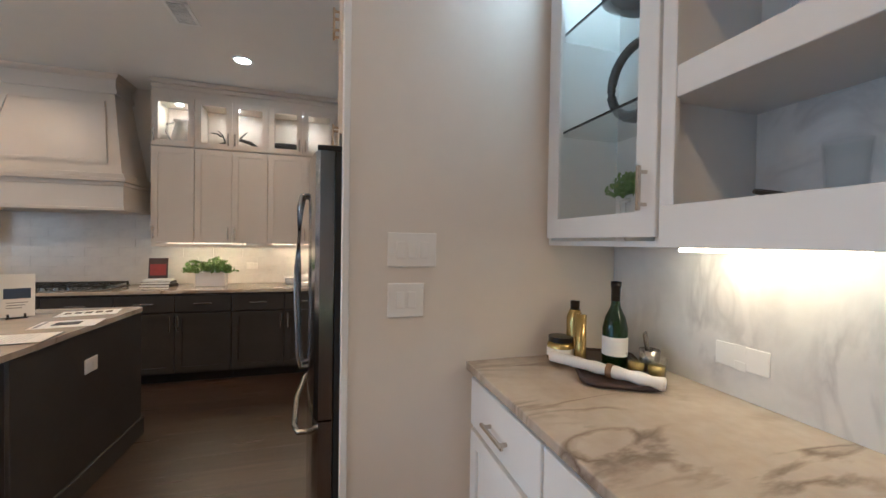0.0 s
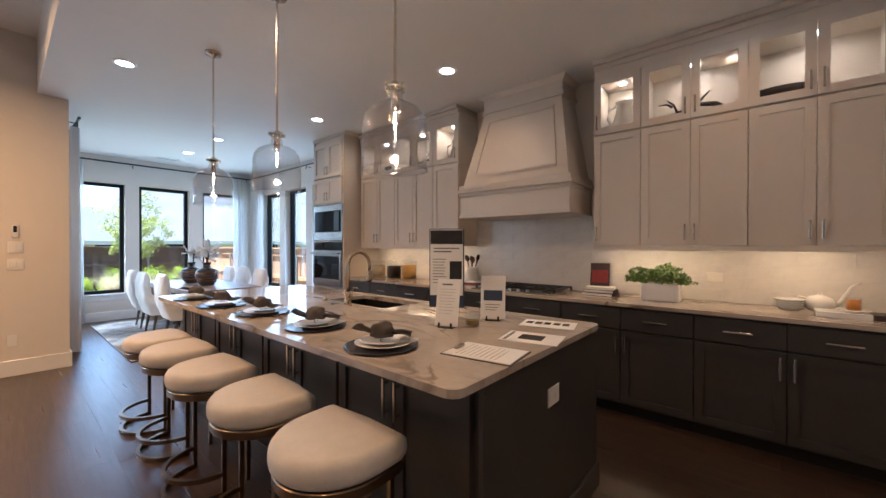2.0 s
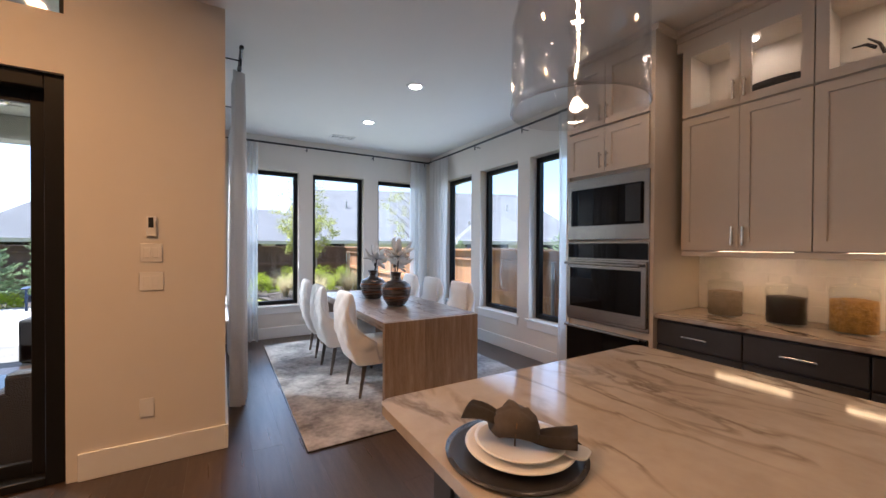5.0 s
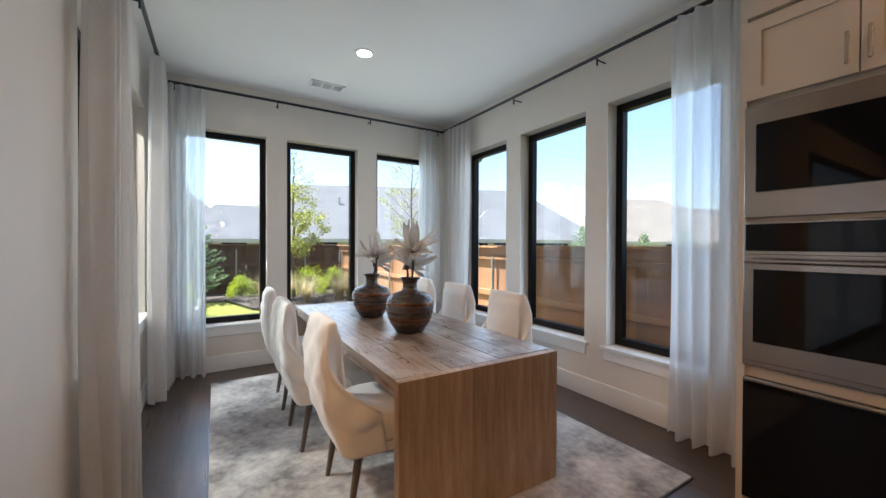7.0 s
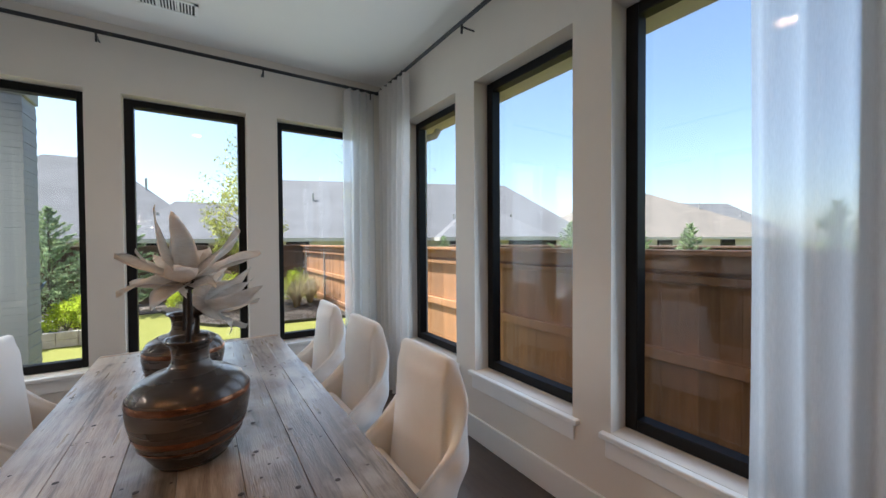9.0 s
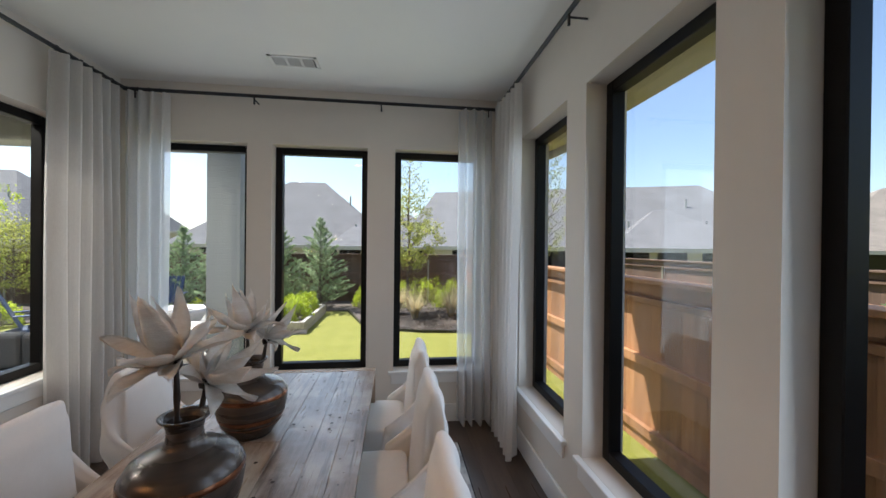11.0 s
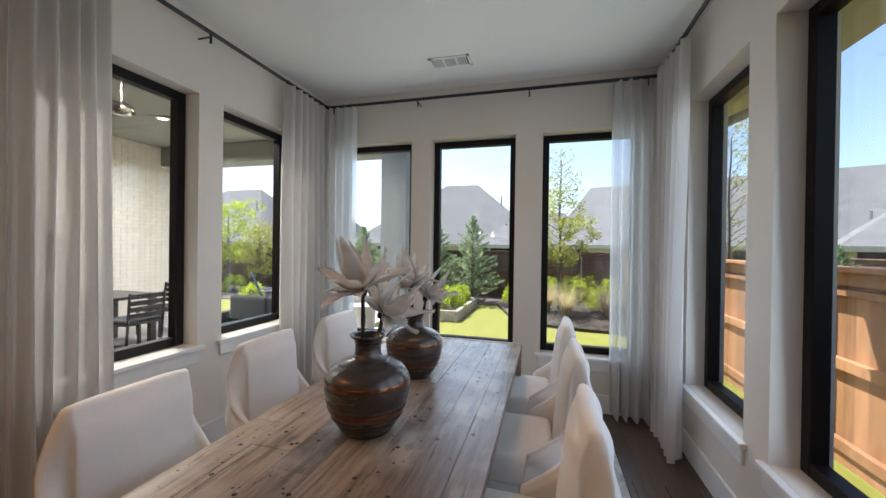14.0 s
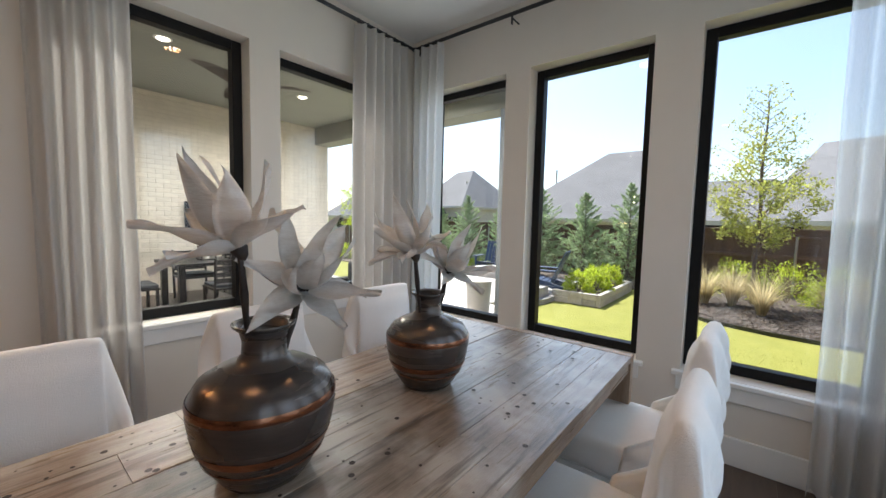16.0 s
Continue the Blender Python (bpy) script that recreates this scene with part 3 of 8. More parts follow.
def pull(parent, x, z, length, upright, y=-0.02, mat=None):
    """A square bar pull on two posts."""
    h = length / 2
    b = bmesh.new()
    if upright:
        box(x - 0.006, x + 0.006, y - 0.034, y - 0.022, z - h, z + h, 0.002, 1, b)
        for s in (-1, 1):
            box(x - 0.005, x + 0.005, y - 0.024, y - 0.0005, z + s * h * 0.72 - 0.005, z + s * h * 0.72 + 0.005, 0, 1, b)
    else:
        box(x - h, x + h, y - 0.034, y - 0.022, z - 0.006, z + 0.006, 0.002, 1, b)
        for s in (-1, 1):
            box(x + s * h * 0.72 - 0.005, x + s * h * 0.72 + 0.005, y - 0.024, y - 0.0005, z - 0.005, z + 0.005, 0, 1, b)
    return part("handle", b, mat or M_NICKEL, parent, "slim brushed metal bar pull")


def door_at(parent, x, z, w, h, mat, hinge=None, low=True, glass=False, length=0.13, hmat=None):
    d = part("door", turned(shaker(w, h, glass=glass), Matrix.Translation((x, 0, z))), mat, parent)
    if glass:
        g = part("pane", box(x + 0.056, x + w - 0.056, -0.012, -0.008, z + 0.056, z + h - 0.056), M_GLASS, d, "clear glass pane")
        g.visible_shadow = False
    if hinge:
        hx = x + w - 0.03 if hinge == "L" else x + 0.03
        pull(d, hx, z + (0.10 if low else h - 0.11), length, True, mat=hmat)
    return d


def hollow(w, d, h, t=0.018):
    """A carcass open to the front: back, sides, top and bottom."""
    b = bmesh.new()
    box(0, t, 0, d, 0, h, 0, 1, b)
    box(w - t, w, 0, d, 0, h, 0, 1, b)
    box(t, w - t, 0, d, 0, t, 0, 1, b)
    box(t, w - t, 0, d, h - t, h, 0, 1, b)
    box(t, w - t, d - t, d, t, h - t, 0, 1, b)
    return b


def upper(x0, x1, doors, y=5.185, depth=0.372, mat=None, place=None, rz=0, z0=1.39, z1=2.375, label="warm white shaker wall cabinet with bar pulls", group="wall cabinets"):
    mat = mat or M_CAB
    w, g = x1 - x0, 0.003
    c = thing("wall_cabinet", label, "cabinet", place or (x0, y, z0), rz, group)
    part("body", box(0.001, w - 0.001, 0.002, depth, 0, z1 - z0 - 0.001), mat, c)
    h = z1 - z0 - 0.012
    if doors == 1:
        door_at(c, g, 0.006, w - 2 * g, h, mat, "L" if x0 < -2.9 else "R")
    else:
        door_at(c, g, 0.006, w / 2 - 1.5 * g, h, mat, "L")
        door_at(c, w / 2 + g / 2, 0.006, w / 2 - 1.5 * g, h, mat, "R")
    return c


def display(x0, x1, doors, y=5.185, depth=0.372, z0=2.378, z1=2.885, watts=0.7):
    w, g = x1 - x0, 0.003
    c = thing("display_cabinet", "lit glass-fronted white cabinet above the wall cabinets", "cabinet", (x0, y, z0), 0, "glass cabinets")
    part("body", hollow(w, depth, z1 - z0), M_CAB, c)
    h = z1 - z0 - 0.008
    if doors == 1:
        door_at(c, g, 0.004, w - 2 * g, h, M_CAB, "L" if x0 < -2.9 else "R", glass=True)
    else:
        door_at(c, g, 0.004, w / 2 - 1.5 * g, h, M_CAB, "L", glass=True)
        door_at(c, w / 2 + g / 2, 0.004, w / 2 - 1.5 * g, h, M_CAB, "R", glass=True)
    part("puck_light", turned(lathe([(0, 0), (0.028, 0), (0.028, 0.008), (0, 0.008)], 20), Matrix.Translation((w * 0.5, depth * 0.45, z1 - z0 - 0.027))), M_LAMP, c, "small glowing puck light")
    area("cabinet_light", (x0 + w / 2, y + depth * 0.45, z1 - 0.032), (x0 + w / 2, y + depth * 0.45, z0), w * 0.5, 0.05, watts * 0.5, (1.0, 0.70, 0.46), 170)
    return c


def crown(x0, x1, y=5.165, back=5.55, z0=2.886, z1=3.048):
    b = bmesh.new()
    box(x0, x1, y + 0.012, back, z0, z1 - 0.09, 0, 1, b)
    box(x0 - 0.0, x1, y - 0.005, back, z1 - 0.09, z1 - 0.045, 0.006, 1, b)
    box(x0, x1, y - 0.035, back, z1 - 0.045, z1, 0.008, 2, b)
    return solid("crown_moulding", b, M_CAB, "warm white crown moulding above the glass cabinets", "moulding")


WEST = [(-4.805, -4.07, 2), (-4.07, -3.367, 2), (-3.367, -2.97, 1)]
EAST = [(-1.415, -1.03, 1), (-1.03, -0.33, 2), (-0.33, 0.37, 2)]
for x0, x1, n in WEST + EAST:
    upper(x0, x1, n)
    display(x0, x1, n)
crown(-4.85, -2.97)
crown(-1.415, 0.397)
for x0, x1 in ((-4.80, -2.975), (-1.41, 0.365)):
    s = thing("light_rail", "slim white rail hiding the warm under-cabinet lighting", "light rail", (0, 0, 0))
    part("rail", box(x0, x1, 5.17, 5.19, 1.352, 1.389, 0.002, 1), M_CAB, s)
for x0, x1 in ((-4.62, -4.2), (-3.95, -3.1), (-1.32, -0.55), (-0.3, 0.2)):
    s = solid("under_cabinet_light", box(x0, x1, 5.30, 5.33, 1.381, 1.3885), M_LED, "warm glowing strip under the wall cabinets", "light strip", group="under-cabinet lights")
    area("strip_light", ((x0 + x1) / 2, 5.315, 1.379), ((x0 + x1) / 2, 5.36, 0.9), x1 - x0, 0.03, 0.36 * (x1 - x0), (1.0, 0.49, 0.16), 170)
# end fillers
solid("cabinet_end_panel", box(0.371, 0.399, 5.185, 5.555, 1.39, 2.885), M_CAB, "white filler panel at the cabinet end", "panel")


def drawer_front(parent, x, z, w, h, mat):
    d = part("drawer", turned(shaker(w, h, rail=0.04) if h > 0.2 else box(0, w, -0.02, 0, 0, h, 0.003, 1), Matrix.Translation((x, 0, z))), mat, parent)
    pull(d, x + w / 2, z + h / 2, min(0.16, w * 0.4), False)
    return d


def base(x0, x1, y=4.96, depth=0.59, n=2, label="charcoal painted base cabinet with drawers over doors"):
    w, g = x1 - x0, 0.004
    c = thing("base_cabinet", label, "cabinet", (x0, y, 0), 0, "base cabinets")
    part("body", box(0.001, w - 0.001, 0.001, depth, 0.1, 0.897), M_DARK, c)
    part("toe_kick", box(0.001, w - 0.001, 0.07, 0.09, 0, 0.1), M_TOE, c, "recessed black toe kick")
    cw = w / n
    for i in range(n):
        drawer_front(c, i * cw + g, 0.715, cw - 2 * g, 0.165, M_DARK)
        d = part("door", turned(shaker(cw - 2 * g, 0.585), Matrix.Translation((i * cw + g, 0, 0.115))), M_DARK, c)
        px = i * cw + (cw - 0.035 if i % 2 == 0 else 0.035)
        pull(d, px, 0.60, 0.15, True)
    return c


base(-0.625, 0.375)
base(-1.62, -0.625)
base(-2.72, -1.62, n=2, label="charcoal painted base cabinet under the cooktop")
base(-3.79, -2.72)
base(-4.852, -3.79)
tops = solid("worktop", box(-4.852, 0.378, 4.915, 5.545, 0.898, ZC, 0.004, 2), M_STONE, "polished veined cream stone worktop along the wall", "worktop")

# tile backsplash: pale marble tiles on grout
bs = thing("backsplash", "pale marble tiled backsplash between worktop and wall cabinets", "backsplash", (0, 0, 0), kind="structure")
part("grout", box(-4.852, 0.398, 5.5505, 5.5585, ZC, 1.78), M_GROUT, bs, "pale grout")
tile_w, tile_h = 0.30, 0.10
tile_mesh = None
row = 0
z = ZC + 0.002
while z < 1.76:
    x = -4.85 + (row % 2) * tile_w / 2 - tile_w / 2
    while x < 0.39:
        a, b = max(x, -4.85) + 0.0005, min(x + tile_w, 0.395) - 0.0005
        top = min(z + tile_h, 1.388 if not (-2.95 < (a + b) / 2 < -1.43) else 1.76)
        if b - a > 0.02 and top - z > 0.012:
            full = abs(b - a - tile_w + 0.001) < 1e-4 and abs(top - z - tile_h) < 1e-4
            if full and tile_mesh:
                t = new("tile", tile_mesh)
                t.parent = bs
            else:
                t = part("tile", box(0, b - a, 0, 0.006, 0, top - z - 0.001, 0.0006, 1), M_TILE, bs)
                if full:
                    tile_mesh = t.data
            t.location = (a, 5.546, z)
        x += tile_w
    z += tile_h
    row += 1

# ---- hood ----
hd = thing("range_hood", "warm white panelled wooden range hood over the cooktop", "range hood", (-2.185, 5.55, 1.70))


def hood_ring(z, hw, d):
    return [(-hw, -d, z), (hw, -d, z), (hw, 0, z), (-hw, 0, z)]


def stack(levels):
    b = bmesh.new()
    rs = [[b.verts.new(p) for p in hood_ring(*q)] for q in levels]
    b.faces.new(rs[0])
    b.faces.new(rs[-1])
    for p, q in zip(rs, rs[1:]):
        for i in range(4):
            b.faces.new((p[i], p[(i + 1) % 4], q[(i + 1) % 4], q[i]))
    return b


part("band", box(-0.62, 0.62, -0.555, 0, 0, 0.26, 0.004, 1), M_CAB, hd)
mo = bmesh.new()
for z0, z1, o in ((-0.012, 0.02, 0.012), (0.225, 0.262, 0.012), (0.262, 0.30, 0.028), (0.30, 0.345, 0.012)):
    box(-0.62 - o, 0.62 + o, -0.555 - o, 0, z0, z1, 0.006, 2, mo)
part("moulding", mo, M_CAB, hd, "stepped moulding around the hood")
lv = [(0.345, 0.595, 0.53)]
for k in range(1, 9):
    u = k / 8
    lv.append((0.345 + 0.815 * u, 0.595 - 0.15 * u, 0.53 - 0.20 * u))
part("mantle", stack(lv), M_CAB, hd, "tapered hood front")
part("chimney", stack([(1.16, 0.47, 0.345), (1.20, 0.47, 0.345), (1.20, 0.455, 0.335), (1.30, 0.455, 0.335), (1.33, 0.49, 0.37), (1.348, 0.50, 0.38)]), M_CAB, hd, "hood top with crown")


def slope(u, v, lift):
    """A point of the hood's sloping front: u across -1..1, v up 0..1."""
    hw, d, z = 0.595 - 0.15 * v, 0.53 - 0.20 * v, 0.345 + 0.815 * v
    n = Vector((0, -0.815, -0.20)).normalized()
    return Vector((hw * u, -d, z)) + Vector((0, -0.971, -0.238)) * lift


fr = bmesh.new()
for (u0, v0), (u1, v1), du, dv in (((-0.82, 0.12), (0.82, 0.12), 0, 0.035), ((-0.82, 0.86), (0.82, 0.86), 0, 0.035), ((-0.82, 0.12), (-0.82, 0.895), 0.05, 0), ((0.77, 0.12), (0.77, 0.895), 0.05, 0)):
    q = []
    for lift in (0.0005, 0.016):
        q.append([fr.verts.new(slope(a, c, lift)) for a, c in ((u0, v0), (u1, v1), (u1 + du, v1 + dv), (u0 + du, v0 + dv))])
    fr.faces.new(q[1])
    for i in range(4):
        fr.faces.new((q[0][i], q[0][(i + 1) % 4], q[1][(i + 1) % 4], q[1][i]))
part("panel_frame", fr, M_CAB, hd, "raised frame on the hood front")
part("insert", box(-0.45, 0.45, -0.48, -0.1, -0.006, 0.004), M_STEEL, hd, "steel vent insert")

# ---- oven tower ----
tw = thing("oven_tower", "warm white tall cabinet holding microwave and wall oven", "cabinet", (-5.66, 4.90, 0))
TW = 0.805
fb = bmesh.new()
box(0, TW, 0.02, 0.655, 0.1, 3.04, 0, 1, fb)
part("body", fb, M_CAB, tw)
part("toe_kick", box(0.01, TW - 0.01, 0.08, 0.10, 0, 0.1), M_TOE, tw)
tr = box(-0.004, TW + 0.03, -0.012, 0.65, 3.0, 3.046, 0.006, 2)
part("crown", tr, M_CAB, tw)
for x in (0.0, TW - 0.03):
    part("stile", box(x, x + 0.03, 0.0, 0.0195, 0.1, 3.0), M_CAB, tw)
for z0, z1, glass in ((2.03, 2.40, False), (2.42, 2.93, True)):
    for i in range(2):
        door_at(tw, 0.03 + i * (TW - 0.06) / 2 + 0.002, z0, (TW - 0.06) / 2 - 0.004, z1 - z0, M_CAB, "L" if i == 0 else "R", glass=glass)
# shadow boxes behind the glass doors
part("display_interior", turned(hollow(TW - 0.06, 0.016, 0.51), Matrix.Translation((0.03, 0.002, 2.42))), M_CAB, tw)
mw = thing("microwave", "built-in stainless steel microwave with black glass door", "microwave", (-5.66, 4.90, 1.475))
part("trim", box(0.025, 0.78, -0.012, 0.018, 0, 0.525, 0.004, 2), M_STEEL, mw)
part("door", box(0.075, 0.73, -0.03, -0.013, 0.12, 0.435, 0.004, 2), M_BLACKGL, mw, "black glass door")
part("window", box(0.13, 0.54, -0.032, -0.0305, 0.17, 0.39), M_BLACKGL, mw)
part("control_panel", box(0.60, 0.72, -0.033, -0.0305, 0.14, 0.42), M_BLACK, mw)
ov = thing("wall_oven", "built-in stainless steel wall oven with black glass", "oven", (-5.66, 4.90, 0.775))
part("frame", box(0.025, 0.78, -0.012, 0.018, 0, 0.68, 0.004, 2), M_STEEL, ov)
part("control_panel", box(0.035, 0.77, -0.02, -0.0125, 0.545, 0.67, 0.003, 1), M_BLACKGL, ov)
part("door", box(0.035, 0.77, -0.035, -0.0125, 0.03, 0.53, 0.004, 2), M_STEEL, ov)
part("window", box(0.075, 0.73, -0.038, -0.0355, 0.12, 0.46, 0.002, 1), M_BLACKGL, ov)
hb = rod((0.06, -0.085, 0.50), (0.745, -0.085, 0.50), 0.012, 14)
for x in (0.09, 0.715):
    rod((x, -0.085, 0.50), (x, -0.0355, 0.50), 0.009, 10, bm=hb)
part("handle", hb, M_STEEL, ov)
wd = thing("warming_drawer", "stainless and black warming drawer below the oven", "drawer", (-5.66, 4.90, 0.12))
part("front", box(0.035, 0.77, -0.03, 0.018, 0.03, 0.60, 0.004, 2), M_BLACKGL, wd)
hb = rod((0.06, -0.08, 0.61), (0.745, -0.08, 0.61), 0.012, 14)
for x in (0.09, 0.715):
    rod((x, -0.08, 0.61), (x, -0.0305, 0.585), 0.009, 10, bm=hb)
part("handle", hb, M_STEEL, wd)

# ---- island ----
isl = thing("kitchen_island", "charcoal painted kitchen island with cabinet doors", "kitchen island", (0, 0, 0))
part("body", box(-4.36, -1.0, 2.785, 3.93, 0.0, 0.68), M_DARK, isl)
for q in ((-4.36, -3.08, 2.785, 3.93), (-2.31, -1.0, 2.785, 3.93), (-3.08, -2.31, 2.785, 3.46), (-3.08, -2.31, 3.90, 3.93)):
    part("upper_body", box(*q, 0.68, 0.898), M_DARK, isl)
for i in range(4):
    w = 0.80
    x0 = -4.28 + i * 0.815
    for j in range(2):
        d = part("door", turned(shaker(w / 2 - 0.004, 0.70), Matrix.Translation((x0 + j * w / 2 + 0.002, 2.784, 0.16))), M_DARK, isl)
        hx = x0 + w / 2 + (-0.035 if j == 0 else 0.035)
        p = pull(d, hx, 0.74, 0.17, True, y=2.764)
ep = bmesh.new()
box(-0.999, -0.98, 2.765, 3.93, 0, 0.897, 0.002, 1, ep)
part("end_panel", ep, M_DARK, isl)
bbm = bmesh.new()
box(-0.9795, -0.962, 2.755, 3.935, 0, 0.13, 0.004, 1, bbm)
box(-4.36, -0.98, 2.755, 2.7635, 0, 0.13, 0.003, 1, bbm)
part("plinth", bbm, M_DARK, isl)
ol = thing("outlet", "white socket outlet on the island end", "outlet", (-0.9795, 3.33, 0.70))
part("plate", box(0, 0.006, -0.058, 0.058, -0.042, 0.042, 0.003, 2), M_PLATE, ol)
for s in (-1, 1):
    part("socket", box(0.0062, 0.008, s * 0.026 - 0.017, s * 0.026 + 0.017, -0.016, 0.016, 0.0005, 1), M_PLATE, ol)

SX0, SX1, SY0, SY1 = -3.05, -2.34, 3.49, 3.87
b = bmesh.new()
outer = [b.verts.new((x, y, ZC)) for x, y in rounded(-4.40, -0.972, 2.60, 3.97, 0.05)]
inner = [b.verts.new((x, y, ZC)) for x, y in rounded(SX0, SX1, SY0, SY1, 0.03, 4)]
edges = []
for loop in (outer, inner):
    edges += [b.edges.new((loop[i], loop[(i + 1) % len(loop)])) for i in range(len(loop))]
bmesh.ops.triangle_fill(b, use_beauty=True, use_dissolve=False, edges=edges)
ext = bmesh.ops.extrude_face_region(b, geom=b.faces[:])
bmesh.ops.translate(b, verts=[v for v in ext["geom"] if isinstance(v, bmesh.types.BMVert)], vec=(0, 0, -0.03))
solid("island_worktop", b, M_STONE, "polished veined cream stone slab on the island", "worktop")
sk = thing("sink", "dark undermount kitchen sink in the island", "sink", ((SX0 + SX1) / 2, (SY0 + SY1) / 2, 0.70))
hx, hy = (SX1 - SX0) / 2, (SY1 - SY0) / 2
bb2 = bmesh.new()
for x0, x1, y0, y1, z0, z1 in ((-hx - 0.02, -hx + 0.004, -hy - 0.02, hy + 0.02, 0, 0.197), (hx - 0.004, hx + 0.02, -hy - 0.02, hy + 0.02, 0, 0.197), (-hx, hx, -hy - 0.02, -hy + 0.004, 0, 0.197), (-hx, hx, hy - 0.004, hy + 0.02, 0, 0.197), (-hx, hx, -hy, hy, -0.01, 0.005)):
    box(x0, x1, y0, y1, z0, z1, 0, 1, bb2)
part("basin", bb2, M_SINK, sk)
part("drain", turned(lathe([(0, 0.006), (0.04, 0.006), (0.045, 0.01), (0.055, 0.009), (0.055, 0.004)], 24), Matrix.Identity(4)), M_STEEL, sk, "steel drain")
fc = thing("faucet", "champagne bronze gooseneck kitchen faucet", "faucet", (-2.70, 3.435, ZC))
part("base", lathe([(0, 0), (0.03, 0), (0.03, 0.012), (0.024, 0.03), (0.022, 0.10), (0, 0.10)], 24), M_GOLD, fc, smooth=True)
pts = [(0, 0, 0.09), (0, 0, 0.30)] + [(0, 0.105 - 0.105 * math.cos(radians(a)), 0.30 + 0.105 * math.sin(radians(a))) for a in range(15, 181, 15)] + [(0, 0.21, 0.255)]
part("spout", tube(pts, 0.0145, 14), M_GOLD, fc, smooth=True)
part("spray_head", turned(lathe([(0, 0), (0.019, 0), (0.021, 0.02), (0.019, 0.09), (0.015, 0.10), (0, 0.10)], 20), Matrix.Translation((0, 0.21, 0.16))), M_GOLD, fc, smooth=True)
hb = rod((0.022, 0, 0.07), (0.06, 0, 0.075), 0.009, 12)
rod((0.055, 0, 0.075), (0.075, 0, 0.14), 0.006, 10, bm=hb)
part("lever", hb, M_GOLD, fc)
sd = solid("soap_button", lathe([(0, 0), (0.022, 0), (0.022, 0.006), (0.016, 0.01), (0.016, 0.025), (0, 0.027)], 20), M_GOLD, "small bronze air switch button by the sink", "button", (-3.02, 3.44, ZC), smooth=True)

# ---- bar stools ----


def stool(x, y, rz):
    s = thing("bar_stool", "backless counter stool with cream cushion and bronze frame", "stool", (x, y, 0), rz, "stools at the island")

    def dee(r, n=22):
        out = [(-r, r * 0.62), (r, r * 0.62)]
        out = []
        for k in range(n + 1):
            a = math.pi + math.pi * k / n
            out.append((r * math.cos(a), r * math.sin(a)))
        out += [(r, r * 0.5), (r * 0.93, r * 0.66), (0, r * 0.72), (-r * 0.93, r * 0.66), (-r, r * 0.5)]
        return out
    c = prism(dee(0.238), 0.585, 0.685, 0.038, 4)
    part("cushion", c, M_LINEN, s, "cream linen cushion", smooth=True)
    part("seat_frame", prism(dee(0.226), 0.545, 0.5845, 0.004, 1), M_BRONZE, s, "bronze metal seat rim")
    for px, py in ((-0.215, -0.03), (0.215, -0.03), (-0.17, 0.12), (0.17, 0.12)):
        part("leg", box(px - 0.011, px + 0.011, py - 0.011, py + 0.011, 0.0, 0.545, 0.002, 1), M_BRONZE, s)
    ring = [(0.215 * math.cos(math.pi + math.pi * k / 20), -0.03 + 0.215 * math.sin(math.pi + math.pi * k / 20)) for k in range(21)]
    for name, z in (("base_ring", 0.002), ("foot_ring", 0.11)):
        b = bmesh.new()
        vs = [[b.verts.new((px * f, -0.03 + (py + 0.03) * f, zz)) for px, py in ring] for f, zz in ((1.05, z), (0.95, z), (0.95, z + 0.024), (1.05, z + 0.024))]
        for i in range(20):
            for p, q in zip(vs, vs[1:] + vs[:1]):
                b.faces.new((p[i], p[i + 1], q[i + 1], q[i]))
        for e in (0, 20):
            b.faces.new([v[e] for v in vs])
        part(name, b, M_BRONZE, s, "curved bronze bar")
    return s


for x, y, r in ((-1.48, 2.515, 2), (-2.10, 2.52, -3), (-2.73, 2.51, 2), (-3.35, 2.515, 0), (-3.86, 2.51, 1)):
    stool(x, y, r)

# ---- refrigerator ----
M_FRIDGE = material("fridge_steel", (0.42, 0.41, 0.40), 0.15, 1.0, vary=0.08, scale=3, stretch=(1, 60, 1))


def bowed(y0, y1, z0, z1, bow=0.055, n=14):
    """A door slab whose front swells outward across the whole width of the refrigerator."""
    b = bmesh.new()
    cols = []
    for i in range(n + 1):
        y = y0 + (y1 - y0) * i / n
        e = min(y - y0, y1 - y)
        x = -bow * (1 - ((y - 0.4575) / 0.4575) ** 2) + (0.012 * (1 - e / 0.012) if e < 0.012 else 0.0)
        cols.append([b.verts.new(p) for p in ((0.066, y, z0), (x, y, z0), (x, y, z1), (0.066, y, z1))])
    for p, q in zip(cols, cols[1:]):
        for k in range(4):
            b.faces.new((p[k], p[(k + 1) % 4], q[(k + 1) % 4], q[k]))
    b.faces.new(cols[0])
    b.faces.new(cols[-1])
    return b


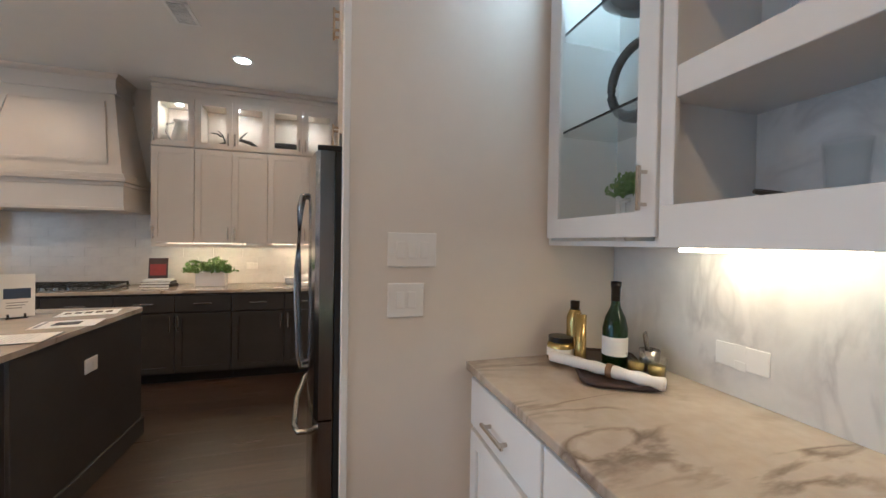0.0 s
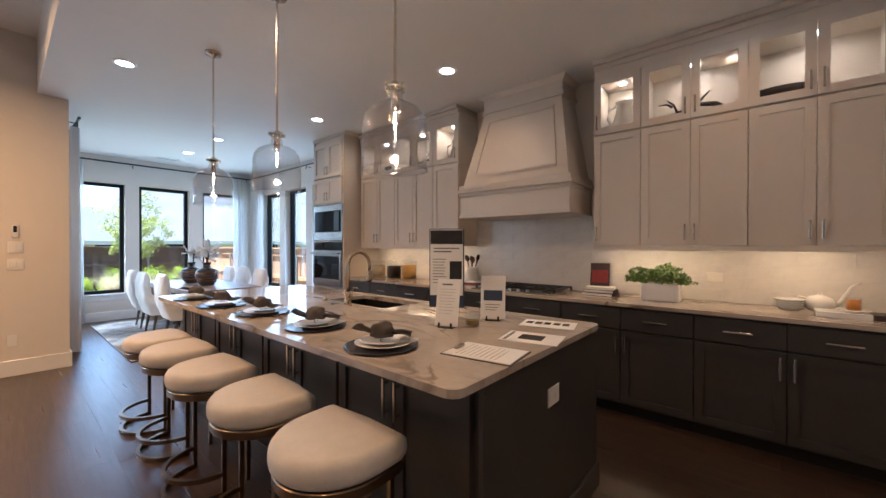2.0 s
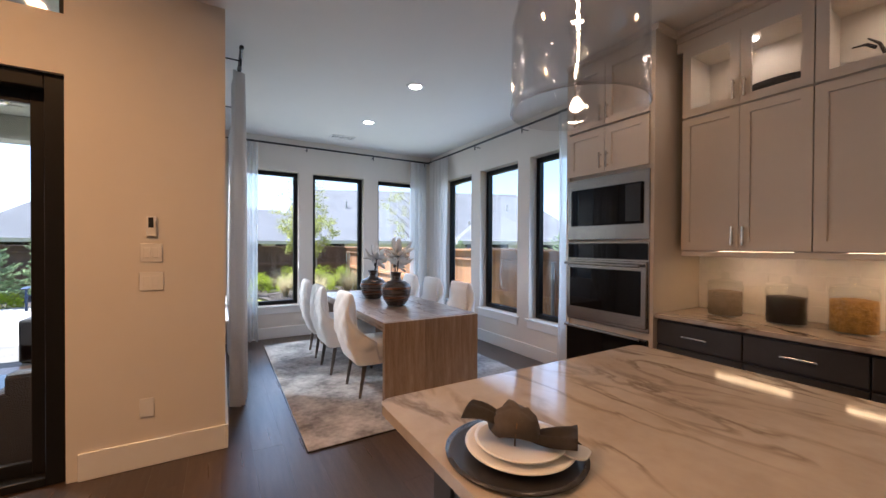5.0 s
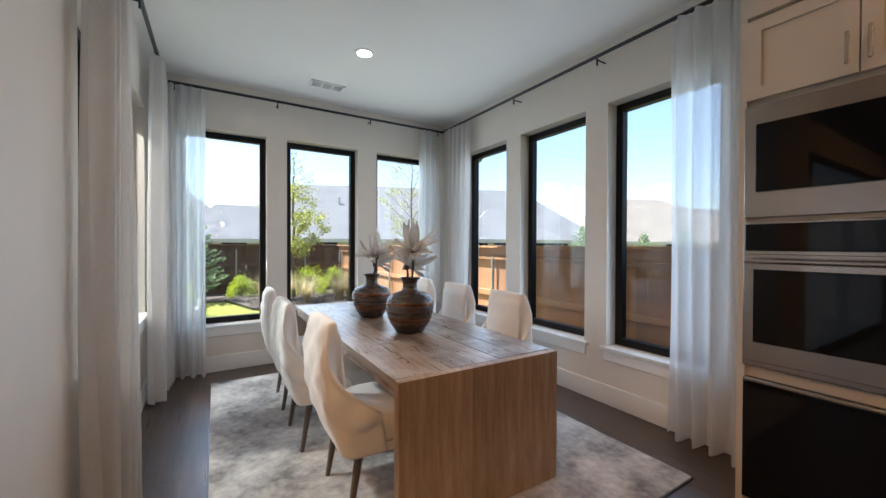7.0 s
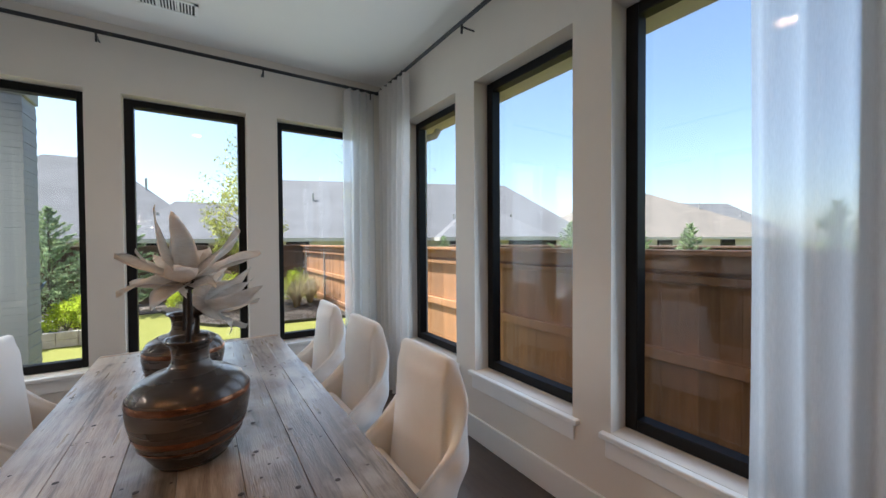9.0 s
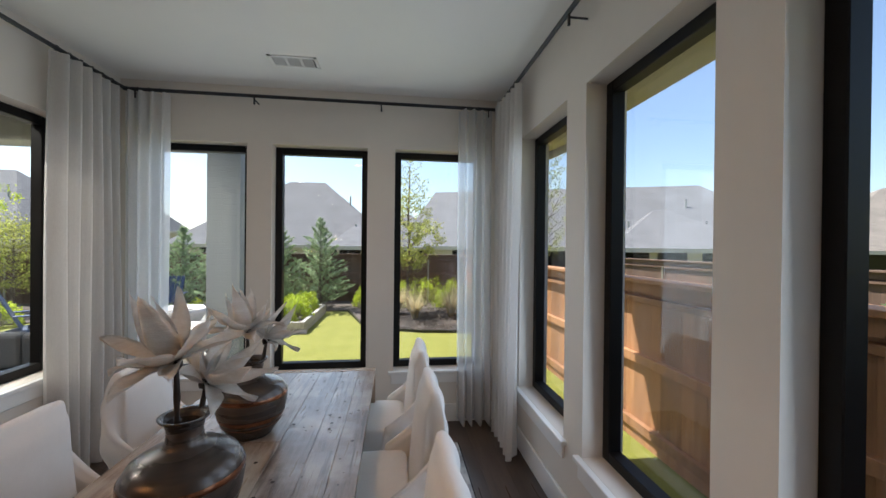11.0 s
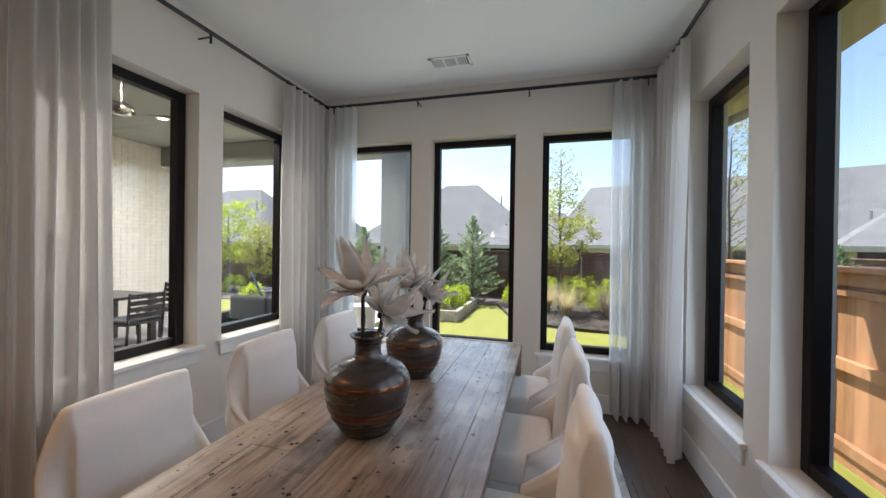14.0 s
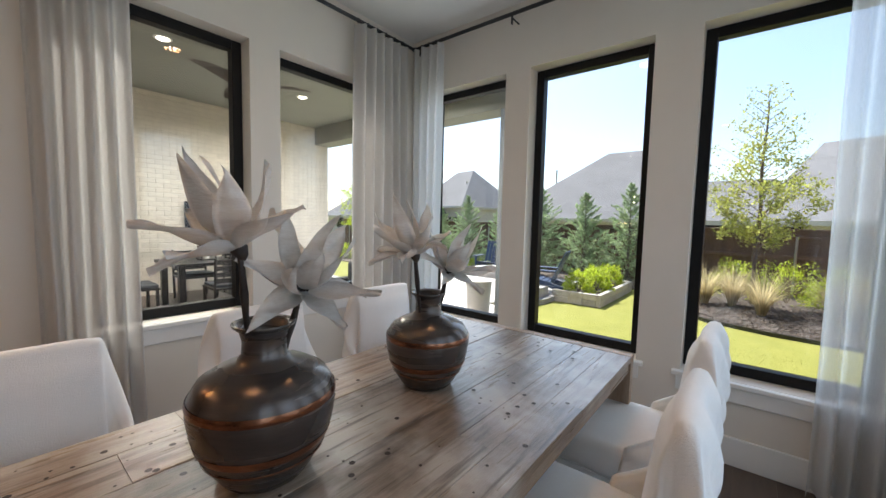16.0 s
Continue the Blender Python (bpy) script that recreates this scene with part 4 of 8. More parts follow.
fg = thing("refrigerator", "stainless steel french-door refrigerator", "refrigerator", (0.29, 2.29, 0))
part("body", box(0.07, 0.80, 0.0, 0.915, 0.02, 1.80, 0.004, 1), M_BLACK, fg, "black side panel")
part("hinge_cap", box(0.0, 0.25, 0.01, 0.905, 1.801, 1.825, 0.004, 1), M_BLACK, fg)
for y0, y1, z0, z1 in ((0.0, 0.455, 0.70, 1.80), (0.46, 0.915, 0.70, 1.80), (0.0, 0.915, 0.06, 0.692)):
    d = part("door", bowed(y0, y1, z0, z1), M_FRIDGE, fg, "bowed brushed steel door")
    if z0 > 0.5:
        hy = y1 - 0.05 if y0 < 0.1 else y0 + 0.05
        part("handle", tube([(-0.05, hy, 0.80), (-0.085, hy, 0.80), (-0.098, hy, 0.86), (-0.108, hy, 1.1), (-0.108, hy, 1.3), (-0.098, hy, 1.60), (-0.085, hy, 1.66), (-0.05, hy, 1.66)], 0.013, 12), M_STEEL, d, "curved steel handle", smooth=True)
    else:
        part("handle", tube([(-0.015, 0.09, 0.62), (-0.07, 0.09, 0.62), (-0.09, 0.15, 0.62), (-0.108, 0.45, 0.62), (-0.09, 0.77, 0.62), (-0.07, 0.83, 0.62), (-0.015, 0.83, 0.62)], 0.013, 12), M_STEEL, d, smooth=True)
part("grille", box(0.03, 0.07, 0.02, 0.895, 0.0, 0.058), M_BLACK, fg)
fc2 = thing("fridge_cabinet", "white shaker cabinet above the refrigerator", "cabinet", (0.395, 3.235, 1.86), -90)
part("body", box(0.0, 0.98, 0.002, 0.62, 0, 1.186), M_CAB, fc2)
for z0, z1 in ((0.01, 0.58), (0.60, 1.08)):
    for i in range(2):
        door_at(fc2, 0.02 + i * 0.475, z0, 0.465, z1 - z0, M_CAB, "L" if i == 0 else "R", hmat=M_GOLD)

# ---- pantry door ----
pd = thing("door_2", "white five-panel interior pantry door, closed", "door", (0.44, 3.625, 0.005), kind="structure")
leaf = box(0.0, 0.035, 0, 0.79, 0, 2.045, 0.002, 1)
part("leaf", leaf, M_DOORP, pd)
rl = bmesh.new()
for k in range(6):
    zz = 0.0 + k * 0.385
    box(-0.006, -0.0005, 0.11, 0.68, zz, zz + 0.11 if k < 5 else 2.045, 0.002, 1, rl)
for y0, y1 in ((0, 0.11), (0.68, 0.79)):
    box(-0.006, -0.0005, y0, y1, 0, 2.045, 0.002, 1, rl)
part("rail", rl, M_DOORP, pd)
kn = rod((-0.06, 0.06, 0.95), (-0.0065, 0.06, 0.95), 0.012, 14)
box(-0.07, -0.055, 0.05, 0.17, 0.94, 0.96, 0.004, 2, kn)
part("lever_handle", kn, M_BLACK, pd, "dark lever handle")
for y0, y1, z0, z1 in ((3.53, 3.62, 0, 2.15), (4.42, 4.51, 0, 2.15), (3.62, 4.42, 2.06, 2.15)):
    room("trim", box(0.378, 0.3995, y0, y1, z0, z1, 0.004, 1), M_TRIM, "white painted door casing", "trim")
room("trim", box(0.385, 0.4095, 2.10, 2.285, 0.17, H - 0.002, 0.003, 1), M_TRIM, "white painted edge trim of the wall stub", "trim")

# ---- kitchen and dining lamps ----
# first three, unseen in the living room, are added to brighten its walls
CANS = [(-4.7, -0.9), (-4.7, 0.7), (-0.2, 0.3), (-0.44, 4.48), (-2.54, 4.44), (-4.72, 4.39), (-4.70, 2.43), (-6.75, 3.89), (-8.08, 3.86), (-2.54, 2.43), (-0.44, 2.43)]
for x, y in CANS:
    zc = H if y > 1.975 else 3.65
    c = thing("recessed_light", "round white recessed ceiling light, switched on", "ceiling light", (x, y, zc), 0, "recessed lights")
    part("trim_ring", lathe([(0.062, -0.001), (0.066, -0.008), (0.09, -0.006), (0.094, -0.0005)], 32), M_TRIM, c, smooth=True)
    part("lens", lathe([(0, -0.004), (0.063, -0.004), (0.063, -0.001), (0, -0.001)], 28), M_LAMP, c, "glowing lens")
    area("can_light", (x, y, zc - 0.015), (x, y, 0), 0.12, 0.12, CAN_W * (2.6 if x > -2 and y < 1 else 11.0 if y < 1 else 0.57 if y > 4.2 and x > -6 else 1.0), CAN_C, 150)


def pendant(x, y):
    p = thing("pendant_lamp", "clear seeded glass pendant lamp on a bronze rod, lit", "pendant lamp", (x, y, 0), 0, "pendants over the island")
    part("canopy", lathe([(0, 3.049), (0.062, 3.049), (0.062, 3.03), (0.02, 3.022), (0.012, 3.0), (0, 3.0)], 28), M_NICKEL, p, smooth=True)
    part("rod", rod((0, 0, 2.145), (0, 0, 3.01), 0.007, 12), M_NICKEL, p)
    ring = tube([(0.042 * math.cos(2 * math.pi * k / 20), 0.042 * math.sin(2 * math.pi * k / 20), 2.12) for k in range(20)], 0.007, 8, close=True)
    for a in (0, 90, 180, 270):
        box(-0.006 + 0.05 * math.cos(radians(a)), 0.006 + 0.05 * math.cos(radians(a)), -0.006 + 0.05 * math.sin(radians(a)), 0.006 + 0.05 * math.sin(radians(a)), 2.11, 2.13, 0, 1, ring)
    part("collar", ring, M_NICKEL, p)
    prof = [(0.036, 2.14), (0.034, 2.095), (0.038, 2.068), (0.050, 2.050), (0.086, 2.036), (0.118, 2.016), (0.139, 1.985), (0.149, 1.94), (0.151, 1.80), (0.149, 1.765), (0.154, 1.735), (0.150, 1.733), (0.145, 1.765), (0.147, 1.80), (0.145, 1.94), (0.135, 1.982), (0.115, 2.012), (0.085, 2.032), (0.048, 2.046), (0.034, 2.068), (0.030, 2.095), (0.032, 2.14)]
    sh = part("shade", lathe(prof, 48), M_SEEDY, p, "seeded clear glass bell", smooth=True)
    sh.visible_shadow = False
    part("socket", lathe([(0, 2.146), (0.014, 2.146), (0.018, 2.115), (0.018, 2.02), (0, 2.02)], 20), M_NICKEL, p, smooth=True)
    bu = part("bulb", turned(lathe([(0.011, 0), (0.016, -0.02), (0.022, -0.06), (0.021, -0.10), (0.012, -0.125), (0, -0.13)], 20), Matrix.Translation((0, 0, 2.02))), M_GLASS, p, "clear glass bulb", smooth=True)
    bu.visible_shadow = False
    part("filament", tube([(0.0016 * math.cos(k * 1.3), 0.0016 * math.sin(k * 1.3), 2.005 - 0.0055 * k) for k in range(16)], 0.0028, 6), M_BULB, bu, "glowing filament")
    lp = new("pendant_light", bpy.data.lights.new("pendant_light", "POINT"))
    lp.data.energy, lp.data.color, lp.data.shadow_soft_size = 0.6, (1.0, 0.66, 0.38), 0.02
    lp.location = (x, y, 1.85)
    return p


for x in (-3.87, -2.715, -1.56):
    pendant(x, 2.885)

M_SLOT = material("vent_dark", (0.03, 0.03, 0.03), 0.8, vary=0.2)


def vent(x0, x1, y0, y1, n):
    v = thing("ceiling_vent", "white metal air supply register in the ceiling", "ceiling vent", ((x0 + x1) / 2, (y0 + y1) / 2, H - 0.0005), 0, "ceiling vents")
    hx, hy = (x1 - x0) / 2, (y1 - y0) / 2
    fr = bmesh.new()
    for q in ((-hx, -hx + 0.022, -hy, hy), (hx - 0.022, hx, -hy, hy), (-hx, hx, -hy, -hy + 0.022), (-hx, hx, hy - 0.022, hy)):
        box(*q, -0.008, -0.001, 0, 1, fr)
    part("frame", fr, M_TRIM, v)
    part("backing", box(-hx + 0.02, hx - 0.02, -hy + 0.02, hy - 0.02, -0.003, -0.001), M_SLOT, v)
    for k in range(n):
        yy = -hy + 0.03 + (2 * hy - 0.06) * (k + 0.5) / n
        part("slat", box(-hx + 0.022, hx - 0.022, yy - 0.005, yy + 0.003, -0.009, -0.0035), M_TRIM, v)
    for f in (-0.33, 0.33):
        part("divider", box(-hx + 0.022, hx - 0.022, f * hy - 0.006, f * hy + 0.006, -0.0095, -0.0035), M_TRIM, v)
    return v


vent(-9.04, -8.86, 3.58, 3.93, 16)
vent(-0.78, -0.62, 3.68, 3.98, 12)

# ---- dining room ----
rug = thing("rug", "grey and cream abstract patterned area rug under the table", "rug", (-7.49, 3.875, 0))
part("field", prism(rounded(-1.56, 1.56, -1.19, 1.19, 0.01, 2), 0.001, 0.014, 0.004, 2), M_RUG, rug)
part("edging", prism(rounded(-1.568, 1.568, -1.198, 1.198, 0.012, 2), 0.0, 0.009), M_SLATE, rug, "dark bound edge")

tb = thing("dining_table", "reclaimed pine plank dining table with waterfall panel ends", "dining table", (-7.562, 3.897, 0.0))
TX, TY = 1.228, 0.497
rows = [(-TY, -0.355), (-0.355, -0.19), (-0.19, -0.045), (-0.045, 0.115), (0.115, 0.27), (0.27, 0.385), (0.385, TY)]
rnd = random.Random(5)
for i, (y0, y1) in enumerate(rows):
    cuts = sorted([-TX + 0.055, TX - 0.055] + [rnd.uniform(-0.85, 0.85) for _ in range(rnd.choice((1, 2, 2, 3)))])
    cuts = [c for n_, c in enumerate(cuts) if n_ in (0, len(cuts) - 1) or (c - cuts[n_ - 1] > 0.3 and cuts[-1] - c > 0.3)]
    for a, b in zip(cuts, cuts[1:]):
        t = part("plank", box(-(b - a) / 2, (b - a) / 2, -(y1 - y0) / 2 + 0.0004, (y1 - y0) / 2 - 0.0004, -0.03, 0, 0.0012, 1), M_PINE, tb)
        t.location = ((a + b) / 2, (y0 + y1) / 2, 0.738 + rnd.uniform(-0.0015, 0.0015))
part("underframe", box(-TX + 0.03, TX - 0.03, -TY + 0.01, TY - 0.01, 0.655, 0.7065), M_PINE, tb)
for s in (-1, 1):
    for k in range(5):
        y0, y1 = -TY + k * 2 * TY / 5, -TY + (k + 1) * 2 * TY / 5
        t = part("end_plank", box(-0.025, 0.025, -(y1 - y0) / 2 + 0.0002, (y1 - y0) / 2 - 0.0002, -0.35, 0.3745, 0.001, 1), M_PINE_V, tb)
        t.location = (s * (TX - 0.027), (y0 + y1) / 2, 0.3635)
# nail holes
nh = bmesh.new()
for k in range(230):
    px, py = rnd.uniform(-TX + 0.03, TX - 0.03), rnd.uniform(-TY + 0.03, TY - 0.03)
    bmesh.ops.create_circle(nh, cap_ends=True, radius=rnd.choice((0.003, 0.004, 0.005, 0.0085)), segments=8, matrix=Matrix.Translation((px, py, 0.7402)))
part("nail_hole", nh, M_TWIG, tb, "dark nail holes and knots")["kind"] = "stuff"


def chair(x, y, rz):
    """An upholstered dining chair, facing its local +y: curved tufted back, low sloping sides."""
    c = thing("dining_chair", "white upholstered dining chair with tufted curved back and dark wooden legs", "chair", (x, y, 0.013), rz, "chairs round the table")
    part("seat", prism(rounded(-0.245, 0.245, -0.21, 0.27, 0.06), 0.34, 0.485, 0.03, 3), M_WHITEF, c, "white seat cushion", smooth=True)
    part("apron", prism(rounded(-0.24, 0.24, -0.205, 0.262, 0.055), 0.30, 0.345), M_WHITEF, c)
    # back shell: a flat back that turns through round corners into falling wings
    b = bmesh.new()
    cols, levels = 44, 16
    flat, rad, arm = 0.195, 0.055, 0.17
    reach = flat + rad * math.pi / 2 + arm
    grid = {}

    def plan(a):
        """Place and inward normal at arc length a along half of the shell."""
        if a < flat:
            return a, -0.275, 0.0, 1.0
        if a < flat + rad * math.pi / 2:
            q = (a - flat) / rad
            return flat + rad * math.sin(q), -0.275 + rad * (1 - math.cos(q)), -math.sin(q), math.cos(q)
        return flat + rad, -0.275 + rad + a - flat - rad * math.pi / 2, -1.0, 0.0

    for side in (0, 1):
        for i in range(cols + 1):
            u = -1 + 2 * i / cols
            sg_, a = math.copysign(1, u), abs(u) * reach
            hx, hy, nx, ny = plan(a)
            fall = max(0.0, (a - 0.215) / (reach - 0.215))
            top = 0.968 - 0.012 * (min(a, 0.22) / 0.22) ** 4 - 0.45 * fall ** 0.42
            for j in range(levels + 1):
                v = j / levels
                z = 0.30 + (top - 0.30) * v
                lean = -0.095 * math.sin(math.pi * min(1, max(0, (z - 0.30) / 0.86))) * (1 - 0.4 * fall)
                belly = 1 + 0.04 * math.sin(math.pi * min(1, max(0, (z - 0.3) / 0.6)))
                swell = max(0.0, 1 - (a / 0.29) ** 2) * math.sin(math.pi * min(1, max(0, (z - 0.27) / 0.76)))
                th = (0.050 - 0.012 * fall + 0.095 * swell) * (1 if v < 0.93 else 0.7)
                px, py = hx * belly * sg_, hy + lean
                if side == 0:
                    tuft = 0.0
                    if z > 0.45:
                        tu, tv = a * sg_ / 0.115, (z - 0.48) / 0.105
                        tuft = (0.034 * (abs(math.sin(math.pi * (tu + tv) / 2)) * abs(math.sin(math.pi * (tu - tv) / 2))) ** 0.5 - 0.014) * (1 if v < 0.95 else 0.3)
                    grid[side, i, j] = b.verts.new((px - nx * sg_ * tuft, py - ny * tuft, z))
                else:
                    grid[side, i, j] = b.verts.new((px + nx * sg_ * th, py + ny * th, z))
    for side in (0, 1):
        for i in range(cols):
            for j in range(levels):
                b.faces.new((grid[side, i, j], grid[side, i + 1, j], grid[side, i + 1, j + 1], grid[side, i, j + 1]))
    for i in range(cols):
        for j in (0, levels):
            b.faces.new((grid[0, i, j], grid[0, i + 1, j], grid[1, i + 1, j], grid[1, i, j]))
    for j in range(levels):
        for i in (0, cols):
            b.faces.new((grid[0, i, j], grid[0, i, j + 1], grid[1, i, j + 1], grid[1, i, j]))
    bk = part("backrest", b, M_WHITEF, c, "white tufted curved backrest", smooth=True)
    m = bk.modifiers.new("soft", "SUBSURF")
    m.levels = m.render_levels = 1
    for sx in (-1, 1):
        for sy, z1 in ((-0.19, 0.31), (0.22, 0.31)):
            part("leg", rod((sx * 0.205, sy - (0.05 if sy < 0 else 0), 0.0), (sx * 0.20, sy, z1), 0.013, 8, 0.023), M_CHLEG, c, "tapered dark oak leg")
    return c


first = None
for x, y, r in ((-6.82, 3.51, 0), (-7.57, 3.43, 1), (-8.27, 3.43, -2), (-7.13, 4.39, 180), (-7.86, 4.40, 181), (-8.56, 4.39, 179)):
    if first is None:
        first = chair(x, y, r)
    else:
        copy_thing(first, pose(x, y, 0.013, 0, 0, r))


def vase(x, y, s, seed):
    """A round-shouldered bronze vase with oversized paper flowers."""
    v = thing("vase", "round bronze glazed ceramic vase with copper bands on the table", "vase", (x, y, 0.7405), seed * 50, "vases on the table")
    prof = [(0, 0), (0.092, 0), (0.100, 0.010), (0.132, 0.06), (0.154, 0.12), (0.162, 0.17), (0.158, 0.205), (0.140, 0.235), (0.105, 0.256), (0.062, 0.270), (0.050, 0.288), (0.048, 0.318), (0.054, 0.342), (0.068, 0.354), (0.070, 0.360), (0.060, 0.358), (0.046, 0.344), (0.040, 0.32), (0.040, 0.28)]
    part("body", lathe([(r * s, z * s) for r, z in prof], 56), M_VASE, v, smooth=True)
    for z0, z1, off in ((0.085, 0.104, 0.0016), (0.185, 0.203, 0.0018), (0.06, 0.066, 0.0012)):
        rr = []
        for z in np.linspace(z0, z1, 5):
            k = max(i for i in range(len(prof)) if prof[i][1] <= z and i < 8)
            (r0, a0), (r1, a1) = prof[k], prof[k + 1]
            rr.append(((r0 + (r1 - r0) * (z - a0) / (a1 - a0) + off + 0.0015 * math.sin(math.pi * (z - z0) / (z1 - z0))) * s, z * s))
        part("band", lathe([(float(a), float(c)) for a, c in rr], 56), M_COPPER, v, "uneven copper band", smooth=True)
    return v


def petal(length, width, curl, tip, seed):
    """One pointed petal along +x, rising, its tip turned."""
    b = bmesh.new()
    r = random.Random(seed)
    n, m = 14, 6
    g = {}
    ph = r.uniform(0, 6)
    for i in range(n + 1):
        t = i / n
        w = width * (math.sin(math.pi * t ** 0.85) ** 0.8 * (1 - 0.25 * t) + 0.10 * (1 - t)) + 0.0015
        for j in range(m + 1):
            s = -1 + 2 * j / m
            g[i, j] = b.verts.new((length * (t - 0.12 * curl * t * t), w * s, length * (curl * t * t * 0.9) + w * 0.55 * s * s + 0.010 * math.sin(8 * t + ph + 2 * s) * t - length * tip * max(0, t - 0.65) ** 2 * 4))
    for i in range(n):
        for j in range(m):
            b.faces.new((g[i, j], g[i + 1, j], g[i + 1, j + 1], g[i, j + 1]))
    bmesh.ops.solidify(b, geom=b.faces[:], thickness=0.002)
    return b


def flower(parent_place, heads, seed):
    """Stems that stand in a vase, each with one big flower."""
    f = thing("paper_flower", "large cream magnolia-like artificial flowers on dark twigs", "flower", parent_place, 0, "flowers in the vases")
    r = random.Random(seed)
    for hx, hy, hz, size, tilt, yaw in heads:
        p0, p3 = Vector((hx * 0.06, hy * 0.06, -0.30)), Vector((hx, hy, hz))
        pts = [p0.lerp(p3, t) + Vector((0.012 * math.sin(7 * t + seed), 0.012 * math.cos(6 * t), 0)) * (1 - t) for t in np.linspace(0, 1, 10)]
        st = part("stem", tube(pts, [0.008 + 0.002 * math.sin(k * 2) for k in range(10)], 8), M_TWIG, f, "dark twig stem", smooth=True)
        base_m = Matrix.Translation(p3) @ pose(0, 0, 0, 0, 0, yaw) @ pose(0, 0, 0, 0, tilt, 0)
        for layer, (cnt, curl, ln, wd) in enumerate(((6, 0.10, 1.0, 0.175), (4, 0.5, 1.0, 0.185), (3, 1.1, 0.85, 0.17))):
            for k in range(cnt):
                b = petal(size * ln * r.uniform(0.85, 1.1), size * wd * r.uniform(0.9, 1.1), curl * r.uniform(0.7, 1.25), r.uniform(-0.15, 0.35), seed * 100 + layer * 10 + k)
                turned(b, base_m @ pose(0, 0, 0.004 * layer, 0, -8 - 12 * layer, 360 * k / cnt + layer * 28 + r.uniform(-10, 10)))
                part("petal", b, M_PETAL, f, smooth=True)
        part("calyx", turned(lathe([(0, -0.03), (0.012, -0.02), (0.02, 0.0), (0.016, 0.02), (0, 0.028)], 14), base_m), M_TWIG, f, smooth=True)
    return f


vase(-7.213, 3.887, 1.04, 1)
vase(-7.865, 3.850, 0.99, 2)
flower((-7.213, 3.887, 1.115), [(0.055, 0.0, 0.18, 0.20, 24, -30), (-0.085, 0.02, 0.07, 0.20, 44, 95)], 3)
flower((-7.865, 3.850, 1.095), [(0.09, 0.01, 0.15, 0.19, 18, -30), (-0.05, 0.05, 0.08, 0.18, 36, 95)], 8)


# ---- curtains ----
def curtain(p, q, name_label, mat, folds, amp, z0=0.02, z1=2.905, seed=0):
    """A pleated panel that hangs from p to q (x, y)."""
    p, q = Vector((*p, 0)), Vector((*q, 0))
    d = q - p
    nrm = Vector((-d.y, d.x, 0)).normalized()
    n, m = folds * 10, 14
    r = random.Random(seed)
    ph = [r.uniform(-0.5, 0.5) for _ in range(folds + 2)]
    am = [r.uniform(0.7, 1.25) for _ in range(folds + 2)]
    b = bmesh.new()
    g = {}
    for i in range(n + 1):
        u = i / n
        f = u * folds
        k = int(f)
        for j in range(m + 1):
            v = j / m
            z = z0 + (z1 - z0) * v
            a = amp * (am[k] * (1 - (f - k)) + am[k + 1] * (f - k)) * (0.65 + 0.35 * (1 - v))
            off = a * math.sin(2 * math.pi * f + 0.5 * math.sin(2.2 * v + ph[k])) + 0.012 * math.sin(3 * v + 5 * u)
            along = u + 0.02 * math.sin(4 * v + 9 * u) * (1 - v)
            g[i, j] = b.verts.new(p + d * along + nrm * off + Vector((0, 0, z + (0.012 * math.sin(2 * math.pi * f) if j == 0 else 0))))
    for i in range(n):
        for j in range(m):
            b.faces.new((g[i, j], g[i + 1, j], g[i + 1, j + 1], g[i, j + 1]))
    c = thing("curtain", name_label, "curtain", (0, 0, 0), 0, "curtains")
    part("panel", b, mat, c, smooth=True)
    for k in range(folds):
        w = p + d * ((k + 0.25) / folds)
        part("ring", tube([w + nrm * 0.016 * math.cos(a) + Vector((0, 0, 2.925 + 0.018 * math.sin(a))) for a in np.linspace(0, 2 * math.pi, 12, endpoint=False)], 0.0025, 6, close=True), M_BLACK, c, "black curtain ring")
    return c


LBL = "sheer off-white linen curtain hanging from a black rod"
curtain((-6.93, 2.31), (-7.31, 2.31), LBL, M_DRAPE, 5, 0.072, seed=1)
curtain((-8.70, 2.31), (-9.28, 2.31), LBL, M_DRAPE, 6, 0.062, seed=2)
curtain((-9.36, 2.30), (-9.36, 2.64), LBL, M_SHEER, 4, 0.060, seed=3)
curtain((-9.36, 5.10), (-9.36, 5.42), LBL, M_SHEER, 4, 0.060, seed=4)
curtain((-9.28, 5.45), (-8.72, 5.45), LBL, M_DRAPE, 6, 0.060, seed=5)
curtain((-6.28, 5.45), (-5.72, 5.45), LBL, M_SHEER, 5, 0.062, seed=6)


def curtain_rod(p, q, wall, marks):
    c = thing("curtain_rod", "thin black metal curtain rod on wall brackets", "curtain rod", (0, 0, 0), 0, "curtain rods")
    p, q = Vector((*p, 2.925)), Vector((*q, 2.925))
    part("pole", rod(p, q, 0.0145, 14), M_BLACK, c)
    d = (q - p).normalized()
    for e in (p - d * 0.0, q):
        part("finial", turned(lathe([(0, -0.02), (0.014, -0.02), (0.018, 0), (0.014, 0.02), (0, 0.02)], 14), Matrix.Translation(e) @ d.to_track_quat("Z", "Y").to_matrix().to_4x4()), M_BLACK, c)
    wv = Vector((*wall, 0))
    for t in marks:
        w = p.lerp(q, t)
        br = box(-0.006, 0.006, -0.006, 0.006, -0.075, -0.008)
        turned(br, Matrix.Translation(w))
        rod(w + Vector((0, 0, -0.03)), w + wv + Vector((0, 0, -0.03)), 0.006, 8, bm=br)
        part("bracket", br, M_BLACK, c)
    return c


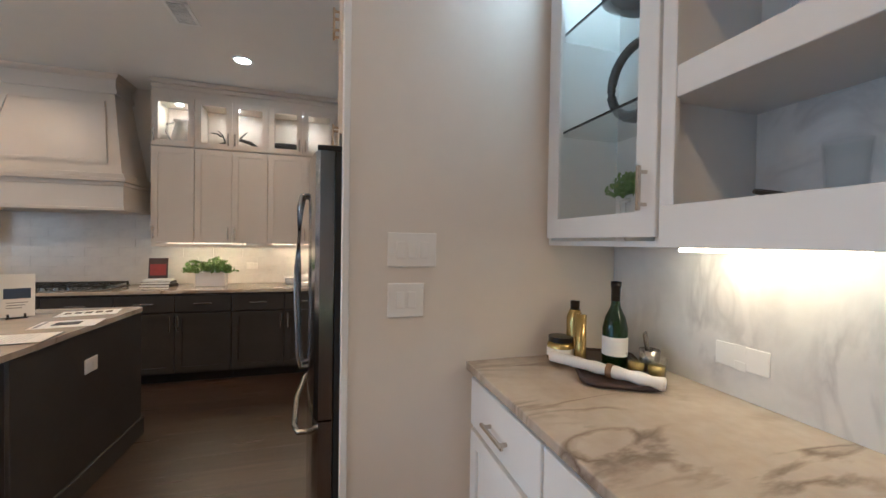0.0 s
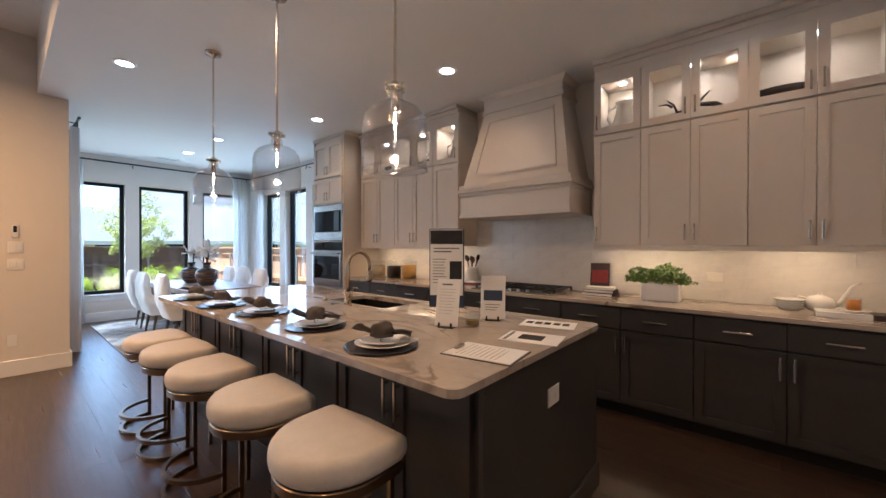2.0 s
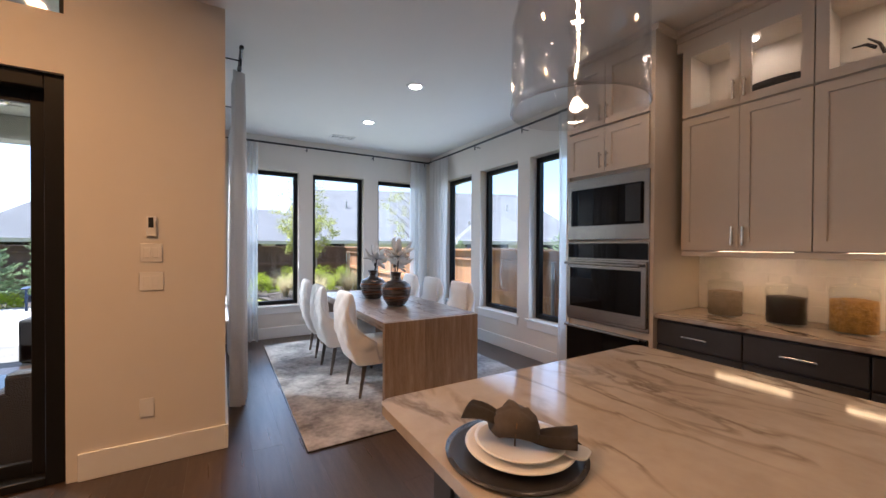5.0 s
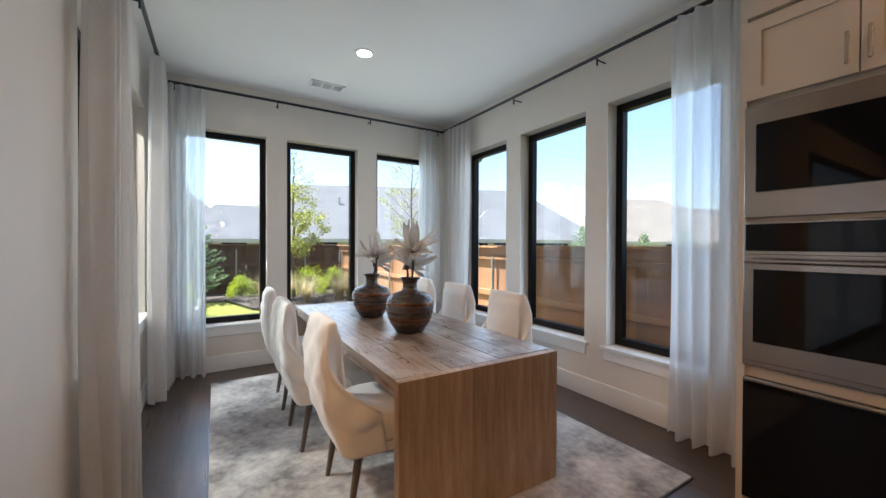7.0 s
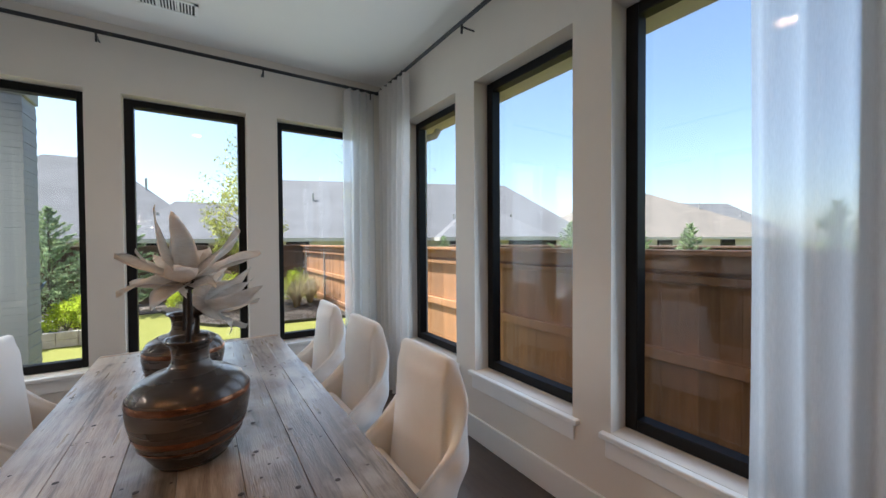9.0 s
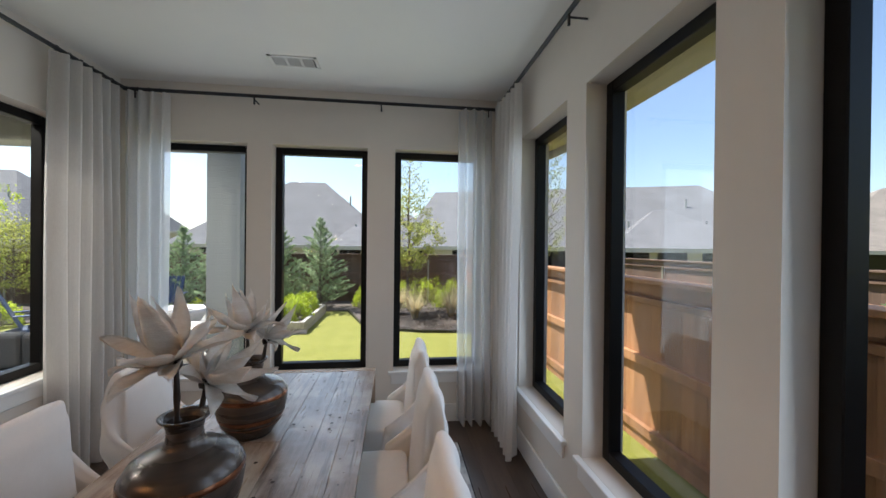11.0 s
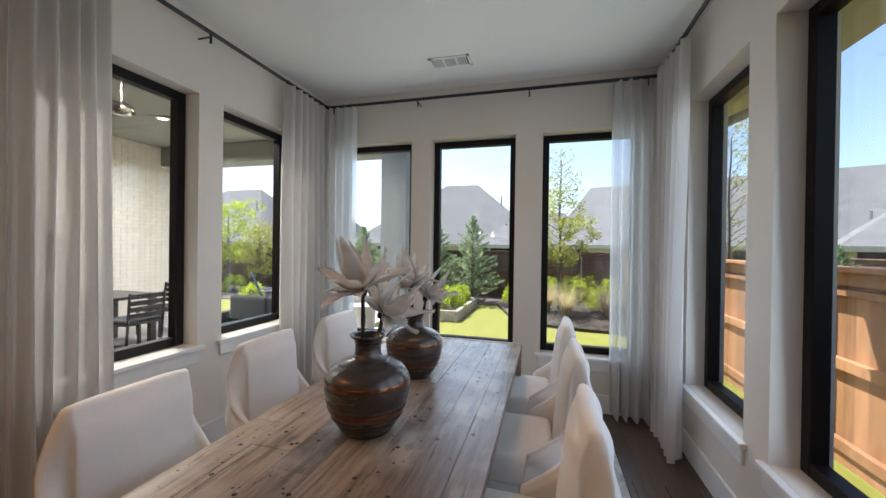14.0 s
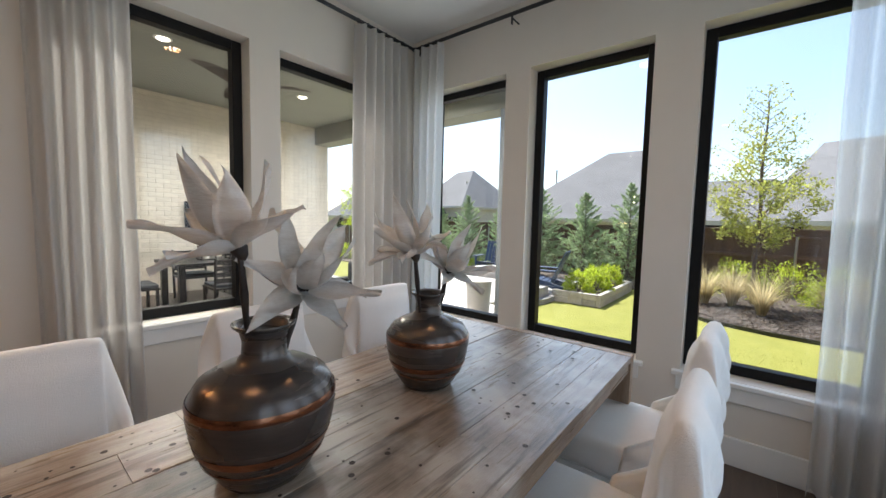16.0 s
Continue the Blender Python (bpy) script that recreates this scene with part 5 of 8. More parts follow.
curtain_rod((-6.55, 2.31), (-9.35, 2.31), (0, -0.108), (0.06, 0.49, 0.97))
curtain_rod((-9.36, 2.32), (-9.36, 5.44), (-0.108, 0), (0.02, 0.32, 0.665, 0.98))
curtain_rod((-9.35, 5.45), (-5.70, 5.45), (0, 0.108), (0.03, 0.40, 0.68, 0.95))


# ---- switches and outlets ----
def plate(x, y, z, w, h, rz, kind_, label):
    p = thing(kind_, label, "switch" if kind_ == "light_switch" else kind_.replace("_", " "), (x, y, z), rz)
    part("plate", box(-w / 2, w / 2, -0.007, -0.0005, -h / 2, h / 2, 0.003, 2), M_PLATE, p)
    n = max(1, round(w / 0.058) - 0)
    if kind_ == "light_switch":
        for k in range(n):
            cx = (k - (n - 1) / 2) * 0.046
            part("rocker", box(cx - 0.016, cx + 0.016, -0.0105, -0.0072, -0.032, 0.032, 0.0015, 1), M_PLATE, p)
    elif kind_ == "outlet":
        for s in (-1, 1):
            part("socket", box(-0.017, 0.017, -0.009, -0.0072, s * 0.026 - 0.014, s * 0.026 + 0.014, 0.001, 1), M_PLATE, p)
    return p


plate(XS, 1.79, 1.365, 0.115, 0.118, 90, "light_switch", "white double rocker switch by the patio door")
plate(XS, 1.79, 1.182, 0.125, 0.118, 90, "light_switch", "white double rocker switch below another")
plate(XS, 1.765, 0.375, 0.075, 0.12, 90, "outlet", "white socket outlet above the baseboard")
rc = thing("remote_holder", "white wall-mounted remote control with dark display", "remote control", (XS, 1.79, 1.535), 90)
part("cradle", box(-0.026, 0.026, -0.018, -0.0005, -0.065, 0.065, 0.004, 2), M_PLATE, rc)
part("display", box(-0.013, 0.013, -0.0195, -0.0182, -0.01, 0.055), M_BLACK, rc, "dark display")
plate(0.645, 2.11, 1.405, 0.19, 0.13, 0, "light_switch", "white triple rocker switch on the beige wall")
plate(0.622, 2.11, 1.213, 0.14, 0.13, 0, "light_switch", "white double toggle switch on the beige wall")

# ---- place settings on the island ----
def crumple(seed, sx, sy, sz, n=22, rough=0.35):
    """A soft folded cloth lump."""
    b = bmesh.new()
    bmesh.ops.create_uvsphere(b, u_segments=n, v_segments=n // 2, radius=1)
    for v in b.verts:
        p = v.co.copy()
        f = 1 + rough * (noise.noise(p * 1.7 + Vector((seed * 3.1, 0, 0))) + 0.5 * noise.noise(p * 4.1 + Vector((0, seed, 0))))
        v.co = Vector((p.x * sx * f, p.y * sy * f, max(p.z, -0.35) * sz * f))
    return b


def fan(seed, length, width, lift):
    """A pleated napkin end."""
    b = bmesh.new()
    r = random.Random(seed)
    g = {}
    for i in range(9):
        t = i / 8
        for j in range(13):
            s = -1 + j / 6
            g[i, j] = b.verts.new((length * t, width * (0.18 + 0.82 * t) * s, lift * t + 0.009 * math.sin(math.pi * t) * math.cos(j * 0.9 + seed) + 0.008 * math.sin(3 * t + seed) - 0.02 * t * s * s * 0.5))
    for i in range(8):
        for j in range(12):
            b.faces.new((g[i, j], g[i + 1, j], g[i + 1, j + 1], g[i, j + 1]))
    bmesh.ops.solidify(b, geom=b.faces[:], thickness=0.004)
    return b


SET = "white plate and side plate on a slate charger with tied taupe napkin"
for k, (x, y, rz) in enumerate(((-1.555, 2.80, 8), (-2.15, 2.83, 15), (-2.80, 2.83, -5), (-3.36, 2.775, 20), (-3.95, 2.775, 10))):
    c = solid("charger", lathe([(0, 0), (0.150, 0), (0.165, 0.006), (0.166, 0.010), (0.150, 0.007), (0, 0.006)], 48), M_SLATE, "round dark slate charger plate on the island", "charger plate", (x, y, ZC), 0, "chargers on the island", smooth=True)
    p = thing("plate", "stacked white ceramic dinner and salad plates on a charger", "plate", (x + 0.005, y + 0.01, ZC + 0.007), 0, "plates on the island")
    part("dinner_plate", lathe([(0, 0), (0.075, 0), (0.085, 0.006), (0.128, 0.016), (0.130, 0.019), (0.120, 0.018), (0.08, 0.010), (0, 0.009)], 48), M_WHITEC, p, smooth=True)
    part("salad_plate", turned(lathe([(0, 0), (0.06, 0), (0.068, 0.006), (0.105, 0.016), (0.107, 0.019), (0.098, 0.018), (0.065, 0.010), (0, 0.009)], 48), Matrix.Translation((0, 0, 0.0105))), M_WHITEC, p, smooth=True)
    n = thing("napkin", "taupe cloth napkin knotted with twine on the plates", "napkin", (x, y, ZC + 0.034), rz + 30, "napkins on the plates")
    part("knot", turned(crumple(k + 1, 0.058, 0.048, 0.046), Matrix.Translation((0, 0, 0.032))), M_NAPKIN, n, smooth=True)
    part("fold", turned(fan(k, 0.128, 0.062, 0.020), pose(0.01, 0, 0.022, 0, 4, 0)), M_NAPKIN, n, smooth=True)
    part("fold", turned(fan(k + 9, 0.108, 0.058, 0.045), pose(-0.01, 0, 0.022, 0, 0, 180 + 12 * (k % 3 - 1))), M_NAPKIN, n, smooth=True)
    part("twine", tube([(0.006 + 0.004 * math.sin(a), 0.040 * math.cos(a), 0.028 + 0.040 * math.sin(a)) for a in np.linspace(0, 2 * math.pi, 20, endpoint=False)], 0.0018, 6, close=True), M_SPOON, n, "straw-coloured twine")
    s = solid("saucer_card", prism(rounded(-0.045, 0.045, -0.03, 0.03, 0.02), 0, 0.004), M_WHITEC, "small white shell dish beside the napkin", "dish", (x + 0.095, y + 0.075, ZC + 0.0315), 20, "dishes on the plates")


# ---- signs and papers on the island ----
def lines(parent, x0, x1, z_list, y, mat, h=0.004):
    for z, f in z_list:
        part("text_bar", box(x0, x0 + (x1 - x0) * f, y - 0.0006, y, z, z + h), mat, parent, "unreadable printed line")


sg = thing("sign_stand", "tall printed sign in a holder on a round bronze base", "sign", (-1.735, 3.475, ZC), 30)
part("base", lathe([(0, 0), (0.075, 0), (0.075, 0.010), (0.02, 0.016), (0, 0.016)], 32), M_GOLD, sg, smooth=True)
part("post", rod((0, 0, 0.01), (0, 0, 0.08), 0.006, 10), M_GOLD, sg)
part("board", box(-0.108, 0.108, -0.008, 0.004, 0.075, 0.56, 0.002, 1), M_BLACK, sg)
part("sheet", box(-0.102, 0.102, -0.0095, -0.0085, 0.15, 0.555), M_PAPER, sg, "white printed sheet")
part("photo", box(-0.100, 0.100, -0.0106, -0.0098, 0.465, 0.550), M_SLATE, sg, "dark photo band")
part("photo", box(0.02, 0.095, -0.0106, -0.0098, 0.25, 0.36), M_SLATE, sg, "small dark photo")
part("footer", box(-0.102, 0.102, -0.0106, -0.0098, 0.078, 0.148), M_NAVY, sg, "navy footer")
lines(sg, -0.08, 0.08, [(0.435, 1.0), (0.415, 0.7)], -0.0098, M_INK, 0.008)
lines(sg, -0.085, 0.0, [(0.37 - 0.018 * k, 0.95 - 0.07 * (k % 3)) for k in range(9)], -0.0098, M_INK, 0.004)


def flyer(x, y, rz, tilt, w, h, box_z, navy):
    f = thing("flyer", "white printed flyer leaning in a small stand", "flyer", (x, y, ZC), rz)
    st = bmesh.new()
    box(-0.045, 0.045, -0.02, 0.05, 0, 0.008, 0.002, 1, st)
    box(-0.04, -0.03, -0.025, -0.015, 0.008, 0.03, 0, 1, st)
    box(0.03, 0.04, -0.025, -0.015, 0.008, 0.03, 0, 1, st)
    part("stand", st, M_BLACK, f, "small black easel")
    b = box(-w / 2, w / 2, -0.003, 0, 0, h, 0.001, 1)
    m = pose(0, 0.0, 0.009, -tilt, 0, 0)
    part("card", turned(b, m), M_PAPER, f)
    if navy:
        part("photo", turned(box(-w * 0.38, w * 0.38, -0.0045, -0.0035, h * 0.42, h * 0.66), m), M_NAVY, f, "navy picture panel")
        for k in range(3):
            part("text_bar", turned(box(-w * 0.3, w * (0.3 - 0.08 * k), -0.0045, -0.0035, h * (0.32 - 0.06 * k), h * (0.335 - 0.06 * k)), m), M_INK, f, "unreadable printed line")
    else:
        part("logo", turned(box(-w * 0.28, w * 0.18, -0.0045, -0.0035, h * 0.87, h * 0.905), m), M_INK, f, "dark plain mark")
        for k in range(9):
            part("text_bar", turned(box(-w * 0.36, w * (0.34 - 0.07 * (k % 3)), -0.0045, -0.0035, h * (0.78 - 0.065 * k), h * (0.788 - 0.065 * k)), m), M_PALEINK, f, "unreadable printed line")
    return f


flyer(-1.585, 3.29, 20, 12, 0.135, 0.26, 0, False)
flyer(-1.50, 3.63, 28, 12, 0.15, 0.265, 0, True)


def sheet(x, y, rz, w, d, label, thick=0.004, kind_=0):
    s = thing("brochure", label, "brochure", (x, y, ZC), rz, "papers on the island")
    part("paper", box(-w / 2, w / 2, -d / 2, d / 2, 0.0005, thick, 0.0008, 1), M_PAPER, s)
    z = thick + 0.0004
    if kind_ == 1:
        part("board", box(-w / 2 - 0.008, w / 2 + 0.008, -d / 2 - 0.008, d / 2 + 0.008, 0, 0.0028), M_BLACK, s, "dark clipboard")
        part("clip", box(-w / 2 + 0.01, -w / 2 + 0.03, -0.035, 0.035, thick, thick + 0.012, 0.003, 1), M_STEEL, s, "steel clip")
        for k in range(9):
            part("text_bar", box(-w / 2 + 0.05 + 0.022 * k, -w / 2 + 0.054 + 0.022 * k, -d * 0.4, d * (0.4 - 0.05 * (k % 3)), thick, z), M_PALEINK, s, "unreadable printed line")
    elif kind_ == 2:
        part("floor_plan", box(-w * 0.22, w * 0.2, -d * 0.22, d * 0.25, thick, z), M_SLATE, s, "grey floor plan drawing")
        part("band", box(-w * 0.44, -w * 0.38, -d * 0.42, d * 0.42, thick, z), M_INK, s, "dark header")
    else:
        for k in range(5):
            part("picture", box(-w * 0.42 + k * w * 0.17, -w * 0.42 + k * w * 0.17 + w * 0.12, -d * 0.1, d * 0.22, thick, z), M_SLATE, s, "small printed picture")
    return s


sheet(-1.14, 3.02, 8, 0.30, 0.215, "printed list on a clipboard lying on the island", 0.005, 1)
sheet(-1.11, 3.38, 12, 0.28, 0.215, "printed floor plan sheet lying on the island", 0.0035, 2)
sheet(-1.19, 3.74, 15, 0.30, 0.20, "printed brochure with small pictures lying on the island", 0.0035, 0)
gj = thing("candle_jar", "small clear glass jar on the island", "jar", (-1.50, 3.42, ZC))
part("glass", lathe([(0, 0.003), (0.035, 0.003), (0.04, 0.01), (0.042, 0.08), (0.039, 0.08), (0.037, 0.012), (0, 0.010)], 28), M_GLASS, gj, smooth=True)
part("wax", lathe([(0, 0.0115), (0.035, 0.0115), (0.035, 0.035), (0, 0.035)], 24), M_GOLDL, gj, "amber wax")

# ---- along the wall worktop ----
for x, mat, lab, hh in ((-4.565, M_OATS, "glass canister filled with oats", 0.20), (-4.225, M_BEANS, "glass canister filled with dark coffee beans", 0.20), (-3.925, M_PASTA, "glass canister filled with orange pasta", 0.22)):
    c = thing("canister", lab + " on the worktop", "canister", (x, 5.30, ZC), 0, "canisters on the worktop")
    part("jar", lathe([(0, 0.001), (0.098, 0.001), (0.105, 0.01), (0.105, hh + 0.02), (0.095, hh + 0.035), (0.090, hh + 0.035), (0.100, hh + 0.018), (0.101, 0.012), (0, 0.009)], 40), M_GLASS, c, "clear glass jar", smooth=True)
    part("filling", lathe([(0, 0.0105), (0.099, 0.0105), (0.099, hh * 0.86), (0.05, hh * 0.9), (0, hh * 0.88)], 32), mat, c, smooth=True)
    part("lid", lathe([(0, hh + 0.037), (0.100, hh + 0.037), (0.098, hh + 0.047), (0.04, hh + 0.058), (0.018, hh + 0.068), (0.026, hh + 0.084), (0.022, hh + 0.10), (0, hh + 0.106)], 32), M_GLASS, c, "glass lid with knob", smooth=True)
    for q in ("jar", "lid"):
        for ch in c.children:
            if ch.name.startswith(q):
                ch.visible_shadow = False
ck = thing("cooktop", "black gas cooktop with cast iron grates and steel knobs", "cooktop", (-2.185, 5.25, ZC))
part("pan", box(-0.46, 0.46, -0.27, 0.25, 0, 0.010, 0.004, 1), M_STEEL, ck, "stainless tray")
for gx in (-0.305, 0.0, 0.305):
    gr = bmesh.new()
    for u in (-0.14, -0.047, 0.047, 0.14):
        box(gx + u - 0.006, gx + u + 0.006, -0.19, 0.235, 0.032, 0.046, 0.002, 1, gr)
    for v in (-0.185, -0.05, 0.09, 0.228):
        box(gx - 0.148, gx + 0.148, v - 0.006, v + 0.006, 0.030, 0.044, 0.002, 1, gr)
    for u in (-0.14, 0.14):
        for v in (-0.185, 0.228):
            box(gx + u - 0.008, gx + u + 0.008, v - 0.008, v + 0.008, 0.010, 0.034, 0, 1, gr)
    part("grate", gr, M_BLACK, ck, "black cast iron grate")
    part("burner", turned(lathe([(0, 0), (0.045, 0), (0.045, 0.012), (0.03, 0.018), (0, 0.018)], 24), Matrix.Translation((gx, 0.02, 0.0102))), M_BLACK, ck)
for k in range(5):
    part("knob", turned(lathe([(0, 0), (0.022, 0), (0.020, 0.022), (0, 0.024)], 20), Matrix.Translation((-0.20 + 0.1 * k, -0.238, 0.0102))), M_STEEL, ck, "steel knob")
cr = thing("utensil_crock", "white ceramic crock holding wooden spoons", "crock", (-2.957, 5.42, ZC + 0.036))
part("crock", lathe([(0, 0), (0.070, 0), (0.078, 0.01), (0.076, 0.17), (0.070, 0.17), (0.070, 0.02), (0, 0.015)], 32), M_WHITEC, cr, smooth=True)
for k, (dx, dy, ln, rr_) in enumerate(((-0.06, 0.0, 0.30, 0.032), (-0.02, 0.03, 0.29, 0.026), (0.03, -0.02, 0.28, 0.026), (0.075, 0.01, 0.31, 0.032), (0.05, 0.03, 0.27, 0.024))):
    b = rod((dx * 0.25, dy * 0.3, 0.02), (dx, dy, ln - 0.06), 0.006, 8)
    s2 = bmesh.new()
    bmesh.ops.create_uvsphere(s2, u_segments=14, v_segments=10, radius=1, matrix=Matrix.Translation((dx * 1.15, dy * 1.15, ln - 0.03)) @ pose(0, 0, 0, 8, 12 * k - 20, 30 * k) @ Matrix.Diagonal((rr_, 0.010, 0.042, 1)))
    add(b, s2)
    part("spoon", b, M_SPOON if k % 3 else M_TWIG, cr, "wooden spoon", smooth=True)
for k, (z0, w, d, mat) in enumerate(((0, 0.26, 0.19, M_BOOKR), (0.018, 0.24, 0.17, M_PAPER))):
    bk = thing("book", "flat-lying cookbook under the utensil crock", "book", (-2.957, 5.40, ZC + z0), 3 - 5 * k, "books under the crock")
    part("cover", box(-w / 2, w / 2, -d / 2, d / 2, 0, 0.0175, 0.002, 1), mat, bk)
for k, (z0, w, d, mat) in enumerate(((0, 0.28, 0.2, M_BOOKD), (0.028, 0.265, 0.19, M_BOOKD), (0.054, 0.24, 0.17, M_PAPER))):
    bk = thing("book", "stacked dark hardback book on the worktop", "book", (-1.40, 5.33, ZC + z0), -4 + 6 * k, "books on the worktop")
    part("cover", box(-w / 2, w / 2, -d / 2, d / 2, 0, 0.026, 0.003, 1), mat, bk)
    part("pages", box(-w / 2 + 0.004, w / 2 - 0.003, -d / 2 - 0.0008, -d / 2 + 0.004, 0.004, 0.022), M_PAPER, bk, "cream page edges")
st = thing("recipe_card", "framed red recipe card standing on the books", "card", (-1.42, 5.36, ZC + 0.081), 6)
part("frame", turned(box(-0.085, 0.085, -0.008, 0.004, 0, 0.215, 0.002, 1), pose(0, 0, 0, -8, 0, 0)), M_BOOKD, st)
part("picture", turned(box(-0.07, 0.07, -0.0095, -0.0085, 0.03, 0.15), pose(0, 0, 0, -8, 0, 0)), M_BOOKR, st, "red printed picture")
tr = thing("trough_planter", "white rectangular planter with leafy green herbs", "planter", (-0.90, 5.30, ZC))
part("pot", prism(rounded(-0.145, 0.145, -0.065, 0.065, 0.02), 0, 0.155, 0.006, 2), M_WHITEC, tr, smooth=False)
r = np.random.RandomState(9)
n = 1500
d = r.normal(size=(n, 3))
d /= np.linalg.norm(d, axis=1)[:, None]
d[:, 2] = np.abs(d[:, 2])
q = d * (r.uniform(0.35, 1.0, n) ** 0.5 * (1 + 0.25 * np.sin(6 * d[:, 0] + 3 * d[:, 1])))[:, None] * np.array([0.25, 0.12, 0.135]) + np.array([0, 0, 0.15])
me = leaves_small = None
v = []
f = []
e = np.cross(d, r.normal(size=(n, 3)))
e /= np.linalg.norm(e, axis=1)[:, None]
dd = d * 0.6 + r.normal(size=(n, 3)) * 0.5
dd /= np.linalg.norm(dd, axis=1)[:, None]
s = 0.034 * r.uniform(0.6, 1.3, (n, 1))
vv = np.stack([q - dd * s * 0.5, q + e * s * 0.32, q + dd * s * 0.5, q - e * s * 0.32], 1).reshape(-1, 3)
me = bpy.data.meshes.new("foliage")
me.from_pydata(vv.tolist(), [], [(4 * k, 4 * k + 1, 4 * k + 2, 4 * k + 3) for k in range(n)])
me.materials.append(M_LEAF)
fo = new("foliage", me)
fo.parent = tr
# tea set by the corner
tray = thing("tea_tray", "white marble serving board with dark wooden end on the worktop", "tray", (0.17, 5.22, ZC))
part("board", prism(rounded(-0.15, 0.10, -0.09, 0.09, 0.01), 0, 0.035, 0.004, 2), M_WHITEC, tray)
part("wooden_end", prism(rounded(0.1005, 0.18, -0.09, 0.09, 0.01), 0, 0.035, 0.004, 2), M_BOOKD, tray, "dark wooden end")
pl = thing("plate_stack", "stack of white bowls on the worktop", "bowls", (-0.10, 5.36, ZC))
for k in range(4):
    part("bowl", turned(lathe([(0, 0), (0.05, 0), (0.085, 0.03), (0.09, 0.034), (0.083, 0.032), (0.045, 0.006), (0, 0.005)], 32), Matrix.Translation((0, 0, 0.0155 * k))), M_WHITEC, pl, smooth=True)
tp = thing("teapot", "white ceramic teapot on the tray", "teapot", (0.06, 5.40, ZC))
part("body", lathe([(0, 0), (0.045, 0), (0.075, 0.03), (0.082, 0.06), (0.065, 0.10), (0.03, 0.115), (0.012, 0.12), (0.016, 0.135), (0, 0.14)], 32), M_WHITEC, tp, smooth=True)
part("spout", tube([(0.06, 0, 0.04), (0.10, 0, 0.075), (0.125, 0, 0.13), (0.155, 0, 0.19), (0.19, 0, 0.215)], [0.018, 0.015, 0.012, 0.010, 0.011], 12), M_WHITEC, tp, smooth=True)
part("handle", tube([(-0.07, 0, 0.09), (-0.11, 0, 0.10), (-0.125, 0, 0.07), (-0.10, 0, 0.03), (-0.07, 0, 0.03)], 0.007, 10), M_WHITEC, tp, smooth=True)
pcp = solid("saucer", lathe([(0, 0), (0.05, 0), (0.085, 0.012), (0.083, 0.015), (0.045, 0.005), (0, 0.005)], 32), M_WHITEC, "white saucer on the serving board", "saucer", (0.20, 5.24, ZC + 0.0355), smooth=True)
cup = thing("amber_cup", "straight amber tea glass on the white saucer", "glass", (0.20, 5.24, ZC + 0.041))
part("glass", lathe([(0, 0), (0.034, 0), (0.037, 0.004), (0.037, 0.082), (0.034, 0.082), (0.034, 0.006), (0, 0.005)], 28), M_GLASS, cup, smooth=True)
part("drink", lathe([(0, 0.0055), (0.0335, 0.0055), (0.0335, 0.07), (0, 0.07)], 24), M_ORANGE, cup, "amber filling", smooth=True)
for x in (-0.55, -3.60, -4.35):
    plate(x, 5.546, 1.13, 0.12, 0.075, 0, "outlet", "pale socket outlet on the tiled backsplash")

# ---- ornaments in the glass cabinets ----
DZ = 2.397


def pitcher(x, s=1.0):
    p = thing("pitcher", "pale ceramic pitcher in the lit glass cabinet", "pitcher", (x, 5.40, DZ), 20)
    part("body", lathe([(0, 0), (0.06 * s, 0), (0.095 * s, 0.06 * s), (0.10 * s, 0.12 * s), (0.07 * s, 0.22 * s), (0.06 * s, 0.27 * s), (0.078 * s, 0.31 * s), (0.07 * s, 0.31 * s), (0.05 * s, 0.26 * s), (0, 0.2 * s)], 32), M_PITCH, p, smooth=True)
    part("handle", tube([(-0.06 * s, 0, 0.28 * s), (-0.13 * s, 0, 0.25 * s), (-0.14 * s, 0, 0.17 * s), (-0.09 * s, 0, 0.08 * s)], 0.011 * s, 10), M_PITCH, p, smooth=True)
    return p


M_PITCH = material("stoneware", (0.50, 0.47, 0.44), 0.55, vary=0.15, scale=8)
pitcher(-3.16)
pitcher(-1.22)


def antler(x, s, seed):
    r = random.Random(seed)
    a = thing("branch_ornament", "dark twisted branch ornament in the glass cabinet", "ornament", (x, 5.38, DZ + 0.001))
    main = [(-0.26 * s, 0, 0.05), (-0.12 * s, 0.02, 0.11), (0.02 * s, 0, 0.15), (0.14 * s, -0.02, 0.12), (0.27 * s, 0, 0.02)]
    part("stem", tube(main, [0.008, 0.014, 0.017, 0.02, 0.022], 8), M_TWIG, a, smooth=True)
    for p, q in (((-0.12 * s, 0.02, 0.11), (-0.2 * s, 0.03, 0.24)), ((-0.2 * s, 0.01, 0.08), (-0.24 * s, 0, 0.005)), ((0.02 * s, 0, 0.15), (0.10 * s, 0.03, 0.25)), ((-0.16 * s, 0.02, 0.17), (-0.26 * s, 0.0, 0.20))):
        part("twig", tube([p, Vector(p).lerp(Vector(q), 0.5) + Vector((0.01, 0, 0.015)), q], [0.011, 0.008, 0.004], 8), M_TWIG, a, smooth=True)
    return a


antler(-0.68, 1.0, 1)
antler(-3.72, 0.95, 2)


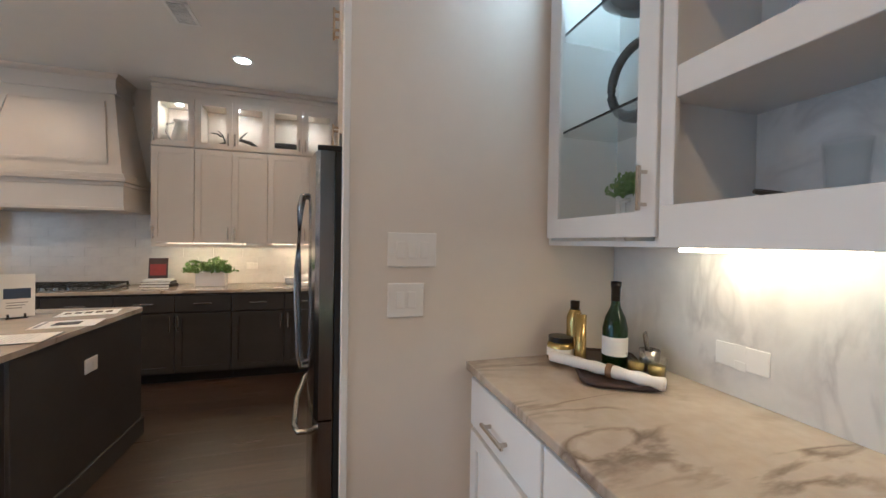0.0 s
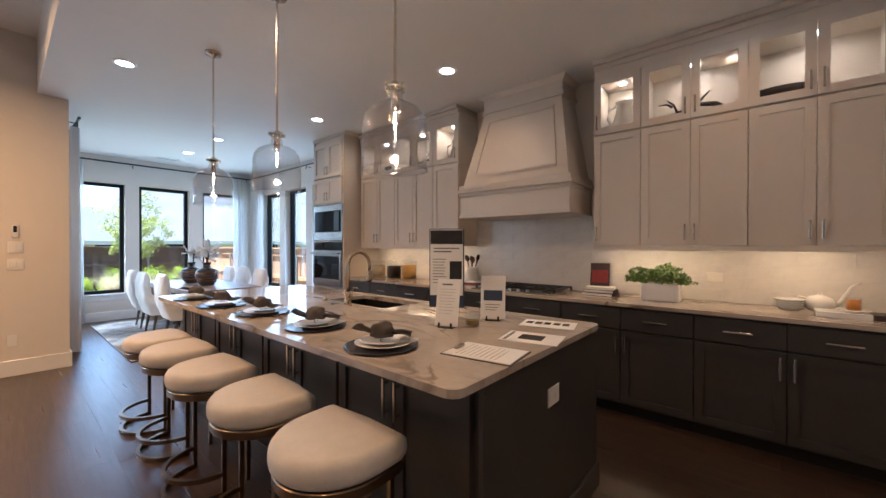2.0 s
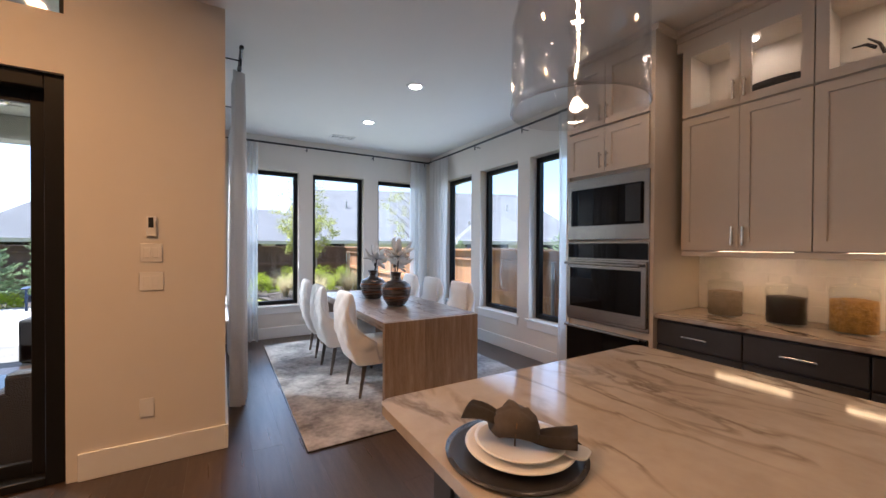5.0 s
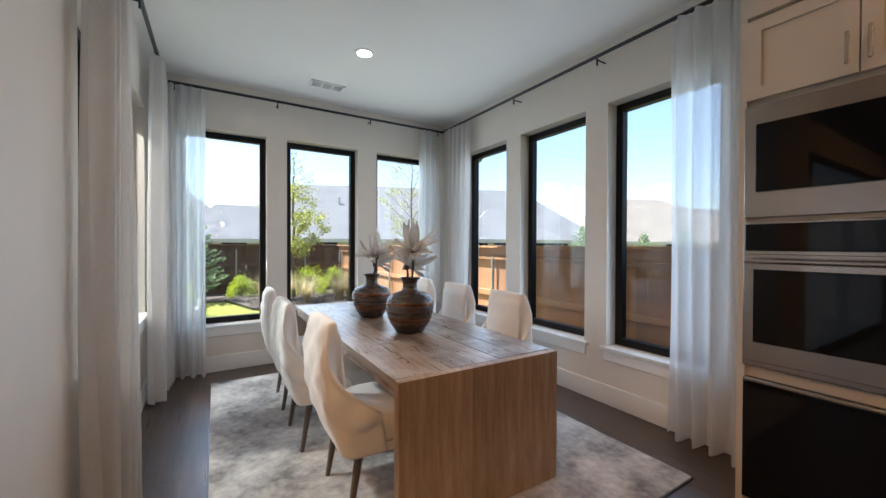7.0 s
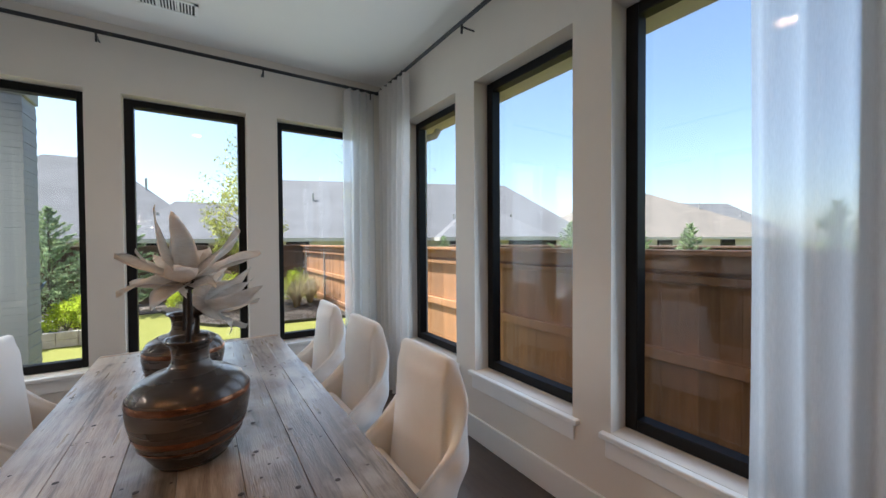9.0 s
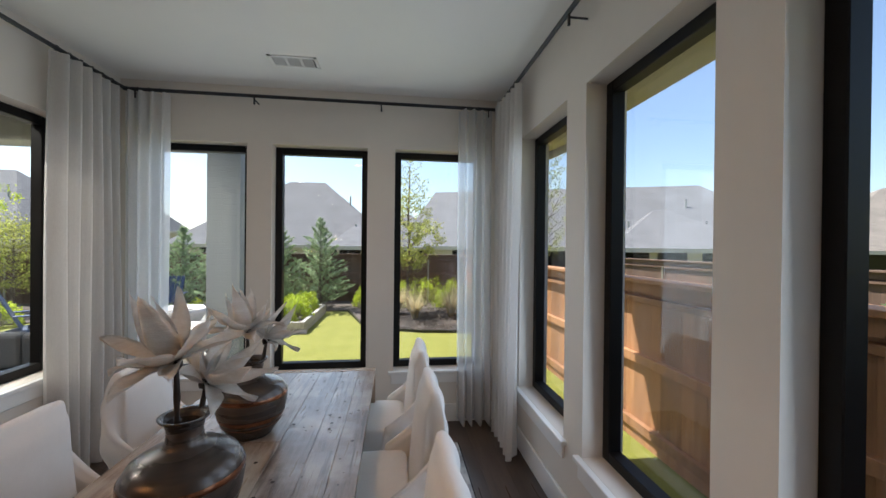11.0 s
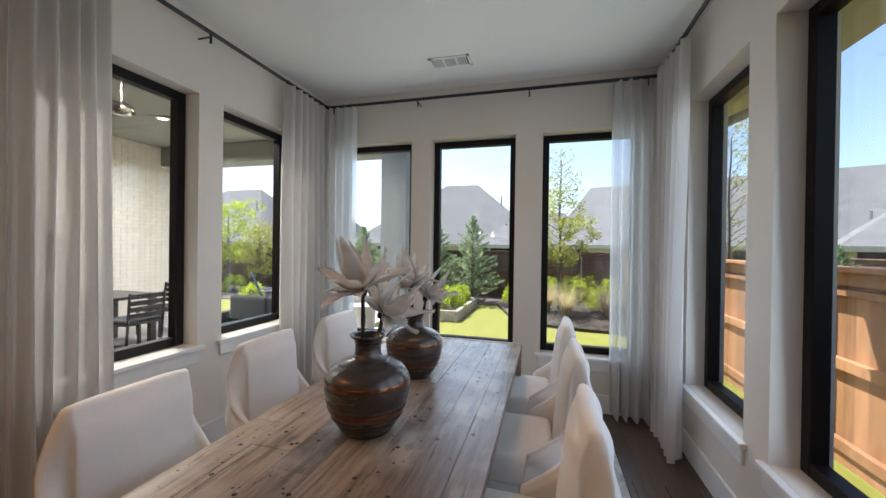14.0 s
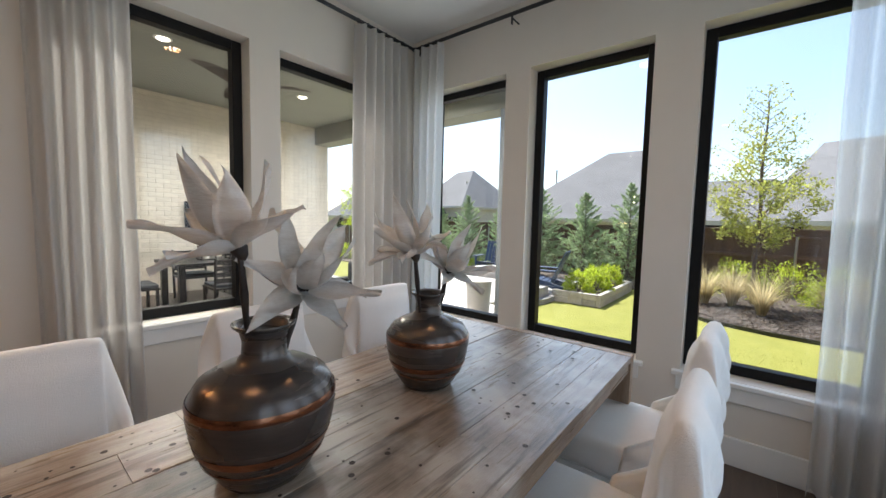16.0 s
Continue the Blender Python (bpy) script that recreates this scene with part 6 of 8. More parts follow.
def bowl_set(x, rz=0):
    w = thing("wooden_bowl", "dark oval wooden bowl leaning in the glass cabinet", "bowl", (x, 5.40, DZ), rz)
    b = lathe([(0, 0), (0.08, 0), (0.17, 0.06), (0.20, 0.13), (0.19, 0.13), (0.16, 0.07), (0, 0.02)], 40)
    turned(b, Matrix.Diagonal((1, 0.65, 1, 1)))
    part("bowl", b, M_TWIG, w, smooth=True)
    return w


bowl_set(-0.16)
bowl_set(-4.30)
for x in (0.14, -4.62):
    b = lathe([(0, 0), (0.05, 0), (0.10, 0.025), (0.105, 0.03), (0.095, 0.03), (0, 0.01)], 32)
    solid("dish", b, M_WHITEC, "white shallow dish in the glass cabinet", "dish", (x, 5.38, DZ), smooth=True)
    b = crumple(int(x * 10), 0.05, 0.04, 0.04, 16, 0.2)
    solid("stone_ornament", b, M_TWIG, "dark rounded ornament on the white dish", "ornament", (x, 5.38, DZ + 0.042), smooth=True)

# ---- butler's pantry bar ----
ZB = 0.96
bar = thing("bar_base_cabinet", "cool white shaker base cabinet of the bar", "cabinet", (0.905, 2.108, 0), -90)
part("body", box(0, 3.2, 0.002, 0.68, 0.1, 0.927), M_PCAB, bar)
part("toe_kick", box(0, 3.2, 0.07, 0.09, 0, 0.1), M_TOE, bar)
for k in range(6):
    x0 = 0.03 + k * 0.53
    d = part("drawer", turned(box(0, 0.515, -0.02, 0, 0, 0.185, 0.003, 1), Matrix.Translation((x0, 0, 0.72))), M_PCAB, bar)
    pull(d, x0 + 0.2575, 0.80, 0.17, False, mat=M_NICKEL)
    d = part("door", turned(shaker(0.515, 0.585), Matrix.Translation((x0, 0, 0.115))), M_PCAB, bar)
    pull(d, x0 + (0.475 if k % 2 == 0 else 0.04), 0.60, 0.15, True)
solid("bar_worktop", box(0.872, 1.588, -1.1, 2.108, 0.928, ZB, 0.004, 2), M_STONE, "polished veined cream stone bar worktop", "worktop")
bsb = thing("bar_backsplash", "pale polished marble backsplash behind the bar", "backsplash", (0, 0, 0), kind="structure")
part("slab", box(1.580, 1.5895, -1.1, 2.108, ZB + 0.0005, 1.43), M_TILE, bsb)
gc = thing("bar_glass_cabinet", "white glass-door cabinet above the bar with ornaments", "cabinet", (1.24, 2.108, 1.43), -90)
part("body", turned(hollow(0.58, 0.345, 1.568), Matrix.Identity(4)), M_PCAB, gc)
ddr = part("door", turned(shaker(0.555, 1.525, rail=0.075, glass=True), Matrix.Translation((0.015, 0, 0.03))), M_PCAB, gc)
g = part("pane", box(0.088, 0.497, -0.012, -0.008, 0.103, 1.482), M_GLASS, ddr, "clear glass pane")
g.visible_shadow = False
pull(ddr, 0.535, 0.17, 0.13, True)
for z in (0.46, 0.86, 1.22):
    sh = part("glass_shelf", box(0.02, 0.56, 0.024, 0.32, z, z + 0.008), M_GREYGL, gc, "glass shelf")
    part("shelf_edge", box(0.02, 0.56, 0.018, 0.0235, z, z + 0.008), M_SLATE, sh, "dark green polished glass edge")
area("bar_cabinet_light", (1.42, 1.82, 2.975), (1.42, 1.82, 1.5), 0.3, 0.05, 1.4, (1.0, 0.88, 0.74), 170)
oc = thing("bar_open_shelf", "white open shelf cabinet above the bar", "shelf", (1.24, 1.527, 1.43), -90)
for q in ((0, 0.018, 0, 0.345, 0, 1.568), (1.582, 1.6, 0, 0.345, 0, 1.568)):
    part("side_panel", box(*q), M_PCAB, oc)
part("bottom_panel", box(0.0185, 1.5815, 0, 0.345, 0, 0.018), M_PCAB, oc)
part("top_panel", box(0.0185, 1.5815, 0, 0.345, 1.55, 1.568), M_PCAB, oc)
part("back_panel", box(0.0185, 1.5815, 0.327, 0.345, 0.0185, 1.5495), M_PCAB, oc)
part("bottom_rail", box(0, 1.6, -0.02, 0, 0.0, 0.115, 0.002, 1), M_PCAB, oc)
part("stile", box(0, 0.045, -0.02, 0, 0.115, 1.568, 0.002, 1), M_PCAB, oc)
for z0, z1 in ((0.40, 0.485), (0.80, 0.86), (1.2, 1.26)):
    part("shelf", box(0.018, 1.582, -0.015, 0.327, z0, z1, 0.002, 1), M_PCAB, oc)
part("back_tile", box(0.02, 1.58, 0.318, 0.326, 0.115, 0.40), M_TILE, oc, "pale marble back panel")
part("deck", box(0.02, 1.58, 0.0, 0.318, 0.095, 0.115), M_PCAB, oc)
crb = solid("bar_crown_moulding", box(1.20, 1.588, -0.08, 2.108, 3.0, 3.046, 0.006, 2), M_PCAB, "white crown moulding above the bar cabinets", "moulding")
# glasses on a black tray
wt = thing("wire_tray", "long black tray with loop handles on the open shelf", "tray", (1.41, 0.95, 1.546), -90)
part("tray", prism(rounded(-0.38, 0.30, -0.09, 0.09, 0.03), 0, 0.012, 0.003, 1), M_BLACK, wt)
part("loop", tube([(-0.38 + -0.04 * math.cos(a) - 0.03, 0.035 * math.sin(a), 0.022 + 0.012 * math.cos(a)) for a in np.linspace(0, 2 * math.pi, 18, endpoint=False)], 0.007, 8, close=True), M_BLACK, wt)
for k, (x, y, z) in enumerate(((1.40, 1.22, 1.559), (1.42, 1.08, 1.559), (1.38, 0.95, 1.559), (1.42, 0.82, 1.559), (1.42, 1.30, 1.9155), (1.40, 1.16, 1.9155), (1.43, 1.02, 1.9155))):
    gl = solid("tumbler", lathe([(0, 0), (0.03, 0), (0.034, 0.005), (0.040, 0.105), (0.037, 0.105), (0.031, 0.010), (0, 0.008)], 28), M_GLASS, "clear cut glass tumbler on the shelf", "glass", (x, y, z), 0, "tumblers on the shelves", smooth=True)
# ornaments behind the bar's glass door
pv = thing("white_jug", "white ceramic jug with greenery behind the glass door", "jug", (1.42, 1.80, 1.449))
part("jug", lathe([(0, 0), (0.045, 0), (0.05, 0.01), (0.048, 0.17), (0.042, 0.17), (0.042, 0.02), (0, 0.015)], 28), M_WHITEC, pv, smooth=True)
part("handle", tube([(-0.045, 0, 0.15), (-0.085, 0, 0.14), (-0.09, 0, 0.08), (-0.046, 0, 0.04)], 0.008, 10), M_WHITEC, pv, smooth=True)
me2 = bpy.data.meshes.new("foliage")
me2.from_pydata((vv * np.array([0.4, 0.8, 0.6]) + np.array([0, 0, 0.08])).tolist(), [], [(4 * k, 4 * k + 1, 4 * k + 2, 4 * k + 3) for k in range(n)])
me2.materials.append(M_LEAF)
fo = new("foliage", me2)
fo.parent = pv
rg = thing("ring_ornament", "dark ring sculpture on a glass shelf", "ornament", (1.42, 1.83, 1.899))
part("ring", tube([(0, 0.13 * math.cos(a), 0.15 + 0.13 * math.sin(a)) for a in np.linspace(0, 2 * math.pi, 32, endpoint=False)], 0.018, 12, close=True), M_SLATE, rg, smooth=True)
part("foot", box(-0.03, 0.03, -0.04, 0.04, 0, 0.025, 0.004, 1), M_SLATE, rg)
bo = thing("dark_bowl", "wide dark bowl on the upper glass shelf", "bowl", (1.42, 1.82, 2.299))
part("bowl", lathe([(0, 0), (0.06, 0), (0.13, 0.05), (0.145, 0.12), (0.135, 0.12), (0.12, 0.055), (0, 0.02)], 36), M_SLATE, bo, smooth=True)
solid("bar_light_strip", box(1.47, 1.50, 1.22, 1.68, 1.416, 1.4285), M_LED, "warm glowing strip under the bar cabinets", "light strip")
area("bar_strip_light", (1.485, 1.50, 1.41), (1.42, 1.45, 0.9), 0.03, 0.30, 0.13, (1.0, 0.58, 0.25), 170)
# drinks tray
tr2 = thing("drinks_tray", "dark wooden drinks tray on the bar", "tray", (1.37, 1.88, ZB), 62)
part("tray", prism(rounded(-0.21, 0.21, -0.12, 0.12, 0.05), 0, 0.012, 0.004, 2), M_BOOKD, tr2)
rimb = bmesh.new()
ro = rounded(-0.215, 0.215, -0.125, 0.125, 0.05)
tube([(x, y, 0.014) for x, y in ro], 0.008, 8, rimb, True)
part("rim", rimb, M_BOOKD, tr2)


def bottle(x, y, prof, mat, label, cap=None, lab=None, name="bottle"):
    o = thing(name, label, "bottle", (x, y, ZB + 0.012), 0, "bottles on the tray")
    part("glass", lathe(prof, 28), mat, o, smooth=True)
    if cap:
        part("cap", lathe(cap, 24), M_FOIL, o, "dark foil cap", smooth=True)
    if lab:
        part("label", lathe(lab, 28), M_PAPER, o, "white paper label")
    return o


M_BGREEN = material("bottle_green", (0.010, 0.026, 0.006), 0.08, vary=0.2, scale=5)
bottle(1.385, 1.87, [(0, 0), (0.042, 0), (0.045, 0.01), (0.045, 0.15), (0.036, 0.19), (0.018, 0.23), (0.0145, 0.26), (0.0145, 0.27)], M_BGREEN, "green sparkling wine bottle with black foil on the tray",
       [(0.0146, 0.25), (0.0165, 0.252), (0.0165, 0.30), (0.019, 0.305), (0.019, 0.325), (0, 0.328)], [(0.0455, 0.05), (0.0458, 0.05), (0.0458, 0.12), (0.0455, 0.12)])
bottle(1.30, 2.0, [(0, 0), (0.03, 0), (0.032, 0.005), (0.032, 0.17), (0.024, 0.19), (0.02, 0.20), (0, 0.2)], M_GOLDL, "tall square gold liqueur bottle on the tray", [(0, 0.2005), (0.018, 0.2005), (0.018, 0.235), (0, 0.236)])
bottle(1.285, 1.94, [(0, 0), (0.02, 0), (0.021, 0.004), (0.021, 0.19), (0, 0.192)], M_GOLDL, "slim gold bottle on the tray")
mj = thing("honey_jar", "squat amber jar with dark lid on the tray", "jar", (1.235, 2.0, ZB + 0.012))
part("jar", lathe([(0, 0), (0.045, 0), (0.052, 0.01), (0.052, 0.06), (0.045, 0.075), (0, 0.075)], 28), M_GOLDL, mj, smooth=True)
part("lid", lathe([(0, 0.0755), (0.047, 0.0755), (0.047, 0.095), (0, 0.096)], 28), M_FOIL, mj, "dark lid")
part("label", lathe([(0.0523, 0.02), (0.0527, 0.02), (0.0527, 0.052), (0.0523, 0.052)], 28), M_PAPER, mj, "white label")
for x, y in ((1.39, 1.77), (1.43, 1.72)):
    o = thing("shot_glass", "small glass of amber drink on the tray", "glass", (x, y, ZB + 0.012), 0, "glasses on the tray")
    part("glass", lathe([(0, 0), (0.028, 0), (0.032, 0.075), (0.030, 0.075), (0.026, 0.008), (0, 0.008)], 24), M_GLASS, o, smooth=True)
    part("drink", lathe([(0, 0.0085), (0.0255, 0.0085), (0.028, 0.05), (0, 0.05)], 24), M_GOLDL, o, smooth=True)
dc = thing("tongs_glass", "small tumbler holding metal bar tools", "bar tools", (1.48, 1.80, ZB + 0.012))
part("tumbler", lathe([(0, 0), (0.03, 0), (0.036, 0.08), (0.034, 0.08), (0.028, 0.006), (0, 0.006)], 24), M_STEEL, dc, smooth=True)
for k in range(3):
    part("tool", rod((0.005 * k, 0, 0.01), (0.02 * k - 0.03, 0.015 * k, 0.14), 0.004, 8), M_STEEL, dc)
rl_ = thing("rolled_towel", "rolled white linen towel lying on the tray", "towel", (1.27, 1.80, ZB + 0.037), 0)
rp = Vector((1.165, 1.985, 0)), Vector((1.345, 1.63, 0))
dv = (rp[1] - rp[0])
tb2 = tube([Vector((-dv.x / 2, -dv.y / 2, 0)) + dv * t for t in np.linspace(0, 1, 12)], [0.020 + 0.003 * math.sin(3 * k) for k in range(12)], 14)
part("roll", tb2, M_TOWEL, rl_, smooth=True)
part("band", tube([Vector((-dv.x / 2, -dv.y / 2, 0)) + dv * t for t in (0.55, 0.60)], 0.0245, 14), M_SPOON, rl_, "twine band")
op = plate(1.58, 1.545, 1.09, 0.16, 0.075, -90, "outlet", "white double socket outlet on the marble backsplash")

# ---- outdoors: ground ----
G = -0.45
M_LAWN = material("lawn", (0.175, 0.178, 0.022), 0.9, scale=2.2, second=(0.215, 0.212, 0.034), bump=0.8, bump_scale=120)
M_SOIL = material("mulch", (0.06, 0.046, 0.038), 0.95, scale=22, second=(0.14, 0.112, 0.095), bump=1.0, bump_scale=45)
M_CONC = material("concrete", (0.42, 0.39, 0.36), 0.8, vary=0.2, scale=2.5, bump=0.15, bump_scale=90)
M_GRAVEL = material("gravel", (0.40, 0.38, 0.36), 0.9, scale=30, second=(0.22, 0.21, 0.20), bump=1.0, bump_scale=60)
M_BLOCK = material("stone_block", (0.46, 0.42, 0.37), 0.85, vary=0.3, scale=8, bump=0.5, bump_scale=40, island=0.12)
M_FENCE = material("cedar_fence", (0.43, 0.215, 0.095), 0.7, vary=0.35, scale=3, stretch=(6, 6, 0.7), bump=0.2, bump_scale=30, island=0.22, second=(0.29, 0.14, 0.065))
M_FENCED = material("stained_fence", (0.15, 0.088, 0.058), 0.75, vary=0.35, scale=3, stretch=(6, 6, 0.7), bump=0.2, bump_scale=30, island=0.22)
M_POST = material("steel_post", (0.42, 0.40, 0.37), 0.5, 0.6, vary=0.2)
M_ROOF = material("shingle_grey", (0.185, 0.182, 0.187), 0.9, vary=0.35, scale=0.9, bump=0.8, bump_scale=9, second=(0.15, 0.147, 0.15))
M_ROOFT = material("shingle_tan", (0.24, 0.205, 0.17), 0.9, vary=0.35, scale=0.9, bump=0.8, bump_scale=9, second=(0.18, 0.155, 0.13))


def shingled(m, course=0.085, tab=0.45):
    """Rows of overlapping tabs: each course darkens at its lower edge, each tab differs a little."""
    n, l = m.node_tree.nodes, m.node_tree.links
    p = n["Principled BSDF"]
    tc, sp, ad, cb, br = n.new("ShaderNodeTexCoord"), n.new("ShaderNodeSeparateXYZ"), n.new("ShaderNodeMath"), n.new("ShaderNodeCombineXYZ"), n.new("ShaderNodeTexBrick")
    l.new(tc.outputs["Object"], sp.inputs[0])
    l.new(sp.outputs[0], ad.inputs[0])
    l.new(sp.outputs[1], ad.inputs[1])
    l.new(ad.outputs[0], cb.inputs[0])
    l.new(sp.outputs[2], cb.inputs[1])
    l.new(cb.outputs[0], br.inputs[0])
    br.inputs["Scale"].default_value = 1.0
    br.inputs["Brick Width"].default_value, br.inputs["Row Height"].default_value, br.inputs["Mortar Size"].default_value = tab, course, 0.009
    br.inputs["Color1"].default_value, br.inputs["Color2"].default_value, br.inputs["Mortar"].default_value = (0.86, 0.86, 0.86, 1), (1.12, 1.12, 1.12, 1), (0.72, 0.72, 0.72, 1)
    mx = n.new("ShaderNodeMix")
    mx.data_type, mx.blend_type = "RGBA", "MULTIPLY"
    mx.inputs[0].default_value = 1.0
    l.new(p.inputs["Base Color"].links[0].from_socket, mx.inputs[6])
    l.new(br.outputs[0], mx.inputs[7])
    l.new(mx.outputs[2], p.inputs["Base Color"])


shingled(M_ROOF)
shingled(M_ROOFT)
M_STUCCO = material("pale_stucco", (0.46, 0.43, 0.40), 0.9, vary=0.12, scale=2, bump=0.3, bump_scale=40)
M_BRICK = material("painted_brick", (0.76, 0.71, 0.61), 0.75, vary=0.15, scale=6, bump=0.5, bump_scale=50, island=0.06)
M_MORTAR = material("painted_mortar", (0.68, 0.63, 0.54), 0.9, vary=0.15, scale=9, bump=0.4, bump_scale=60)
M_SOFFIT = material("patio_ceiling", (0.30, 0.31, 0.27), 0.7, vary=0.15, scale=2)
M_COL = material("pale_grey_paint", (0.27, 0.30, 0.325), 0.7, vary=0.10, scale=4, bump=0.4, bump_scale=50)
M_WICKER = material("black_wicker", (0.018, 0.017, 0.017), 0.55, vary=0.3, scale=30, bump=0.8, bump_scale=120)
M_GREYC = material("grey_cushion", (0.05, 0.056, 0.066), 0.9, vary=0.15, scale=9, bump=0.2, bump_scale=250)
M_ADIR = material("navy_poly", (0.03, 0.055, 0.12), 0.5, vary=0.2, scale=8)
M_PITW = material("white_concrete", (0.62, 0.60, 0.57), 0.7, vary=0.12, scale=5, bump=0.2, bump_scale=60)
M_BARK = material("bark", (0.17, 0.13, 0.10), 0.9, vary=0.4, scale=12, stretch=(4, 4, 1), bump=0.8, bump_scale=60)


def foliage_mat(name, a, b):
    m = material(name, a, 0.6, scale=1.5, second=b)
    n, l = m.node_tree.nodes, m.node_tree.links
    p = n["Principled BSDF"]
    t, x, g = n.new("ShaderNodeBsdfTranslucent"), n.new("ShaderNodeMixShader"), n.new("ShaderNodeNewGeometry")
    h, mr = n.new("ShaderNodeHueSaturation"), n.new("ShaderNodeMapRange")
    mr.inputs[3].default_value, mr.inputs[4].default_value = 0.55, 1.45
    l.new(g.outputs["Random Per Island"], mr.inputs[0])
    l.new(mr.outputs[0], h.inputs["Value"])
    l.new(p.inputs["Base Color"].links[0].from_socket, h.inputs["Color"])
    l.new(h.outputs[0], p.inputs["Base Color"])
    l.new(h.outputs[0], t.inputs[0])
    x.inputs[0].default_value = 0.58
    l.new(p.outputs[0], x.inputs[1])
    l.new(t.outputs[0], x.inputs[2])
    l.new(x.outputs[0], n["Material Output"].inputs[0])
    return m


M_CONIF = foliage_mat("conifer_needles", (0.23, 0.30, 0.15), (0.34, 0.43, 0.23))
M_YOUNG = foliage_mat("young_leaves", (0.33, 0.36, 0.08), (0.46, 0.46, 0.12))
M_BOX = foliage_mat("boxwood_leaves", (0.36, 0.45, 0.03), (0.50, 0.57, 0.06))
M_STRAW = foliage_mat("dry_grass", (0.46, 0.38, 0.20), (0.58, 0.50, 0.30))
M_BLADE = foliage_mat("lawn_blades", (0.18, 0.19, 0.02), (0.22, 0.22, 0.03))

ground = solid("ground", box(-400, 400, -400, 400, G - 0.4, G), M_LAWN, "bright green mown lawn", "lawn", kind="structure")
solid("planting_bed", prism([(-20.4, -14), (-16.6, -14), (-16.4, -6), (-17.8, -3.2), (-18.2, 1.2), (-18.4, 3.0), (-16.3, 3.6), (-15.45, 4.25), (-15.1, 5.2), (-14.9, 7.1), (-20.4, 7.1)], G - 0.1, G + 0.03), M_SOIL, "dark mulch planting bed along the fence", "planting bed", kind="structure")
ed = thing("bed_edging", "thin dark metal edging of the planting bed", "edging", (0, 0, 0))
pts = [(-18.4, 3.0), (-16.3, 3.6), (-15.45, 4.25), (-15.1, 5.2), (-14.9, 7.1)]
for (xa, ya), (xb, yb) in zip(pts, pts[1:]):
    b = box(0, math.hypot(xb - xa, yb - ya), -0.012, 0.012, G - 0.05, G + 0.07)
    turned(b, pose(xa, ya, 0, 0, 0, math.degrees(math.atan2(yb - ya, xb - xa))))
    part("strip", b, M_BLACK, ed)
solid("patio_slab", box(-12.3, -6.52, -3.3, 1.97, G - 0.1, -0.05, 0.01, 1), M_CONC, "smooth concrete slab of the covered patio", "patio", kind="structure")
solid("patio_path", box(-15.2, -12.31, -2.6, 1.2, G - 0.1, -0.11, 0.01, 1), M_CONC, "sunlit concrete terrace beyond the patio roof", "terrace", kind="structure")
solid("gravel_bed", prism(rounded(-18.0, -14.3, -3.7, 1.35, 0.5), G - 0.1, G + 0.12), M_GRAVEL, "pale gravel fire pit area", "gravel", kind="structure")
rnd = random.Random(11)
gb = []
for _ in range(9000):
    u, v = rnd.random(), rnd.random()
    x, y = -13.9 + 4.2 * u, 2.4 + 4.8 * v
    if rnd.random() < 0.3:
        x, y = -18 + 8.3 * u, 2.1 + 5 * v
    h, a, w = rnd.uniform(0.006, 0.013), rnd.uniform(0, 6.28), 0.004
    gb.append((x, y, h, a, w))
vs, fs = [], []
for x, y, h, a, w in gb:
    k = len(vs)
    c, s = math.cos(a), math.sin(a)
    vs += [(x - c * w, y - s * w, G), (x + c * w, y + s * w, G), (x + 0.5 * h * s, y - 0.5 * h * c, G + h)]
    fs.append((k, k + 1, k + 2))
me = bpy.data.meshes.new("grass")
me.from_pydata(vs, [], fs)
me.materials.append(M_BLADE)
tagged(new("grass", me), "short green grass blades of the lawn", "grass", kind="stuff")


rnd = random.Random(12)
vs, fs = [], []
for _ in range(9000):
    x, y = rnd.uniform(-18.4, -14.9), rnd.uniform(3.6, 7.1)
    if x > min(-16.35 + (y - 3.6) * 1.3, -15.5 + (y - 4.25) * 0.3, -15.02):
        continue
    a, e, w = rnd.uniform(0, 6.28), rnd.uniform(0.02, 0.06), rnd.uniform(0.008, 0.02)
    c, s, k = math.cos(a), math.sin(a), len(vs)
    za, zb = G + 0.032 + rnd.uniform(0, 0.02), G + 0.032 + rnd.uniform(0.01, 0.04)
    vs += [(x - c * e - s * w, y - s * e + c * w, za), (x - c * e + s * w, y - s * e - c * w, za), (x + c * e + s * w, y + s * e - c * w, zb), (x + c * e - s * w, y + s * e + c * w, zb + 0.01)]
    fs.append((k, k + 1, k + 2, k + 3))
me = bpy.data.meshes.new("mulch_chips")
me.from_pydata(vs, [], fs)
M_CHIP = foliage_mat("bark_chip", (0.10, 0.08, 0.066), (0.24, 0.20, 0.17))
me.materials.append(M_CHIP)
tagged(new("mulch_chips", me), "loose dark bark chips over the planting bed", "mulch", kind="stuff")


